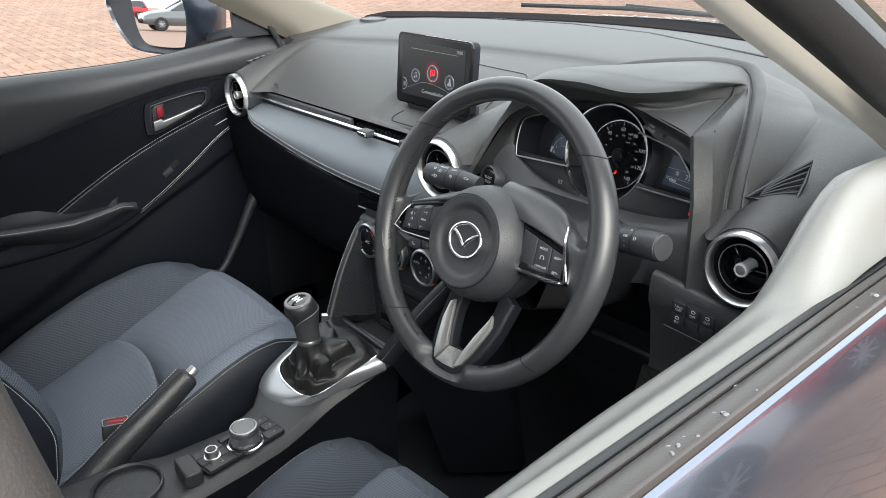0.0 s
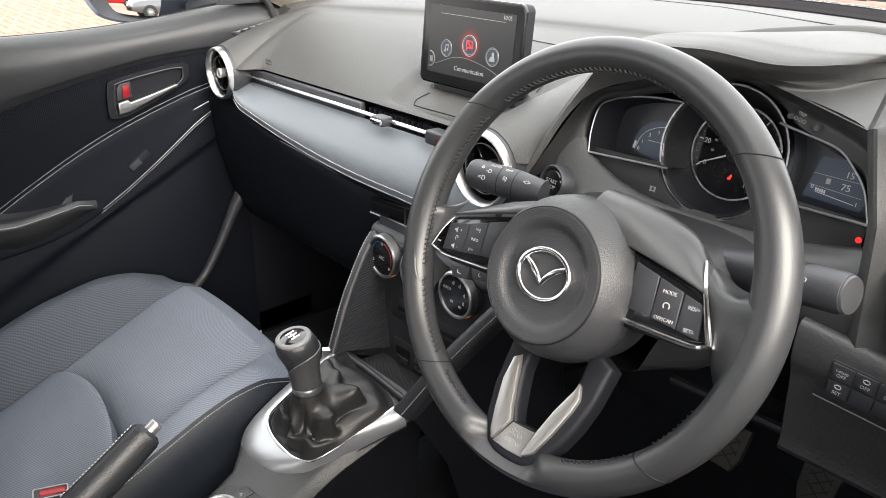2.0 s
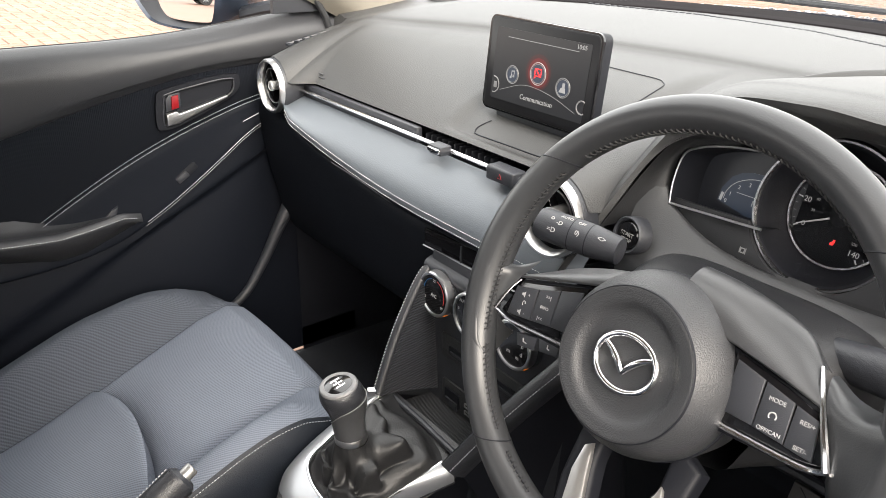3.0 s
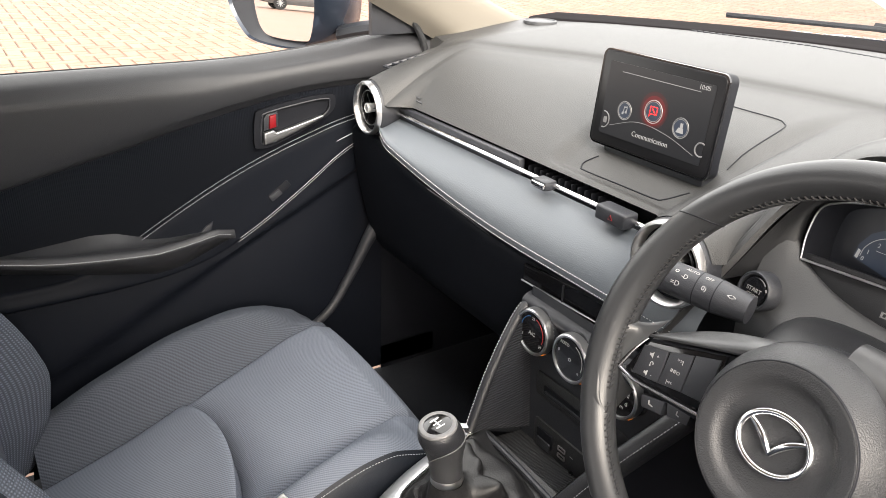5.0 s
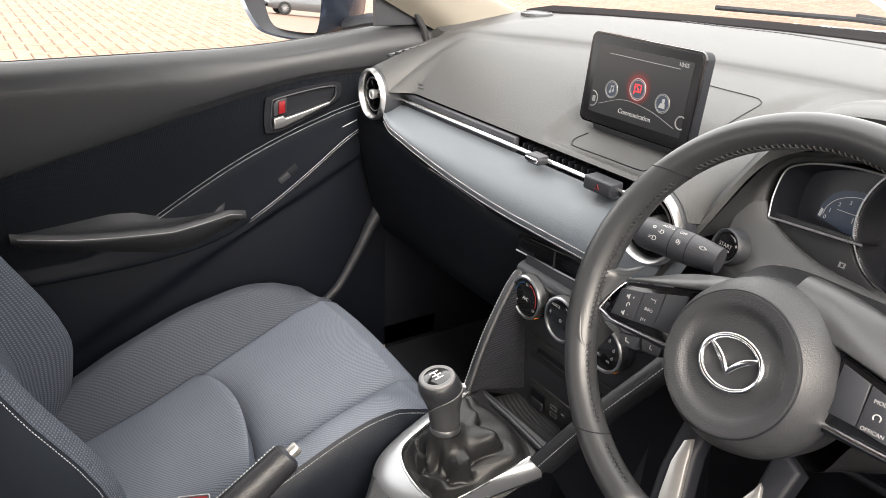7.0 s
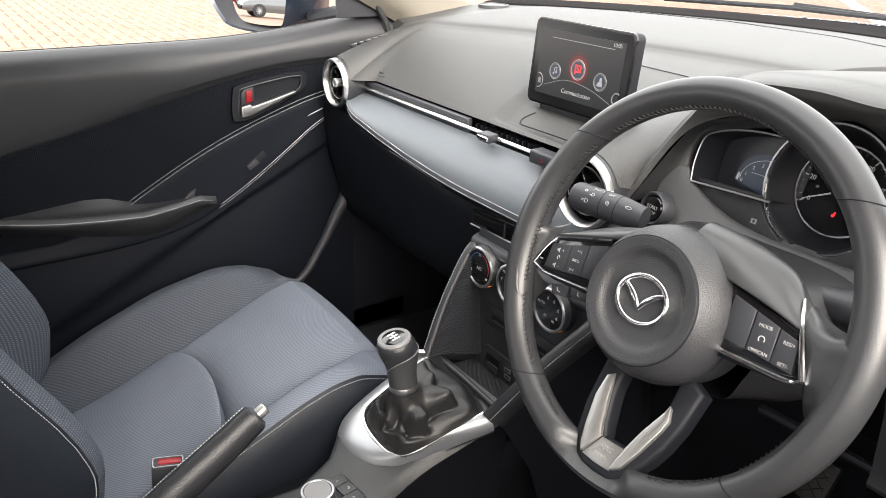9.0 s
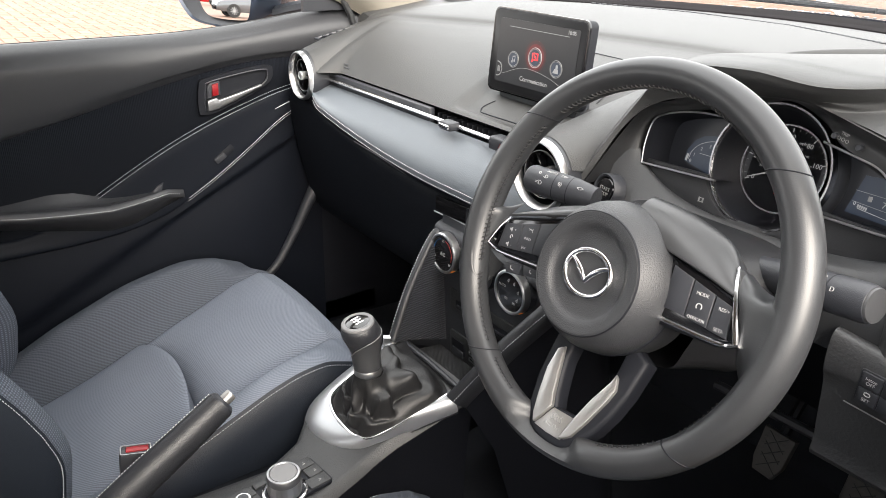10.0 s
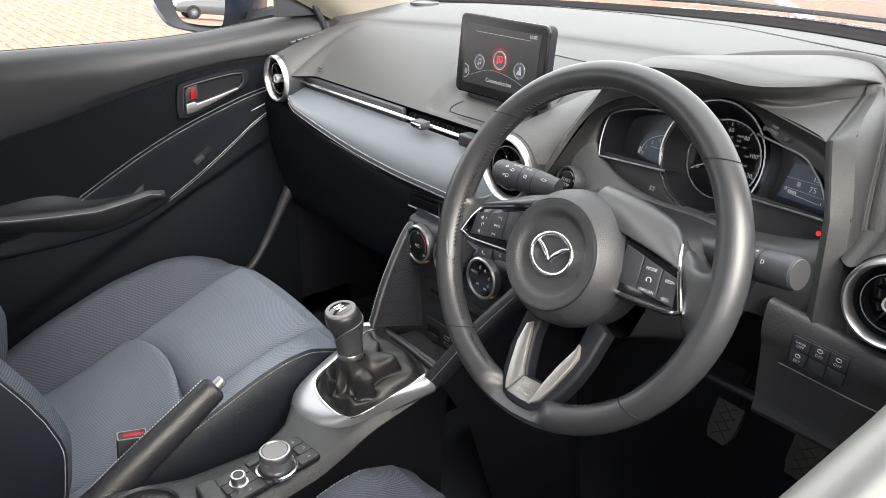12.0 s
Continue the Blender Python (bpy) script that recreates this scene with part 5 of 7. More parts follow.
def heater_knob(x, words, arcs):
    k = thing("heater_knob", hv(x, 0.765), "round black heater knob with a chrome rim", "knob", "heater knobs")
    m = facing(hv(x, 0.765), 2)
    part("grip", lathe([(0.0335, 0.0), (0.0330, 0.006), (0.0325, 0.019), (0.0318, 0.020)], m, 40, caps=False), HARD, k)
    part("rim", lathe([(0.0328, 0.009), (0.0332, 0.014), (0.0325, 0.0205), (0.0308, 0.0222), (0.0285, 0.0220), (0.0280, 0.019)], m, 44, caps=False), SATIN, k, "chrome rim")
    f = part("face", lathe([(0.0285, 0.018), (0.0280, 0.0195), (0.0, 0.0200)], m, 40), GLOSS, k)
    fm = shift(m, 0, 0, 0.0204)
    for word, px, py, size in words:
        lettering("print", word, size, shift(fm, px, py), PRINT, f)
    for a0, a1, material in arcs:
        part("arc", tube([fm @ Vector((0.0225 * math.cos(radians(a)), 0.0225 * math.sin(radians(a)), 0)) for a in [a0 + (a1 - a0) * q / 10 for q in range(11)]], 0.0006, 4), material, f)
    part("marker", rbox(0.003, 0.003, 0.008, shift(m, 0.0226, -0.0225, 0.0165), 0.0005, 1), ORANGE, k, "orange marker")


heater_knob(-0.071, (("A/C", 0, -0.002, 0.0078), ("22", 0, 0.020, 0.0055), ("15", -0.020, -0.010, 0.0055), ("29", 0.018, -0.014, 0.0055)), ((190, 105, BLUEPRINT), (75, -20, REDPRINT)))
heater_knob(0.004, (("AUTO", -0.012, 0.017, 0.0060), ("0", -0.021, 0.004, 0.0060), ("o", 0.0, 0.0, 0.010), ("*", 0.017, -0.015, 0.0090)), ((70, -20, PRINT),))
heater_knob(0.087, (("AUTO", -0.016, 0.006, 0.0055), ("d", -0.004, 0.017, 0.0080), ("d", 0.008, 0.016, 0.0080), ("d", 0.017, 0.006, 0.0080), ("d", 0.016, -0.006, 0.0080), ("m", -0.006, -0.010, 0.0080), ("m", 0.010, -0.013, 0.0070)), ())

# stitched legs from the heater panel down to the surround
for s, wide, top, base in ((-1, 0.62, (-0.103, 0.172, 0.782), (-0.074, 0.074, 0.636)), (1, 0.82, (0.172, 0.166, 0.790), (0.090, 0.064, 0.630))):
    a, b = Vector(top), Vector(base)
    mid = a.lerp(b, 0.5) + Vector((0, -0.006, 0.004))
    line = curve([a + Vector((-s * 0.004, 0.03, 0.012)), a, mid, b], 8)
    rows = [[p + Vector((s * x * wide, y, z)) for x, y, z in ((0.0, 0.02, -0.002), (-0.009, 0.002, 0), (-0.007, -0.007, 0.003), (0.004, -0.009, 0.004), (0.016, -0.006, 0.000), (0.022, 0.006, -0.008), (0.022, 0.05, -0.03), (0.02, 0.12, -0.06))] for p in line]
    leg = part("side_leg", sheet([curve(r, 2) for r in rows]), LEATHER, console, "stitched leather-covered console leg")
    off = Vector((s * 0.013 * wide, -0.0078, 0.0018))
    part("stitching", stitches([p + off for p in line[6:]], 0.0046, 0.0005, normal=(0, -0.9, 0.4)), STITCH, leg, kind="stuff")
    part("stitching", stitches([p + Vector((s * 0.0205 * wide, 0.002, -0.0045)) for p in line[6:]], 0.0046, 0.0005, normal=(s * 0.6, -0.6, 0.4)), STITCH, leg, kind="stuff")
    inner = [[p + Vector((-s * 0.008, -0.004, 0.002)), p + Vector((-s * 0.006, 0.03, -0.004)), Vector((p.x - s * 0.004, 0.180, max(0.59, p.z - 0.03)))] for p in line[6:]]
    part("leg_cheek", sheet(inner), RIBBED, console, "ribbed side of the storage tray")
    outer = [[p + Vector((s * 0.022 * wide, 0.01, -0.010)), Vector((p.x + s * 0.026, p.y + 0.06, p.z - 0.10)), Vector((p.x + s * 0.03, p.y + 0.12, 0.34))] for p in line]
    part("leg_side", sheet(outer), DARK, console)
part("tray_mat", sheet([[(x, y, 0.592 + 0.012 * (0.18 - y) / 0.1) for y in (0.185, 0.13, 0.086)] for x in (-0.085, 0.0, 0.10)]), TRAYRIB, console, "ribbed tray mat")
part("tray_lip", tube([(-0.080, 0.088, 0.632), (0.0, 0.087, 0.632), (0.09, 0.082, 0.632)], 0.004, 8), HARD, console)


def top_z(y):
    return float(np.interp(y, (-0.52, -0.32, -0.13, -0.07, 0.05, 0.09), (0.556, 0.562, 0.566, 0.576, 0.618, 0.632)))


# body: wide round the shifter, narrow beside the handbrake
rows, flank, flank2 = [], [], []
for y in [0.10 - 0.62 * k / 31 for k in range(32)]:
    xl = float(np.interp(y, (-0.52, -0.36, -0.28, -0.18, -0.12, -0.07, 0.0, 0.1), (-0.05, -0.035, -0.004, 0.004, -0.025, -0.082, -0.098, -0.098)))
    xr = float(np.interp(y, (-0.52, -0.28, -0.20, -0.13, -0.06, -0.03, 0.1), (0.112, 0.101, 0.095, 0.086, 0.072, 0.070, 0.086)))
    z = top_z(y) - 0.004
    rows.append([(xl - 0.006, y, z - 0.012), (xl, y, z - 0.003), (xl + 0.008, y, z), (xr - 0.008, y, z), (xr, y, z - 0.004), (xr + 0.008, y, z - 0.016)])
    flank.append([(xr + 0.008, y, z - 0.016), (xr + 0.004, y, z - 0.024), (xr - 0.006, y, 0.50), (xr - 0.010, y, 0.33)])
    flank2.append([(xl - 0.006, y, z - 0.012), (xl - 0.012, y, 0.50), (xl - 0.02, y, 0.33)])
# leave a hole for the boot: the rows under it sink
part("body", sheet(rows), CONSOLE, console)
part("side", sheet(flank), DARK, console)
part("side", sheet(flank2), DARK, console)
part("well", sheet([[(x, y, 0.520 - 0.05 * (x < -0.1)) for y in (-0.60, -0.3, -0.08)] for x in (-0.16, -0.11, 0.02)]), DARK, console)


OUTER = [(-0.092, 0.088), (-0.097, 0.020), (-0.092, -0.040), (-0.076, -0.078), (-0.036, -0.098), (0.014, -0.090), (0.046, -0.070), (0.062, -0.045), (0.078, 0.009), (0.099, 0.066)]
INNER = [(-0.074, 0.088), (-0.074, 0.040), (-0.069, -0.012), (-0.060, -0.048), (-0.030, -0.063), (0.010, -0.066), (0.040, -0.062), (0.062, -0.046), (0.074, 0.011), (0.081, 0.062)]


def belt(k, dz):
    """A line round the shifter: k = 0 at the outer foot of the surround, 1 at its inner edge."""
    return [(a + (c - a) * k, b + (d - b) * k, top_z(b + (d - b) * k) + dz) for (a, b), (c, d) in zip(OUTER, INNER)]


lines = [belt(-0.05, -0.014), belt(0.0, -0.006), belt(0.30, 0.0045), belt(0.78, 0.0100), belt(1.0, 0.0095), belt(1.10, 0.0)]
part("shifter_surround", skin(lines, 6, 2), SURROUND, console, "satin silver shifter surround", sharp=28)
part("surround_foot", tube(curve(belt(-0.06, -0.0135), 6), 0.0013, 6), DARK, console)
part("boot_rim", tube(curve(belt(1.06, 0.0085), 6), 0.0016, 6), CHROME, console)

part("blank_panel", slab([(-0.135, 0.810), (0.060, 0.818), (0.060, 0.846), (-0.02, 0.842), (-0.135, 0.834)], 0.004, axes((0, 0.194, 0), (1, 0, 0), (0, 0, 1)), 0.001, 1), GLOSS, console, "gloss black blanking strip")
part("blank_joint", rbox(0.002, 0.003, 0.026, Matrix.Translation((-0.052, 0.1895, 0.8245)), 0), HARD, console)
part("blank_edge", tube([(-0.136, 0.1890, 0.8085), (-0.04, 0.1890, 0.8125), (0.06, 0.1890, 0.8165)], 0.0013, 6), HANDLE, console, "dull bright edge")

# rotary controller panel
ctrl = thing("controller_panel", (0.067, -0.2, 0.566), "black control panel with a chrome rotary knob", "control panel")
PQ = axes((0.0570, -0.190, top_z(-0.19) - 0.002), (0.994, 0.106, 0), (-0.106, 0.994, 0.02))
part("plate", slab(rrect(0.060, 0.138, 0.007), 0.005, PQ, 0.0015), DARK, ctrl)
for x, y, w, h in ((-0.0195, 0.051, 0.0185, 0.030), (0.000, 0.056, 0.0185, 0.021), (0.0195, 0.051, 0.0185, 0.030), (-0.0235, 0.008, 0.0105, 0.052), (0.0235, 0.000, 0.0105, 0.036), (0.0195, -0.042, 0.0185, 0.046), (-0.0195, -0.043, 0.0185, 0.046), (0.0, -0.043, 0.0185, 0.046)):
    part("key", slab(rrect(w, h, 0.002), 0.003, shift(PQ, x, y, 0.0045), 0.001), CONSOLE, ctrl)
for x, y in ((-0.019, 0.053), (0.001, 0.058), (0.020, 0.053), (0.020, -0.040), (-0.019, -0.040)):
    part("print", tube([shift(PQ, x - 0.002, y, 0.0076).translation, shift(PQ, x + 0.001, y + 0.002, 0.0076).translation, shift(PQ, x + 0.002, y - 0.002, 0.0076).translation], 0.0004, 4), PRINT, ctrl)
KM = shift(PQ, 0.0085, 0.009, 0.0045)
part("dial_ring", lathe([(0.0285, 0.0), (0.0285, 0.004), (0.0262, 0.005), (0.0245, 0.003)], KM, 40, caps=False), CHROME, ctrl, "chrome base ring")
part("ring_gap", lathe([(0.0246, 0.0032), (0.0215, 0.0034)], KM, 40, caps=False), DARK, ctrl)
kn = part("rotary_knob", lathe([(0.0212, 0.002), (0.0222, 0.010), (0.0210, 0.0215)], KM, 18, caps=False), SATIN, ctrl, "faceted silver rotary knob", sharp=12)
part("knob_collar", lathe([(0.0208, 0.0210), (0.0218, 0.0225), (0.0220, 0.0290), (0.0205, 0.0318), (0.0180, 0.0322), (0.0172, 0.0312)], KM, 44, caps=False), HANDLE, kn, "bright collar")
part("cap", lathe([(0.0172, 0.030), (0.0168, 0.0318), (0.0, 0.0325)], KM, 36), CAPGREY, kn, "grey knob cap")
VM = shift(PQ, 0.0000, -0.0440, 0.0060)
part("volume_knob", lathe([(0.0125, 0.0), (0.0125, 0.003), (0.0102, 0.0035), (0.0100, 0.013), (0.0092, 0.015), (0.0, 0.0152)], VM, 28), SATIN, ctrl, "small silver volume knob")
part("volume_cap", lathe([(0.0070, 0.0150), (0.0068, 0.0158), (0.0, 0.0160)], VM, 24), HARD, ctrl)
blk = thing("storage_box", (0.070, -0.2745, 0.566), "small black lidded block behind the control panel", "storage box")
part("lid", slab(rrect(0.052, 0.027, 0.006), 0.022, axes((0.0700, -0.2745, 0.560), (0.998, -0.05, 0), (0.05, 0.998, 0)), 0.004, 3), CONSOLE, blk)
cup = thing("cup_holder", (0.032, -0.345, 0.5), "round black cup holder in the console", "cup holder")
part("well", lathe([(0.048, 0.066), (0.046, 0.063), (0.042, 0.0), (0.0, 0.0)], Matrix.Translation((0.034, -0.352, 0.500)), 36, caps=False), DARK, cup)
part("rim", lathe([(0.050, 0.061), (0.0495, 0.0655), (0.047, 0.0665), (0.045, 0.063)], Matrix.Translation((0.034, -0.352, 0.500)), 40, caps=False), HARD, cup)

# ---- gear lever ----
gear = thing("gear_lever", (0.01, -0.02, 0.6), "black gear lever with creased leather boot and chrome-ringed knob", "gear lever")
g0, g1 = Vector((0.0145, -0.0264, 0.667)), Vector((0.0005, -0.0280, 0.745))
gd = (g1 - g0).normalized()
GM = axes(g0, Vector((1, 0, 0)) - gd * gd.x, gd.cross(Vector((1, 0, 0)) - gd * gd.x))
KNOB = [(0.002, 0.0186), (0.010, 0.0190), (0.024, 0.0199), (0.036, 0.0226), (0.046, 0.0256), (0.055, 0.0274), (0.063, 0.0272), (0.070, 0.0256), (0.0745, 0.0232)]


def knob_r(h):
    for (h0, r0), (h1, r1) in zip(KNOB, KNOB[1:]):
        if h <= h1:
            return r0 + (r1 - r0) * (h - h0) / (h1 - h0)
    return KNOB[-1][1]


def lean(h):
    """The knob nods towards the driver's seat above its waist."""
    return shift(GM, 0, 0, 0.030) @ pose(0, 0, 0, 11 * ease((h - 0.030) / 0.045), 7 * ease((h - 0.030) / 0.045), 0) @ Matrix.Translation((0, 0, h - 0.030))


def knob_ring(r, h, n=44):
    m = lean(h)
    return [m @ Vector((r * math.cos(2 * math.pi * j / n), 0.96 * r * math.sin(2 * math.pi * j / n), 0)) for j in range(n)]


part("knob", sheet([knob_ring(q.y, q.x) for q in curve([(h, r, 0) for h, r in KNOB], 3)], False, True, True), LEATHER, gear, "black leather knob")
rows = []
for k in range(25):
    deg = -112 + 240 * k / 24
    top = 0.020 + 0.036 / (1 + math.exp(-(deg + 62) / 26))
    rows.append([lean(h) @ Vector(((knob_r(h) + 0.0009) * math.cos(radians(deg)), 0.96 * (knob_r(h) + 0.0009) * math.sin(radians(deg)), 0)) for h in [0.004 + (top - 0.004) * j / 12 for j in range(13)]])
part("knob_insert", sheet(rows), COVER, gear, "grey plastic knob insert")
part("knob_seam", tube([r[-1] for r in rows], 0.0007, 5), CAPGREY, gear)
TOP = lean(0.0745)
part("cap_ring", lathe([(0.0236, -0.0010), (0.0238, 0.0018), (0.0224, 0.0034), (0.0190, 0.0040), (0.0172, 0.0032)], TOP, 44, caps=False, squash=0.95), CAPGREY, gear, "satin cap ring")
capm = part("cap", lathe([(0.0178, 0.0028), (0.012, 0.0044), (0.0, 0.0050)], TOP, 36, squash=0.95), GLOSS, gear, "black cap with a silver shift pattern")
for u0, v0, u1, v1 in ((-0.007, -0.006, -0.007, 0.006), (0, -0.006, 0, 0.006), (0.007, -0.006, 0.007, 0.006), (-0.007, 0, 0.007, 0)):
    part("shift_pattern", tube([TOP @ Vector((u0, v0, 0.0050)), TOP @ Vector((u1, v1, 0.0050))], 0.0010, 4), CHROME, capm)
part("collar", lathe([(0.0180, -0.006), (0.0198, -0.002), (0.0198, 0.003), (0.0188, 0.0055)], GM, 32), SATIN, gear, "satin silver collar")
# boot: a four-cornered foot that gathers in creases to the collar
foot = curve(belt(1.08, 0.004)[::-1] + [(-0.03, 0.080, 0.632), (0.03, 0.078, 0.632)], 8, True)
n = len(foot)
rows = []
for k in range(26):
    t = k / 25
    ring = []
    for j, p in enumerate(foot):
        c = g0 - gd * 0.002
        ang = math.atan2(p.y - c.y, p.x - c.x)
        goal = c + Vector((0.0198 * math.cos(ang), 0.0198 * math.sin(ang), 0.0))
        flat = t ** 0.85
        lift = 0.22 * t + 0.78 * t ** 3.0
        q = Vector((p.x + (goal.x - p.x) * flat, p.y + (goal.y - p.y) * flat, p.z + (goal.z - p.z) * lift))
        fold = math.sin(math.pi * t) ** 1.1
        n1 = noise.noise(Vector((1.5 * math.cos(ang) + 4, 1.5 * math.sin(ang), 1.9 * t)))
        n2 = noise.noise(Vector((2.9 * math.cos(ang), 2.9 * math.sin(ang) + 7, 3.0 * t + 3)))
        pleat = abs(math.sin(5.2 * t + 2.4 * n1 + 0.9 * math.cos(ang - 0.8))) - 0.55
        q.z += fold * (0.013 + 0.016 * n1 + 0.017 * pleat * (0.75 + 0.9 * n2))
        out = fold * (0.009 * n2 + 0.008 * n1 + 0.006 * pleat)
        q += Vector((math.cos(ang), math.sin(ang), 0)) * out
        ring.append(q)
    rows.append(ring)
boot = part("boot", sheet([curve(c, 2) for c in zip(*rows)], True, False), BOOTLEATHER, gear, "creased black leather boot", sharp=70)
ab = thing("console_clip", (-0.086, 0.075, 0.630), "small satin silver tab at the end of the surround", "trim clip")
part("tab", slab([(-0.012, 0), (0.010, 0), (0.014, 0.020), (-0.004, 0.024)], 0.008, axes((-0.084, 0.070, 0.622), (0.5, 0.75, 0.2), (0, -0.2, 1)), 0.002), SATIN, ab)

# ---- handbrake and buckle ----
hb = thing("handbrake", (-0.07, -0.40, 0.50), "black stitched leather handbrake lever with a silver button", "handbrake")
line = curve([(-0.062, -0.46, 0.470), (-0.064, -0.40, 0.510), (-0.067, -0.33, 0.556), (-0.072, -0.26, 0.596), (-0.077, -0.205, 0.628)], 6)
part("grip", tube(line, lambda k: 0.0250 - 0.0060 * k, 16, flat=1.12), LEATHER, hb, "leather grip")
part("gaiter", tube(curve([(-0.062, -0.50, 0.455), (-0.063, -0.42, 0.498), (-0.065, -0.36, 0.536)], 4), lambda k: 0.034 - 0.010 * k, 12), HARD, hb)
part("stitching", stitches([p + Vector((-0.62, -0.40, 0.68)) * (0.0262 - 0.0060 * i / len(line)) for i, p in enumerate(line)][8:], 0.0046, 0.0007, normal=(-0.3, -0.4, 0.85)), STITCH, hb, kind="stuff")
d = (line[-1] - line[-2]).normalized()
bmx = axes(line[-1], Vector((1, 0, 0)) - d * d.x, d.cross(Vector((1, 0, 0)) - d * d.x))
part("end_cap", lathe([(0.0195, -0.004), (0.0188, 0.003), (0.0140, 0.007), (0.0, 0.007)], bmx, 20), HARD, hb)
part("button", lathe([(0.0085, 0.004), (0.0085, 0.018), (0.0075, 0.020), (0.0, 0.0205)], bmx, 18), DULLSILVER, hb, "silver push button")
bk = thing("seat_belt_buckle", (-0.135, -0.31, 0.50), "black seat belt buckle with a red release", "buckle")
QM = axes((-0.132, -0.315, 0.524), (0.25, 0.95, -0.1), (0, 0.1, 1))
part("housing", rbox(0.042, 0.080, 0.024, QM, 0.004, 2), HARD, bk)
part("frame", frame_ring(rrect(0.040, 0.022, 0.003), rrect(0.037, 0.019, 0.003), 0.001, QM @ pose(0, 0.0395, 0, -90)), HANDLE, bk)
part("release", rbox(0.030, 0.010, 0.012, shift(QM, 0.002, 0.0370, 0), 0.002, 2), REDPLASTIC, bk, "red release button")

# ---- seats ----


def seat(name, cx, label, inner, dy=0.0, dz=0.0, rake=0.0):
    """inner: +1 when the console is on the right of the seat, -1 when on its left."""
    st = thing(name, (cx, -0.2, 0.3), label, "seat", "front seats")
    ys = [-0.43 + dy + 0.60 * k / 240 for k in range(241)]

    def soft(y, xs, zs):
        return sum(float(np.interp(y + o, xs, zs)) for o in (-0.03, -0.02, -0.01, 0, 0.01, 0.02, 0.03)) / 7

    def centre(y):
        return float(np.interp(y, (-0.43, -0.39, -0.30, -0.21, -0.10, -0.02, 0.03, 0.06, 0.085, 0.105, 0.12, 0.17), (0.425, 0.437, 0.466, 0.500, 0.545, 0.580, 0.592, 0.580, 0.545, 0.50, 0.44, 0.36)))

    def ridge(y, side):
        out = soft(y, (-0.43, -0.32, -0.20, -0.08, 0.0, 0.055, 0.10, 0.17), (0.06, 0.082, 0.084, 0.058, 0.008, -0.030, -0.03, -0.02))
        inn = soft(y, (-0.43, -0.30, -0.21, -0.10, -0.04, 0.0, 0.05, 0.17), (0.05, 0.056, 0.058, 0.058, 0.044, 0.022, -0.01, -0.02))
        return float(inn if side == inner else out)

    def height(x, y):
        side = 1 if x > 0 else -1
        ax = abs(x)
        k = min(1, max(0, (ax - 0.150) / 0.065))
        z = centre(y) + ridge(y, side) * (3 * k * k - 2 * k ** 3)
        cross = -0.178 - 0.032 * min(1, (x / 0.15) ** 2)
        if ax < 0.15:
            z += 0.010 * (1 - (x / 0.15) ** 2) * (1 if y > cross else 1.3)
            fade = 1 - (ax / 0.15) ** 6
            if y < cross:
                z += fade * (0.017 * math.exp(-(cross - y) / 0.08) - 0.012 * math.exp(-(cross - y) / 0.005))
            else:
                z -= fade * 0.040 * math.exp(-(y - cross) / 0.018)
        z -= 0.010 * math.exp(-((ax - 0.150) / 0.007) ** 2)
        if ax > 0.225:
            z -= 0.8 * (ax - 0.225) ** 1.3
        return z

    def lane(x):
        c = -0.032 * min(1, (x / 0.15) ** 2)
        return [y + c * math.exp(-((y - dy + 0.178) / 0.08) ** 2) for y in ys]

    def smooth_y(x):
        zs = [height(x, y - dy) for y in lane(x)]
        return [dz + sum(w * zs[max(0, min(240, i + o))] for w, o in ((0.25, -1), (0.5, 0), (0.25, 1))) for i in range(241)]

    cols = [-0.150 + 0.30 * k / 40 for k in range(41)]
    part("cushion_insert", sheet([[(cx + x, y, z) for y, z in zip(lane(x), smooth_y(x))] for x in cols]), CLOTH, st, "lighter ribbed cushion insert")
    for side in (-1, 1):
        cols = [side * (0.150 + 0.095 * k / 12) for k in range(13)]
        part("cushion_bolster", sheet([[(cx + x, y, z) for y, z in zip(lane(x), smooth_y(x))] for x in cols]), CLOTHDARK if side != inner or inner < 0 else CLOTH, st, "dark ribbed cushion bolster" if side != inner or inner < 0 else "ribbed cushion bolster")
        edge = list(zip(lane(0.245), smooth_y(side * 0.245)))
        rows = [[(cx + side * 0.245, y, z) for y, z in edge], [(cx + side * 0.256, y, z - 0.012) for y, z in edge], [(cx + side * 0.262, y, z - 0.05) for y, z in edge], [(cx + side * 0.258, y - 0.01, 0.36) for y, z in edge]]
        sd = part("cushion_side", sheet(rows), VINYL, st, "smooth black cushion side")
        if side == inner:
            part("stitching", stitches([(cx + side * 0.2495, y, z - 0.0045) for y, z in edge[24:192]], 0.0046, 0.0005, normal=(side * 0.7, 0, 0.7)), STITCH, sd, kind="stuff")
    # backrest
    zs = [0.43 + 0.70 * k / 40 for k in range(41)]

    def back(z):
        return -rake + float(np.interp(z, (0.43, 0.52, 0.60, 0.68, 0.75, 0.90, 1.05, 1.13), (-0.475, -0.466, -0.470, -0.490, -0.515, -0.570, -0.625, -0.66)))

    def forward(x, z):
        ax = abs(x)
        k = min(1, max(0, (ax - 0.145) / 0.07))
        b = float(np.interp(z, (0.43, 0.50, 0.58, 0.64, 0.75, 0.90, 1.05, 1.13), (0.045, 0.068, 0.085, 0.082, 0.062, 0.05, 0.03, 0.0)))
        y = back(z) + b * (3 * k * k - 2 * k ** 3) - 0.008 * math.exp(-((ax - 0.145) / 0.007) ** 2)
        if ax > 0.21:
            y -= 2.2 * (ax - 0.21) ** 1.5
        return y

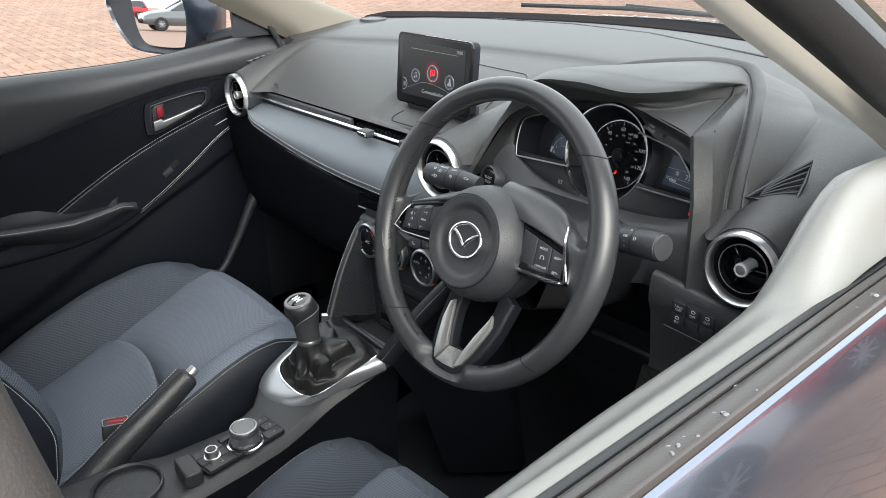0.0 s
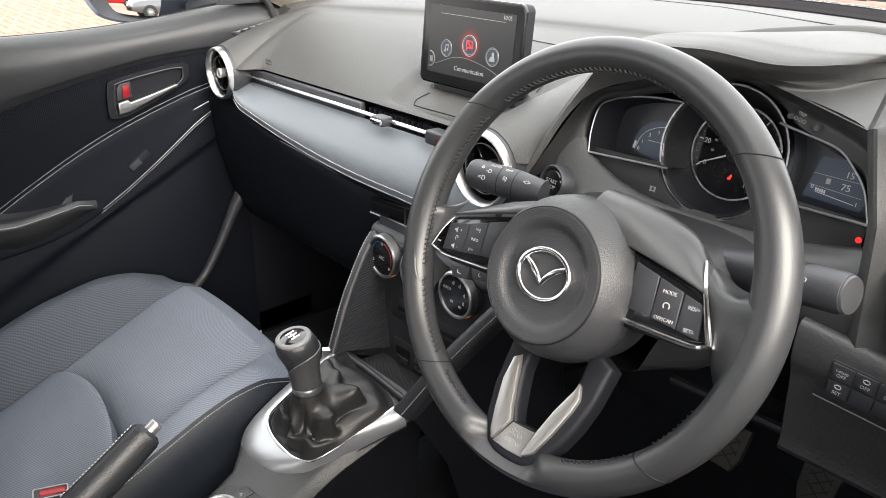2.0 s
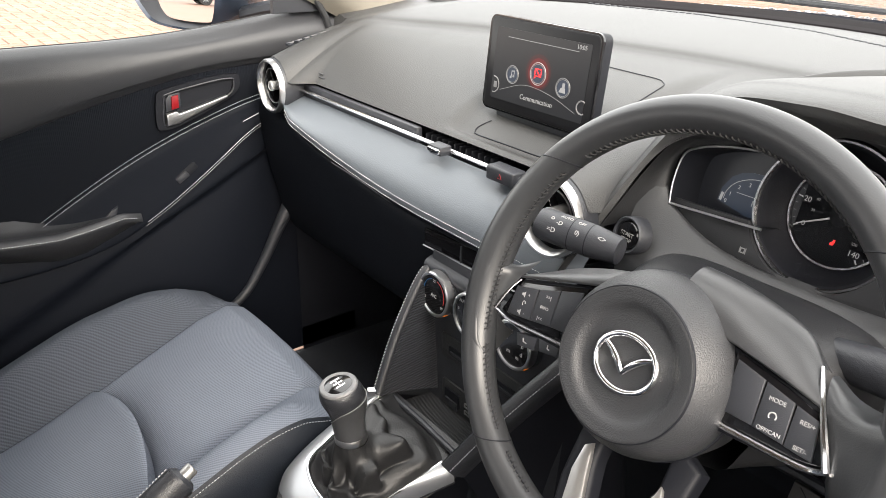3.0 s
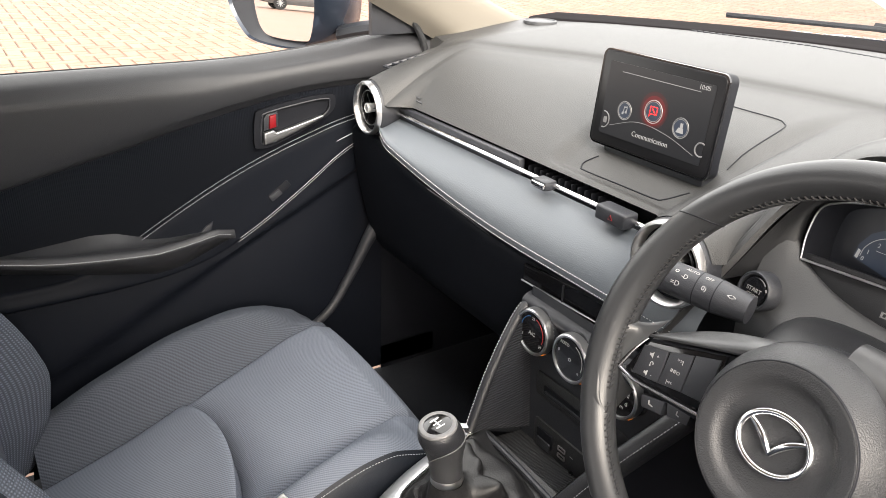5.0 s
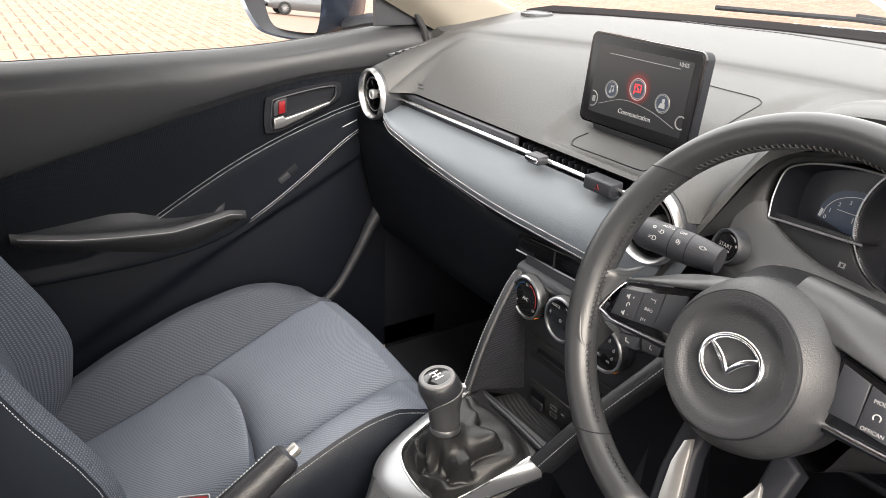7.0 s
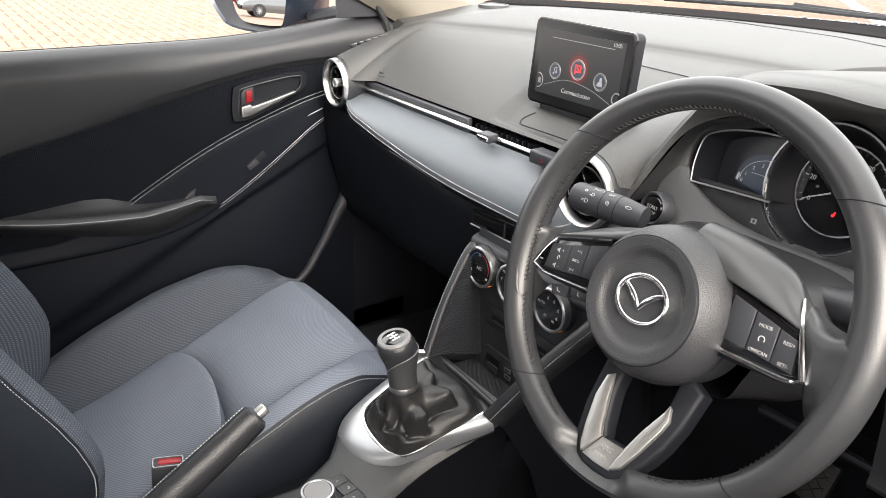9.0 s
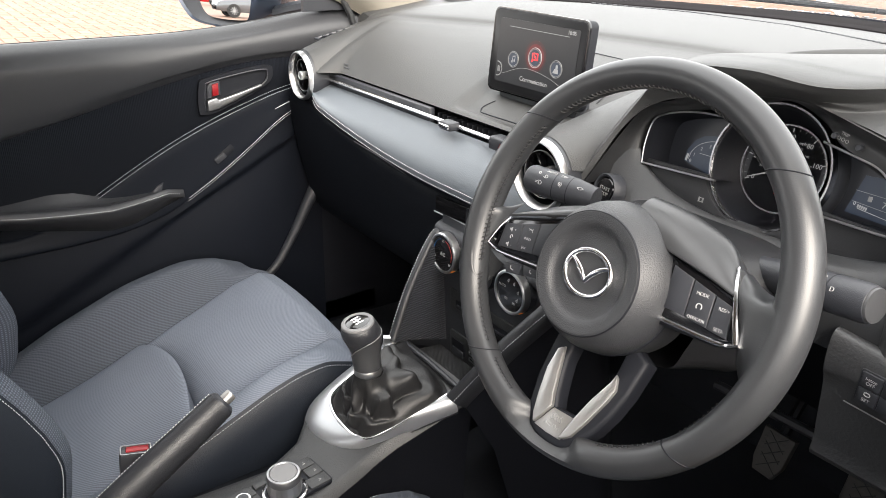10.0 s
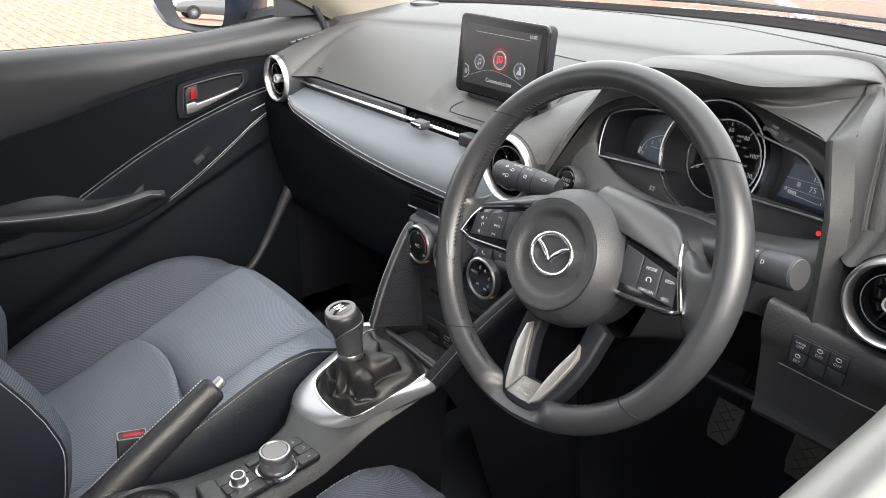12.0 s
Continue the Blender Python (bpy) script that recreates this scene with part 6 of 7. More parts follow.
    cols = [-0.145 + 0.29 * k / 16 for k in range(17)]
    part("backrest_insert", sheet([[(cx + x, forward(x, z), z) for z in zs] for x in cols]), CLOTHBACK, st, "dotted cloth backrest insert")
    for side in (-1, 1):
        cols = [side * (0.145 + 0.100 * k / 12) for k in range(13)]
        part("backrest_bolster", sheet([[(cx + x, forward(x, z), z) for z in zs] for x in cols]), CLOTHBACK, st, "dark cloth backrest bolster")
        edge = [(forward(side * 0.245, z), z) for z in zs]
        rows = [[(cx + side * 0.245, y, z) for y, z in edge], [(cx + side * 0.258, y - 0.02, z) for y, z in edge], [(cx + side * 0.262, y - 0.06, z) for y, z in edge], [(cx + side * 0.250, back(z) - 0.12, z) for y, z in edge], [(cx, back(z) - 0.13, z) for y, z in edge]]
        sd = part("backrest_side", sheet(rows), VINYL, st, "smooth black backrest side")
        if side == inner:
            part("stitching", stitches([(cx + side * 0.2475, y - 0.004, z) for y, z in edge[3:]], 0.0046, 0.0006, normal=(side * 0.7, 0.7, 0.1)), STITCH, sd, kind="stuff")
    part("cushion_base", rbox(0.46, 0.46, 0.12, Matrix.Translation((cx, -0.18, 0.36)), 0.02, 2), DARK, st)
    return st


seat("passenger_seat", -0.365, "blue-grey ribbed cloth passenger seat with dark bolsters", 1)
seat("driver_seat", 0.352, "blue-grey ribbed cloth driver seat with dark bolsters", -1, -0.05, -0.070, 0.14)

# ---- pedals ----
for x, y, z, w, label in ((0.338, 0.500, 0.500, 0.052, "worn rubber clutch pedal pad"), (0.452, 0.560, 0.468, 0.056, "worn rubber brake pedal pad")):
    p = thing("pedal", (x, y, z), label, "pedal", "foot pedals")
    m = axes((x, y, z), (1, 0, 0), (0, 0.35, 0.94))
    part("pad", slab([(-w / 2, 0.036), (w / 2, 0.034), (w / 2 - 0.004, -0.016), (w / 2 - 0.014, -0.038), (-w / 2 + 0.006, -0.036), (-w / 2, -0.016)], 0.012, m, 0.004), mat("pedal_rubber", (0.09, 0.085, 0.08), 0.6, grain=0.8, scale=200), p)
    for k in range(3):
        for turned in (-38, 38):
            part("tread", rbox(w * 0.75, 0.0016, 0.0012, shift(m, 0, 0.020 - 0.018 * k, 0.012) @ pose(0, 0, 0, 0, 0, turned), 0.0004, 1), RUBBER, p)
    part("arm", tube([m @ Vector((0, 0.02, 0)), (x, y + 0.10, z + 0.16), (x, y + 0.12, z + 0.3)], 0.008, 8), DARK, p)
# ---- passenger door ----
pd = thing("passenger_door", (-0.73, -0.1, 0.3), "black passenger door card with cloth insert and stitched armrest", "car door")


def sill(y):
    return 1.021 + float(np.interp(y, (-0.7, -0.02, 0.11, 0.30, 0.42), (0.0, 0.0, 0.008, 0.032, 0.030)))


def l1(y):
    return float(np.interp(y, (-0.70, -0.42, -0.315, -0.21, -0.13, -0.077, -0.022, 0.034, 0.093, 0.153, 0.216, 0.42), (0.765, 0.843, 0.868, 0.890, 0.911, 0.924, 0.936, 0.948, 0.958, 0.963, 0.963, 0.968)))


def l2(y):
    return float(np.interp(y, (-0.70, -0.30, -0.25, -0.206, -0.14, -0.085, -0.03, 0.03, 0.088, 0.15, 0.208, 0.42), (0.68, 0.682, 0.705, 0.731, 0.768, 0.797, 0.824, 0.848, 0.869, 0.888, 0.906, 0.925)))


def l3(y):
    return float(np.interp(y, (-0.70, -0.43, -0.22, -0.10, -0.028, 0.024, 0.078, 0.148, 0.215, 0.42), (0.65, 0.65, 0.652, 0.668, 0.700, 0.733, 0.766, 0.818, 0.866, 0.90)))


ys = [-0.68 + 0.0275 * k for k in range(41)]


def sm(f, y):
    return sum(f(y + o) for o in (-0.05, -0.025, 0, 0.025, 0.05)) / 5


def upper_row(y):
    top, low = sm(sill, y), sm(l1, y)
    return curve([(-0.742, y, top - 0.004), (-0.732, y, top + 0.001), (-0.717, y, top - 0.004), (-0.703, y, top - 0.014), (-0.6935, y, top - 0.29 * min(0.1, top - low)), (-0.688, y, top - 0.48 * min(0.1, top - low)), (-0.690, y, (top - 0.48 * min(0.1, top - low)) * 0.4 + low * 0.6), (-0.695, y, low + 0.013), (-0.702, y, low + 0.002), (-0.708, y, low)], 4)


part("upper_trim", sheet([upper_row(y) for y in ys]), DOORSKIN, pd, "smooth black upper door trim")
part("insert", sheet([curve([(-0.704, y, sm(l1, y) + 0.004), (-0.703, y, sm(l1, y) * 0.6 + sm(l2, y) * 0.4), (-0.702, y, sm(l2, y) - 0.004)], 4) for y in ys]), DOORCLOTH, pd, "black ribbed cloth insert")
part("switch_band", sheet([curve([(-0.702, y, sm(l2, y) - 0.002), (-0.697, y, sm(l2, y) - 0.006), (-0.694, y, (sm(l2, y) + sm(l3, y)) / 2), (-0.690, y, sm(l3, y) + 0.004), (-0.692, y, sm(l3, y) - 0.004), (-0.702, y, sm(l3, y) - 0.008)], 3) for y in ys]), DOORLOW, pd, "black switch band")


def lower_x(y, k):
    swell = float(np.interp(y, (-0.7, -0.1, 0.10, 0.20, 0.30, 0.42), (0.012, 0.015, 0.020, 0.010, -0.020, -0.04)))
    return -0.706 + swell * math.sin(math.pi * min(1, k * 1.1))


def lower_row(y):
    row = []
    for q in range(71):
        z = (sm(l3, y) - 0.006) * (1 - q / 70) + 0.31 * q / 70
        k = min(1, max(0, (z - 0.523 - 0.485 * (y + 0.338)) / 0.016 + 0.5))
        row.append((lower_x(y, q / 70) + 0.013 * (3 * k * k - 2 * k ** 3) - 0.009, y, z))
    return row


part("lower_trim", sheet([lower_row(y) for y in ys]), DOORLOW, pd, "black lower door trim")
for off in (0.0, -0.0066):
    seam = [(-0.6995 + (0.0035 if off else 0), y, sm(l2, y) + off + 0.004) for y in [-0.20 + 0.43 * k / 40 for k in range(41)]]
    part("stitching", stitches(seam, 0.0046, 0.0005, normal=(1, 0, 0)), STITCH, pd, kind="stuff")
part("trim_line", tube([(-0.6885, y, sm(l3, y) + 0.001) for y in [-0.030 + 0.26 * k / 30 for k in range(31)]], 0.0004, 6), HANDLE, pd, "thin bright trim line")
part("trim_line", tube([(-0.6890, y, sm(l3, y) - 0.0045) for y in [-0.034 + 0.262 * k / 30 for k in range(31)]], 0.00022, 6), HANDLE, pd, "thin dull trim line")
part("trim_line", tube([(-0.6935, 0.172, 0.861), (-0.6930, 0.198, 0.8705), (-0.6935, 0.224, 0.879)], lambda k: 0.0004 + 0.0014 * k, 6), HANDLE, pd, "bright sliver of trim")
# armrest: a dished top, a rolled stitched edge and pointed ends
rows = []
for k in range(37):
    t = k / 36
    y = -0.440 + 0.398 * t
    zi = float(np.interp(y, (-0.44, -0.347, -0.28, -0.241, -0.203, -0.15, -0.09, -0.042), (0.741, 0.750, 0.757, 0.753, 0.738, 0.729, 0.727, 0.721)))
    ze = float(np.interp(y, (-0.44, -0.39, -0.338, -0.264, -0.185, -0.132, -0.077, -0.042), (0.745, 0.738, 0.731, 0.724, 0.717, 0.721, 0.726, 0.716)))
    zl = float(np.interp(y, (-0.44, -0.417, -0.312, -0.186, -0.143, -0.05, -0.042), (0.730, 0.716, 0.693, 0.665, 0.668, 0.700, 0.710)))
    w = 0.012 + 0.036 * math.sin(math.pi * (0.03 + 0.94 * t)) ** 0.55
    rows.append(curve([(-0.707, y, zi), (-0.698 + w * 0.35, y, ze * 0.75 + zi * 0.25 + 0.002), (-0.700 + w * 0.78, y, ze + 0.0085), (-0.700 + w, y, ze + 0.001), (-0.700 + w * 0.98, y, ze - 0.007), (-0.702 + w * 0.80, y, ze * 0.5 + zl * 0.5), (-0.704 + w * 0.3, y, zl), (-0.710, y, zl - 0.008)], 3))
arm = part("armrest", sheet(rows), DOORSKIN, pd, "padded stitched armrest")
part("stitching", stitches([r[9] + Vector((0.0007, 0, 0.0)) for r in rows[1:-1]], 0.0046, 0.0006, normal=(1, 0, 0.3)), STITCH, arm, kind="stuff")
part("grab_edge", slab([(-0.116, 0.712), (-0.084, 0.722), (-0.080, 0.733), (-0.0765, 0.7435), (-0.090, 0.737)], 0.010, axes((-0.700, 0, 0), (0, 1, 0), (0, 0, 1)), 0.002), HARD, arm, "lighter corner of the grab recess")
# pull handle in a rounded recess
AM = axes((-0.698, 0.093, 0.911), (0, 0.978, 0.208), (0, -0.208, 0.978))


def rounded(pts):
    return [(p.x, p.y) for p in curve([(x, y, 0) for x, y in pts], 5, True)]


rim_line = rounded([(-0.0870, -0.0170), (-0.0730, 0.0290), (-0.0560, 0.0395), (0.0290, 0.0345), (0.0740, 0.0270), (0.0845, 0.0160), (0.0640, -0.0105), (-0.0390, -0.0305), (-0.0790, -0.0290)])
rim_inner = rounded([(-0.0745, -0.0150), (-0.0620, 0.0230), (-0.0500, 0.0310), (0.0290, 0.0270), (0.0660, 0.0210), (0.0720, 0.0140), (0.0540, -0.0080), (-0.0390, -0.0240), (-0.0680, -0.0240)])
part("handle_recess", frame_ring(rim_line, rim_inner, 0.007, shift(AM, 0, 0, -0.003)), DARK, pd, "black handle recess")
part("recess_lip", tube([AM @ Vector((x * 0.99, y * 0.99, 0.0045)) for x, y in rim_inner], 0.0014, 6, True), HARD, pd, "rounded recess lip")
part("recess_back", slab([(-0.076, -0.025), (0.056, -0.010), (0.072, 0.012), (0.070, 0.022), (-0.060, 0.030), (-0.072, 0.006)], 0.002, shift(AM, 0, 0, -0.002)), DARK, pd)
handle = part("door_handle", slab([(-0.0720, -0.0225), (-0.0500, -0.0245), (0.0000, -0.0170), (0.0490, -0.0098), (0.0515, -0.0070), (0.0490, -0.0052), (0.0000, -0.0070), (-0.0440, -0.0085), (-0.0480, -0.0020), (-0.0670, -0.0020)], 0.009, shift(AM, 0, 0, 0.003), 0.0028, 3), HANDLE, pd, "satin silver door handle")
part("lock_base", slab([(-0.0640, 0.0000), (-0.0360, 0.0000), (-0.0300, 0.0270), (-0.0500, 0.0280), (-0.0580, 0.0220)], 0.004, AM, 0.001), HARD, pd)
part("lock_tab", slab([(-0.0540, 0.0020), (-0.0410, 0.0014), (-0.0352, 0.0236), (-0.0476, 0.0242)], 0.005, shift(AM, 0, 0, 0.003), 0.0012), REDPLASTIC, pd, "red lock tab")
WMx = axes((-0.6925, 0.056, 0.783), (0, 0.82, 0.57), (0, -0.57, 0.82))
sw = part("window_switch", slab(rrect(0.047, 0.0150, 0.003), 0.0024, shift(WMx, -0.0042, 0.0005, -0.001), 0.0006), DARK, pd, "window switch in a dark recess")
part("rocker", slab(rrect(0.0240, 0.0120, 0.002), 0.0048, shift(WMx, -0.0150, 0.0005, 0.001) @ pose(0, 0, 0, 0, -6, 0), 0.0016), HARD, sw, "black window rocker")
part("mirror_sail", slab([(0.252, 1.052), (0.420, 1.052), (0.365, 1.10), (0.262, 1.185), (0.252, 1.185)], 0.012, axes((-0.712, 0, 0), (0, 1, 0), (0, 0, 1)), 0.003), HARD, pd, "black triangular mirror sail")
part("belt_seal", sheet([[(-0.756, y, sm(sill, y) - 0.03), (-0.754, y, sm(sill, y) - 0.004), (-0.746, y, sm(sill, y) + 0.0005), (-0.741, y, sm(sill, y) - 0.006)] for y in ys]), RUBBER, pd)
rows = [[(-0.765, y, sm(sill, y) - 0.012) for y in ys], [(-0.79, y, sm(sill, y) - 0.03) for y in ys], [(-0.835, y, 0.80) for y in ys], [(-0.83, y, 0.55) for y in ys], [(-0.79, y, 0.33) for y in ys]]
part("outer_skin", sheet(rows), PAINT, pd, "dark blue metallic outer skin")
win = part("window_pane", sheet([[(-0.748, y, sm(sill, y) - 0.01), (-0.70, y, 1.20), (-0.645, y, 1.36)] for y in (-0.62, -0.3, 0.0, 0.25)]), GLASS, pd, "clear raised window glass")
win.visible_shadow = False
bm = tube(curve([(-0.684, 0.270, 1.160), (-0.688, 0.302, 1.122), (-0.688, 0.333, 1.080), (-0.688, 0.350, 1.053), (-0.688, 0.358, 1.036), (-0.688, 0.363, 1.010), (-0.688, 0.350, 0.96), (-0.690, 0.33, 0.85)], 6), 0.0065, 8)
part("door_seal", bm, RUBBER, None, "black rubber door seal beside the dash", kind="structure", category="seal")

pocket = curve([(-0.690, 0.315, 0.80), (-0.692, 0.275, 0.705), (-0.692, 0.232, 0.635), (-0.692, 0.185, 0.555), (-0.690, 0.130, 0.490), (-0.690, 0.02, 0.440), (-0.690, -0.2, 0.42)], 6)
part("pocket_edge", tube(pocket, lambda k: 0.009 + 0.020 * (1 - k) ** 4, 10, flat=1.0), HARD, pd, "rounded edge of the door pocket")

# ---- driver door ----
dd = thing("driver_door", (0.75, -0.1, 0.3), "wet dark blue driver door with open window and black rubber seals", "car door")
ys2 = [-0.68 + 0.025 * k for k in range(49)]


def trim_z(y):
    return float(np.interp(y, (-0.7, -0.28, -0.17, -0.03, 0.04, 0.07, 0.10, 0.13, 0.16, 0.20, 0.3, 0.5), (0.945, 0.956, 0.964, 0.968, 0.974, 0.982, 1.002, 1.030, 1.056, 1.070, 1.066, 1.05)))


# the trim's lighter colour stands in for sky glare on black plastic
part("upper_trim", sheet([curve([(0.735, y, 0.33), (0.705, y, 0.55), (0.690, y, 0.75), (0.684, y, 0.88), (0.690, y, trim_z(y) - 0.022), (0.702, y, trim_z(y)), (0.718, y, trim_z(y) + 0.008), (0.736, y, 0.988 + max(0, trim_z(y) - 0.98) * 0.75), (0.752, y, 0.984 + max(0, trim_z(y) - 0.98) * 0.12)], 4) for y in ys2]), DOORTOP, dd, "black door top trim with sky glare in its colour")
for x0, x1, z0, z1, wet in ((0.745, 0.756, 0.983, 0.990, 0), (0.7575, 0.771, 0.986, 0.998, 0), (0.7725, 0.796, 0.996, 1.006, 1)):
    bm = sheet([curve([(x0, y, z0 - 0.03), (x0, y, z0 - 0.002), (x0 + 0.2 * (x1 - x0), y, z0 + 0.7 * (z1 - z0)), (x0 + 0.8 * (x1 - x0), y, z1), (x1, y, z1 - 0.004), (x1, y, z1 - 0.03)], 3) for y in (-0.68, -0.2, 0.2, 0.52)])
    sl = part("belt_seal", bm, SEAL if wet or x0 > 0.75 else RUBBER, dd, "black rubber belt seal")
rng = random.Random(4)
for k in range(34):
    y = rng.uniform(-0.33, 0.2)
    x = rng.uniform(0.775, 0.792)
    r = rng.choice((0.0012, 0.0016, 0.0022, 0.0032))
    part("raindrop", lathe([(r, 0), (r * 0.85, r * 0.45), (r * 0.45, r * 0.68), (0, r * 0.75)], Matrix.Translation((x, y, 0.996 + 0.010 * min(1, (x - 0.7725) / 0.015))) @ pose(0, 0, 0, 0, 0, rng.uniform(0, 180)), 10, squash=rng.uniform(0.8, 1.5)), WATER, dd)
part("outer_skin", sheet([curve([(0.797, y, 1.000), (0.803, y, 0.992), (0.822, y, 0.94), (0.842, y, 0.84), (0.846, y, 0.72), (0.835, y, 0.55), (0.80, y, 0.33)], 5) for y in [-0.68 + 0.1 * k for k in range(14)]]), PAINT, dd, "wet dark blue metallic outer skin")
for k in range(46):
    y = rng.uniform(-0.36, 0.12)
    t = rng.uniform(0.02, 0.9)
    x, z = 0.803 + 0.030 * t, 0.992 - 0.115 * t ** 0.9
    r = rng.choice((0.0010, 0.0014, 0.0018))
    part("raindrop", lathe([(r, -0.0006), (r * 0.85, r * 0.4), (0, r * 0.6)], axes((x, y, z), (0, 1, 0), (-0.25, 0, 0.97)), 8), WATER, dd)
part("mirror_sail", slab([(0.250, 1.060), (0.52, 1.040), (0.50, 1.06), (0.40, 1.14), (0.330, 1.20), (0.300, 1.20), (0.285, 1.06)], 0.012, axes((0.716, 0, 0), (0, 1, 0), (0, 0, 1)), 0.003), HARD, dd, "black triangular mirror sail")
part("frame_rear", tube([(0.757, -0.533, 0.95), (0.732, -0.553, 1.10), (0.693, -0.578, 1.26), (0.655, -0.60, 1.38)], 0.027, 12, flat=0.8), SEAL, dd, "dark grey rear window frame")

# ---- door mirror ----
dm = thing("door_mirror", (-0.90, 0.22, 1.0), "dark grey door mirror with a silvered glass", "door mirror")
n0 = Vector((0.43, -0.90, 0.02)).normalized()
MM = axes((-0.945, 0.150, 1.082), Vector((0, 0, 1)).cross(n0), (0, 0, 1))
outline = [(-0.128, 0.036), (-0.124, 0.018), (-0.110, -0.020), (-0.082, -0.057), (-0.056, -0.074), (-0.004, -0.081), (0.056, -0.081), (0.092, -0.071), (0.110, -0.050), (0.121, 0.000), (0.119, 0.045), (0.104, 0.078), (0.030, 0.092), (-0.070, 0.088), (-0.116, 0.068)]
pane = [(-0.058, 0.058), (-0.056, 0.018), (-0.049, -0.020), (-0.034, -0.050), (-0.006, -0.063), (0.072, -0.064), (0.102, -0.053), (0.112, 0.000), (0.107, 0.048), (0.088, 0.070), (0.020, 0.078), (-0.038, 0.074)]
o2 = [tuple(p[:2]) for p in curve([(x, y, 0) for x, y in outline], 4, True)]
g2 = [tuple(p[:2]) for p in curve([(x, y, 0) for x, y in pane], 5, True)]
rows = [[MM @ Vector((x * k + 0.02 * min(1, -z * 9), y * k, z)) for x, y in o2] for k, z in ((0.955, -0.003), (0.985, 0.004), (1.0, 0.0), (1.0, -0.04), (0.97, -0.09), (0.86, -0.14), (0.6, -0.17), (0.25, -0.18))]
part("shell", sheet(rows, False, True, False), GREY, dm, "dark grey mirror shell")
part("mirror_glass", slab(g2, 0.003, shift(MM, 0, 0, -0.012) @ pose(0, 0, 0, -3.7, 0, 0)), MIRROR, dm, "silvered mirror glass")
part("inner_frame", sheet([[MM @ Vector((x * 0.955, y * 0.955, -0.003)) for x, y in o2], [MM @ Vector((gx * 1.0, gy * 1.0, -0.014)) for gx, gy in g2]], False, True), HARD, dm)
part("foot", tube(curve([(-0.86, 0.27, 1.03), (-0.81, 0.30, 1.045), (-0.735, 0.33, 1.06)], 5), 0.028, 10, flat=0.7), HARD, dm)

# ---- demister grilles, speaker, defroster slot ----
sp = thing("tweeter_grille", (-0.64, 0.606, 1.07), "small round black tweeter grille in the dash top", "speaker grille")
part("rim", lathe([(0.034, -0.004), (0.034, 0.0015), (0.031, 0.0025), (0.030, 0.0)], Matrix.Translation(on_pad(-0.640, 0.606, 0.003)), 36, caps=False), SOFT, sp)
part("mesh", lathe([(0.031, 0.0), (0.02, 0.0015), (0.0, 0.002)], Matrix.Translation(on_pad(-0.640, 0.606, 0.003)), 32), HARD, sp)
ds = thing("defroster_slot", (0, 0.78, 1.075), "long black slatted defroster vent below the windscreen", "air vent")
for i in range(72):
    x = -0.43 + 0.86 * i / 71
    y = 0.885 - 0.33 * max(0.0, x) - 0.30 * max(0.0, -x - 0.22)
    part("slot", rbox(0.0098, 0.010, 0.003, Matrix.Translation((x, y, 1.0715)) @ pose(0, 0, 0, 0, 0, -18 if x > 0 else (17 if x < -0.22 else 0)), 0.001, 1), DARK, ds)
for s in (-1, 1):
    dg = thing("demister_grille", (s * 0.61, 0.31, 1.02), "small black slatted side demister vent", "air vent", "side demisters")
    a, b, c = (Vector((0.622, 0.322, 1.036)), Vector((0.576, 0.268, 0.992)), Vector((0.630, 0.276, 0.998))) if s > 0 else (Vector((-0.640, 0.246, 1.000)), Vector((-0.620, 0.343, 1.024)), Vector((-0.606, 0.258, 1.000)))
    up = (a - b).cross(c - b).normalized() * (1 if s > 0 else -1)
    up = up if up.z > 0 else -up
    lift = up * 0.007
    def spot(u, v):
        """u from the inner tip to the far corner, v across to the third corner."""
        return b.lerp(a, u).lerp(b.lerp(c, u), v)
    part("back", sheet([[spot(u, v) + lift * 0.6 for v in (0, 0.5, 1)] for u in (0.02, 0.5, 1.0)]), DARK, dg)
    part("rim", tube([spot(0.0, 0) + lift, spot(0.5, -0.06) + lift, spot(1.0, 0) + lift, spot(1.03, 0.5) + lift, spot(1.0, 1) + lift, spot(0.5, 1.05) + lift], 0.0024, 6, True), HARD, dg)
    for k in range(5 if s < 0 else 0):
        u = 0.34 + 0.15 * k
        part("slat", sheet([[spot(u + w, v) + lift * h for v in (0.04, 0.5, 0.96)] for w, h in ((-0.05, 0.75), (0.02, 1.3), (0.06, 1.35), (0.065, 0.7))]), HARD, dg)
    for k in range(6 if s > 0 else 0):
        v = (k + 0.6) / 6.2
        part("slat", tube([spot(0.25 + 0.1 * abs(v - 0.5), v) + lift * 1.1, spot(0.65, v) + lift * 1.3, spot(0.99, v) + lift * 1.1], 0.0017, 6, flat=0.6), HARD, dg)

# ---- bonnet, cowl and wipers ----
bonnet = thing("bonnet", (0, 1.4, 0.9), "wet dark blue metallic bonnet", "car bonnet")
rows = [[(x, 1.12 - 0.5 * x * x, 1.05 - 0.06 * x * x)] + [(x, 1.12 + 0.72 * t - 0.5 * x * x * (1 - t * 0.3), 1.074 - 0.05 * t - 0.20 * t * t - 0.06 * x * x) for t in [q / 8 for q in range(9)]] for x in [-0.68 + 0.085 * i for i in range(17)]]
part("panel", sheet(rows), PAINT, bonnet)
rows = [[(x, screen_base(x) + 0.03, 1.060), (x, screen_base(x) + 0.09, 1.058), (x, screen_base(x) + 0.18, 1.050)] for x in [-0.70 + 0.07 * i for i in range(21)]]
part("cowl", sheet(rows), RUBBER, None, "black plastic cowl below the windscreen", kind="structure", category="cowl")
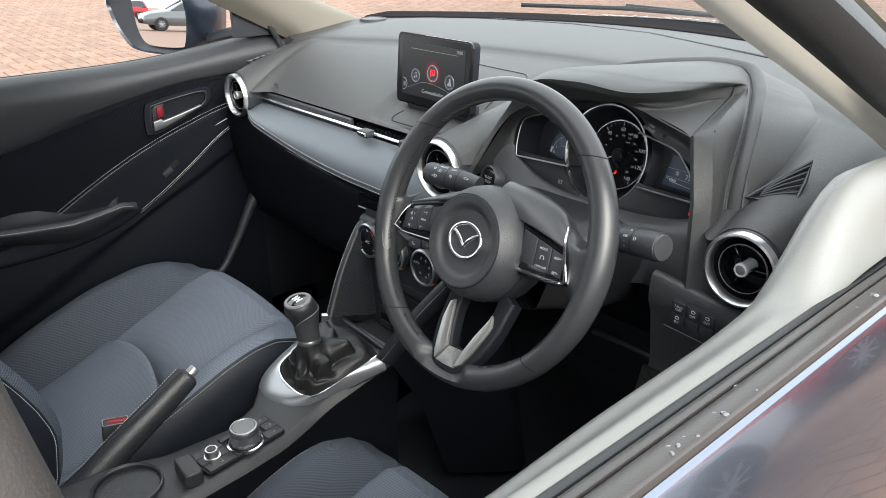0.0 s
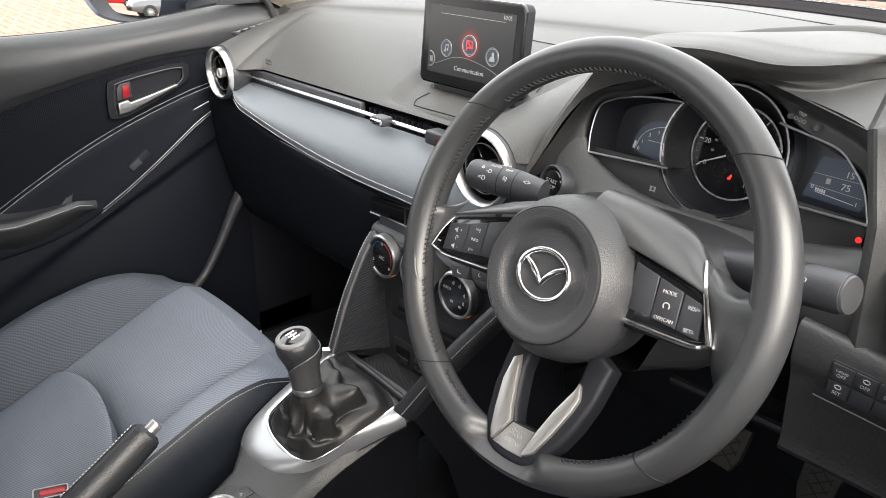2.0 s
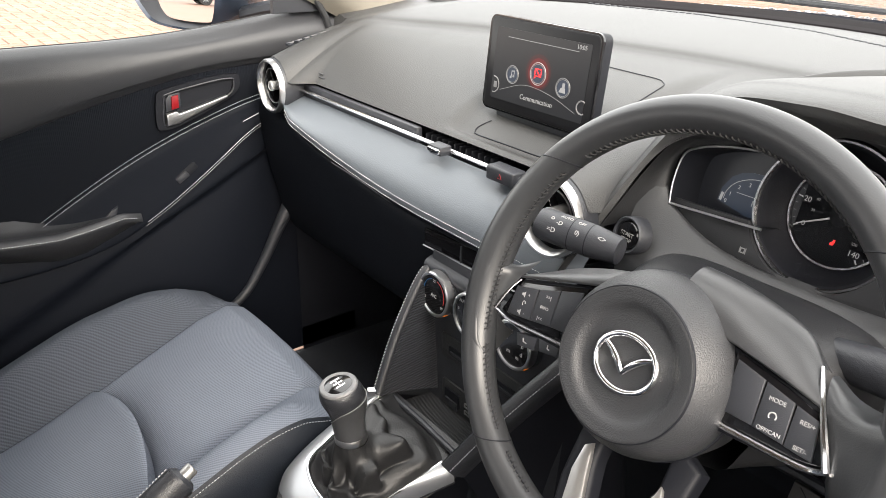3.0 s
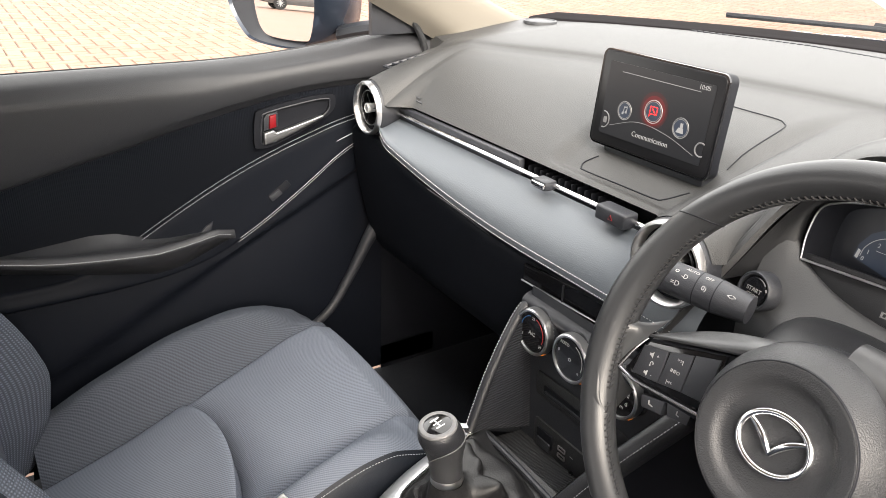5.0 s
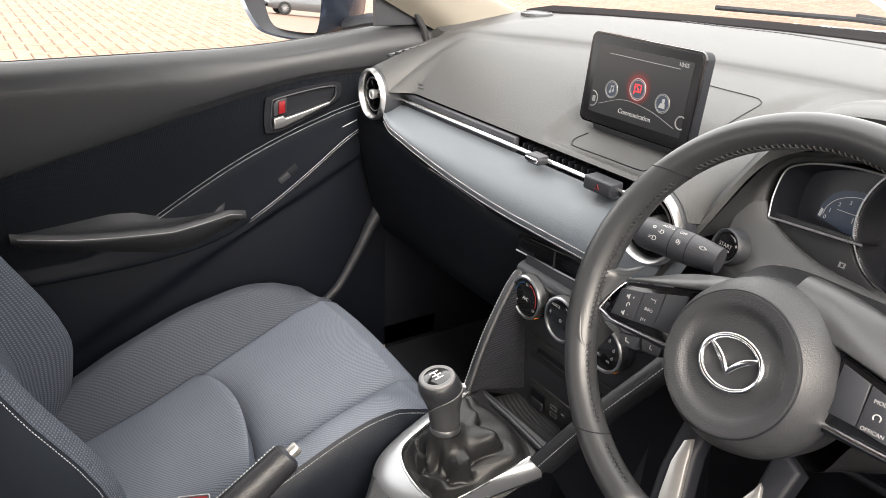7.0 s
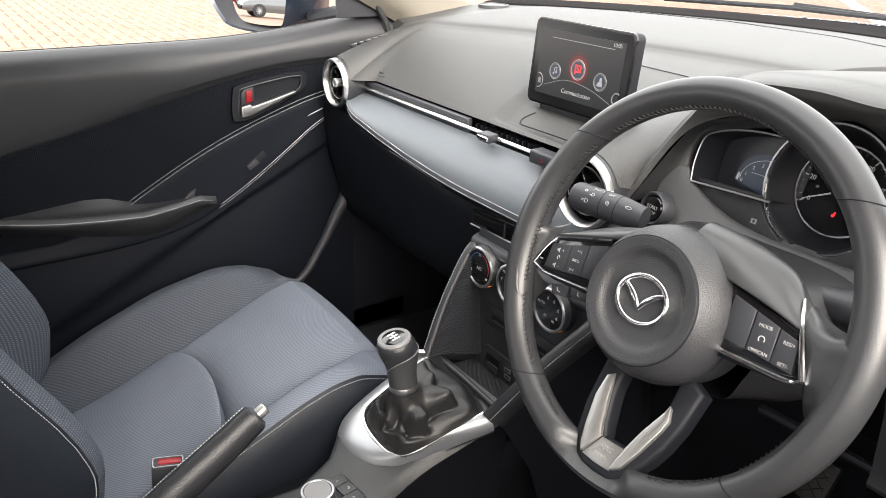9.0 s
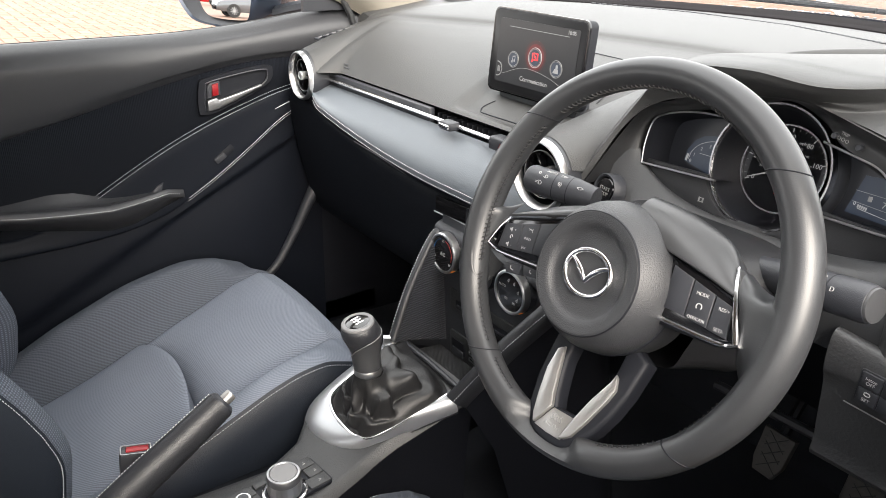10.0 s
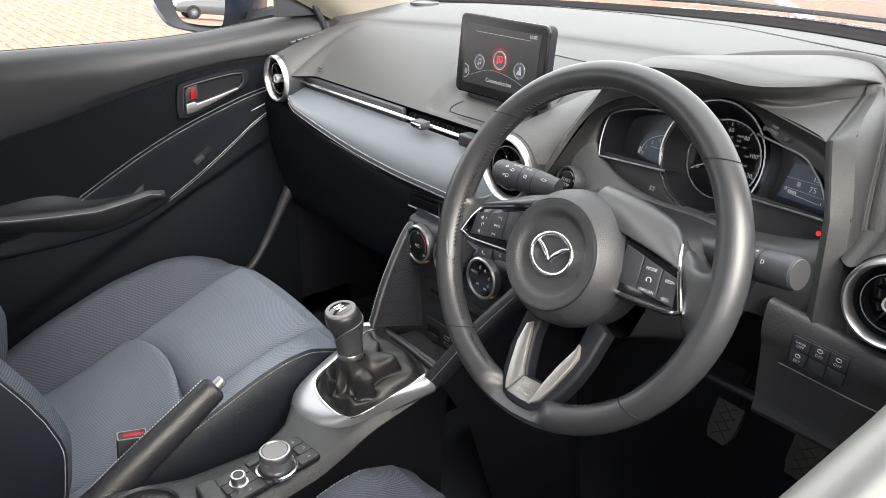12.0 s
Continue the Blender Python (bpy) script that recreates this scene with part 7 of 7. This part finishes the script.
rows = [[(x, screen_base(x) - 0.030, 1.064), (x, screen_base(x) - 0.025, 1.0735), (x, screen_base(x) - 0.015, 1.0755), (x, screen_base(x) + 0.05, 1.080), (x, screen_base(x) + 0.09, 1.05)] for x in [-0.69 + 0.069 * i for i in range(21)]]
part("windscreen_border", sheet(rows), FRIT, None, "black border at the foot of the windscreen", kind="structure", category="border")
for a, b in (((-0.50, 0.985), (0.02, 1.135)), ((0.04, 1.14), (0.52, 0.98))):
    w = thing("wiper", (a[0], a[1], 1.07), "black windscreen wiper at rest", "wiper", "windscreen wipers")
    part("blade", tube([(a[0], a[1] + 0.02, 1.086), ((a[0] + b[0]) / 2, (a[1] + b[1]) / 2 + 0.055, 1.088), (b[0], b[1] + 0.02, 1.086)], 0.006, 6), DARK, w)
    part("arm", tube([((a[0] + b[0]) / 2, (a[1] + b[1]) / 2 + 0.060, 1.094), (b[0] + 0.1, b[1] + 0.08, 1.078)], 0.006, 6), DARK, w)
drops = bmesh.new()
for k in range(420):
    x = rng.uniform(-0.45, 0.55)
    y = 1.13 - 0.5 * x * x + abs(rng.gauss(0, 0.10))
    r = rng.uniform(0.002, 0.006)
    t = (y - 1.12 + 0.5 * x * x) / 0.72
    z = 1.074 - 0.05 * t - 0.20 * t * t - 0.06 * x * x
    lathe([(r, 0), (r * 0.8, r * 0.4), (0, r * 0.55)], Matrix.Translation((x, y, z)), 6, drops)
part("raindrops", drops, WATER, bonnet, "scattered raindrops", kind="stuff")

# ---- parked cars ----
TYRE = mat("tyre_rubber", (0.02, 0.02, 0.02), 0.8)
TINT = mat("dark_car_glass", (0.02, 0.025, 0.03), 0.08, 0.0, coat=0.5)
LAMP = mat("lamp_glass", (0.6, 0.6, 0.6), 0.15)


def parked_car(at, turn, paint, label, height=1.5, length=4.1):
    m = Matrix.Translation(at) @ pose(0, 0, 0, 0, 0, turn)
    c = thing("parked_car", at, label, "car", "parked cars")
    L, W = length / 2, 0.87
    secs = []
    for y, zt, zb, w in ((-1.0, 0.70, 0.35, 0.80), (-0.97, 0.95, 0.28, 0.92), (-0.6, 1.0, 0.25, 1.0), (0.0, 0.98, 0.25, 1.0), (0.45, 0.95, 0.25, 1.0), (0.85, 0.80, 0.26, 0.96), (0.98, 0.66, 0.30, 0.86), (1.0, 0.5, 0.35, 0.8)):
        secs.append(curve([m @ Vector((W * w * cx, y * L, zb + (zt - zb) * cz)) for cx, cz in ((-0.9, 0), (-1, 0.3), (-1, 0.7), (-0.9, 0.98), (0, 1.03), (0.9, 0.98), (1, 0.7), (1, 0.3), (0.9, 0))], 3))
    part("body", sheet(secs), paint, c)
    cab = []
    for z, y0, y1, w in ((0.94, -0.95, 0.42, 0.93), (1.15, -0.92, 0.25, 0.86), (height - 0.08, -0.80, 0.02, 0.76)):
        cab.append([m @ Vector((W * w * x, y * L, z)) for x, y in ((-1, y0 + 0.05), (-1, (y0 + y1) / 2), (-1, y1 - 0.04), (-0.8, y1), (0.8, y1), (1, y1 - 0.04), (1, (y0 + y1) / 2), (1, y0 + 0.05), (0.8, y0), (-0.8, y0))])
    part("glasshouse", sheet(cab, False, True, False), TINT, c, "dark glass")
    top = [[m @ Vector((W * 0.78 * x, (-0.82 + 0.86 * t) * L, height - 0.08 + 0.06 * math.sin(math.pi * t) * (1 - 0.5 * x * x) + 0.012)) for x in (-1, -0.5, 0, 0.5, 1)] for t in [q / 6 for q in range(7)]]
    part("roof", sheet(top), paint, c)
    for sx in (-1, 1):
        for y0, y1 in ((0.40, 0.02), (-0.30, -0.28), (-0.90, -0.78)):
            part("pillar", tube([m @ Vector((sx * W * 0.935, y0 * L, 0.95)), m @ Vector((sx * W * 0.77, y1 * L, height - 0.06))], 0.035, 6), paint, c)
        for y in (-0.62, 0.62):
            hub = m @ Matrix.Translation((sx * (W - 0.06), y * L, 0.31)) @ pose(0, 0, 0, 0, 90 * sx, 0)
            wl = part("wheel", lathe([(0.19, -0.10), (0.29, -0.10), (0.31, -0.06), (0.31, 0.06), (0.29, 0.09), (0.20, 0.09)], hub, 28, caps=False), TYRE, c, "black tyre")
            rimo = part("rim", lathe([(0.20, 0.07), (0.195, 0.085), (0.17, 0.03)], hub, 24), DARK, wl)
            for q in range(10):
                part("spoke", rbox(0.18, 0.022, 0.02, hub @ pose(0, 0, 0, 0, 0, 36 * q) @ Matrix.Translation((0.10, 0, 0.075)), 0.006, 1), SATIN, wl)
        part("headlamp", rbox(0.30, 0.12, 0.13, m @ Matrix.Translation((sx * 0.58, L * 0.93, 0.68)), 0.04, 2), LAMP, c, "clear headlamp")
        part("tail_lamp", rbox(0.20, 0.08, 0.20, m @ Matrix.Translation((sx * 0.66, -L * 0.96, 0.80)), 0.03, 2), REDPLASTIC, c, "red tail lamp")
    part("grille", rbox(0.8, 0.06, 0.16, m @ Matrix.Translation((0, L * 0.985, 0.48)), 0.03, 2), DARK, c)
    return c


CARGREY = mat("grey_car_paint", (0.16, 0.17, 0.18), 0.2, 0.4, coat=0.5)
CARRED = mat("red_car_paint", (0.42, 0.012, 0.016), 0.2, 0.1, coat=0.5)
CARWHITE = mat("white_car_paint", (0.72, 0.72, 0.70), 0.22, 0.0, coat=0.5)
CARBLACK = mat("black_car_paint", (0.018, 0.019, 0.022), 0.15, 0.2, coat=0.5)
parked_car((-11.1, -36.0, 0), 62, CARGREY, "grey parked car on wet block paving")
parked_car((-8.0, -37.2, 0), 62, CARGREY, "silver-grey parked car beside another", 1.6)
parked_car((-23.5, -62.0, 0), 70, CARRED, "red parked car far behind")
parked_car((-28.0, -62.0, 0), 70, CARBLACK, "black parked car far behind")
parked_car((-32.5, -61.0, 0), 70, CARGREY, "grey parked car far behind")
parked_car((-14.8, -64.0, 0), 70, CARBLACK, "black parked car far behind")
parked_car((-5.0, -63.0, 0), 70, CARWHITE, "white parked car far behind")
parked_car((-0.5, -63.5, 0), 70, CARGREY, "grey parked car far behind", 1.6)
parked_car((4.0, -64.0, 0), 70, CARRED, "red parked car far behind")
parked_car((-19.0, -63.0, 0), 70, CARWHITE, "white parked car far behind")
parked_car((3.4, 0.4, 0), 0, CARWHITE, "white car parked alongside")
parked_car((4.0, 5.4, 0), 4, CARRED, "red car parked alongside another", 1.6)

# ---- block paving, laid in herringbone ----


MOD = 0.125


def herringbone(x0, x1, y0, y1):
    """Centres and turns of long blocks, twice as long as wide, over a field."""
    out = []
    i0, i1, j0, j1 = int(x0 / MOD) - 4, int(x1 / MOD) + 4, int(y0 / MOD) - 4, int(y1 / MOD) + 4
    for j in range(j0, j1):
        for i in range(i0, i1):
            k = (i - j) % 4
            if k == 0:
                c = (MOD * (i + 1), MOD * (j + 0.5), 0)
            elif k == 3:
                c = (MOD * (i + 0.5), MOD * (j + 1), 1)
            else:
                continue
            if x0 <= c[0] < x1 and y0 <= c[1] < y1:
                out.append(c)
    return out


def block_points(turned, dz=0.0, gap=0.004):
    w, h = (MOD, MOD / 2) if not turned else (MOD / 2, MOD)
    w, h = w - gap, h - gap
    c = 0.006
    base = [(-w, -h, 0.002), (w, -h, 0.002), (w, h, 0.002), (-w, h, 0.002)]
    top = [(-w + c, -h + c, 0.012 + dz), (w - c, -h + c, 0.012 + dz), (w - c, h - c, 0.012 + dz), (-w + c, h - c, 0.012 + dz)]
    return base + top


FACES = [(4, 5, 6, 7), (0, 1, 5, 4), (1, 2, 6, 5), (2, 3, 7, 6), (3, 0, 4, 7)]
pav = thing("pavement", (-6, 1, 0), "wet clay block paving in herringbone bond", "paving", kind="structure")
NEAR = (-9.0, -5.9, -1.2, 2.2)
singles, rest = [], []
for c in herringbone(-15.0, 6.0, -5.0, 9.0) + herringbone(-9.0, 3.0, 9.0, 16.0):
    inside = NEAR[0] <= c[0] < NEAR[1] and NEAR[2] <= c[1] < NEAR[3]
    (singles if inside and len(singles) < 300 else rest).append(c)
verts, faces = [], []
for x, y, turned in rest:
    k = len(verts)
    verts += [(x + p[0], y + p[1], p[2]) for p in block_points(turned, rng.uniform(-0.001, 0.001))]
    faces += [tuple(k + q for q in f) for f in FACES]
part("bed", sheet([[(-15.0, y, 0.001), (-3.5, y, 0.001), (6.0, y, 0.001)] for y in (-5.0, 2, 9.0)]), JOINT, pav)
part("bed", sheet([[(-9.0, y, 0.001), (3.0, y, 0.001)] for y in (9.0, 16.2)]), JOINT, pav)
a, b = Vector((-8.2, 15.33, 0)), Vector((-3.6, 9.2, 0))
w = Vector((b.y - a.y, a.x - b.x, 0)).normalized() * 0.12
part("marker_strip", slab([(p.x, p.y) for p in (a - w, b - w, b + w, a + w)][::-1], 0.008, Matrix.Translation((0, 0, 0.009)), 0.002, 1), PALESTONE, pav, "pale concrete strip laid in the paving")
me = bpy.data.meshes.new("paving_blocks")
me.from_pydata(verts, [], faces)
me.materials.append(BRICK)
ob = new("paving_blocks", me)
ob.parent = pav
ob.matrix_parent_inverse = PLACE[pav.name].inverted()
tagged(ob, kind="stuff")
shared = []
for turned in (0, 1):
    me = bpy.data.meshes.new("paving_block")
    me.from_pydata(block_points(turned), [], FACES)
    me.materials.append(BRICKONE)
    shared.append(me)
for x, y, turned in singles:
    ob = new("paving_block", shared[turned])
    ob.parent = pav
    ob.matrix_parent_inverse = PLACE[pav.name].inverted()
    ob.location = (x, y, rng.uniform(-0.001, 0.001))
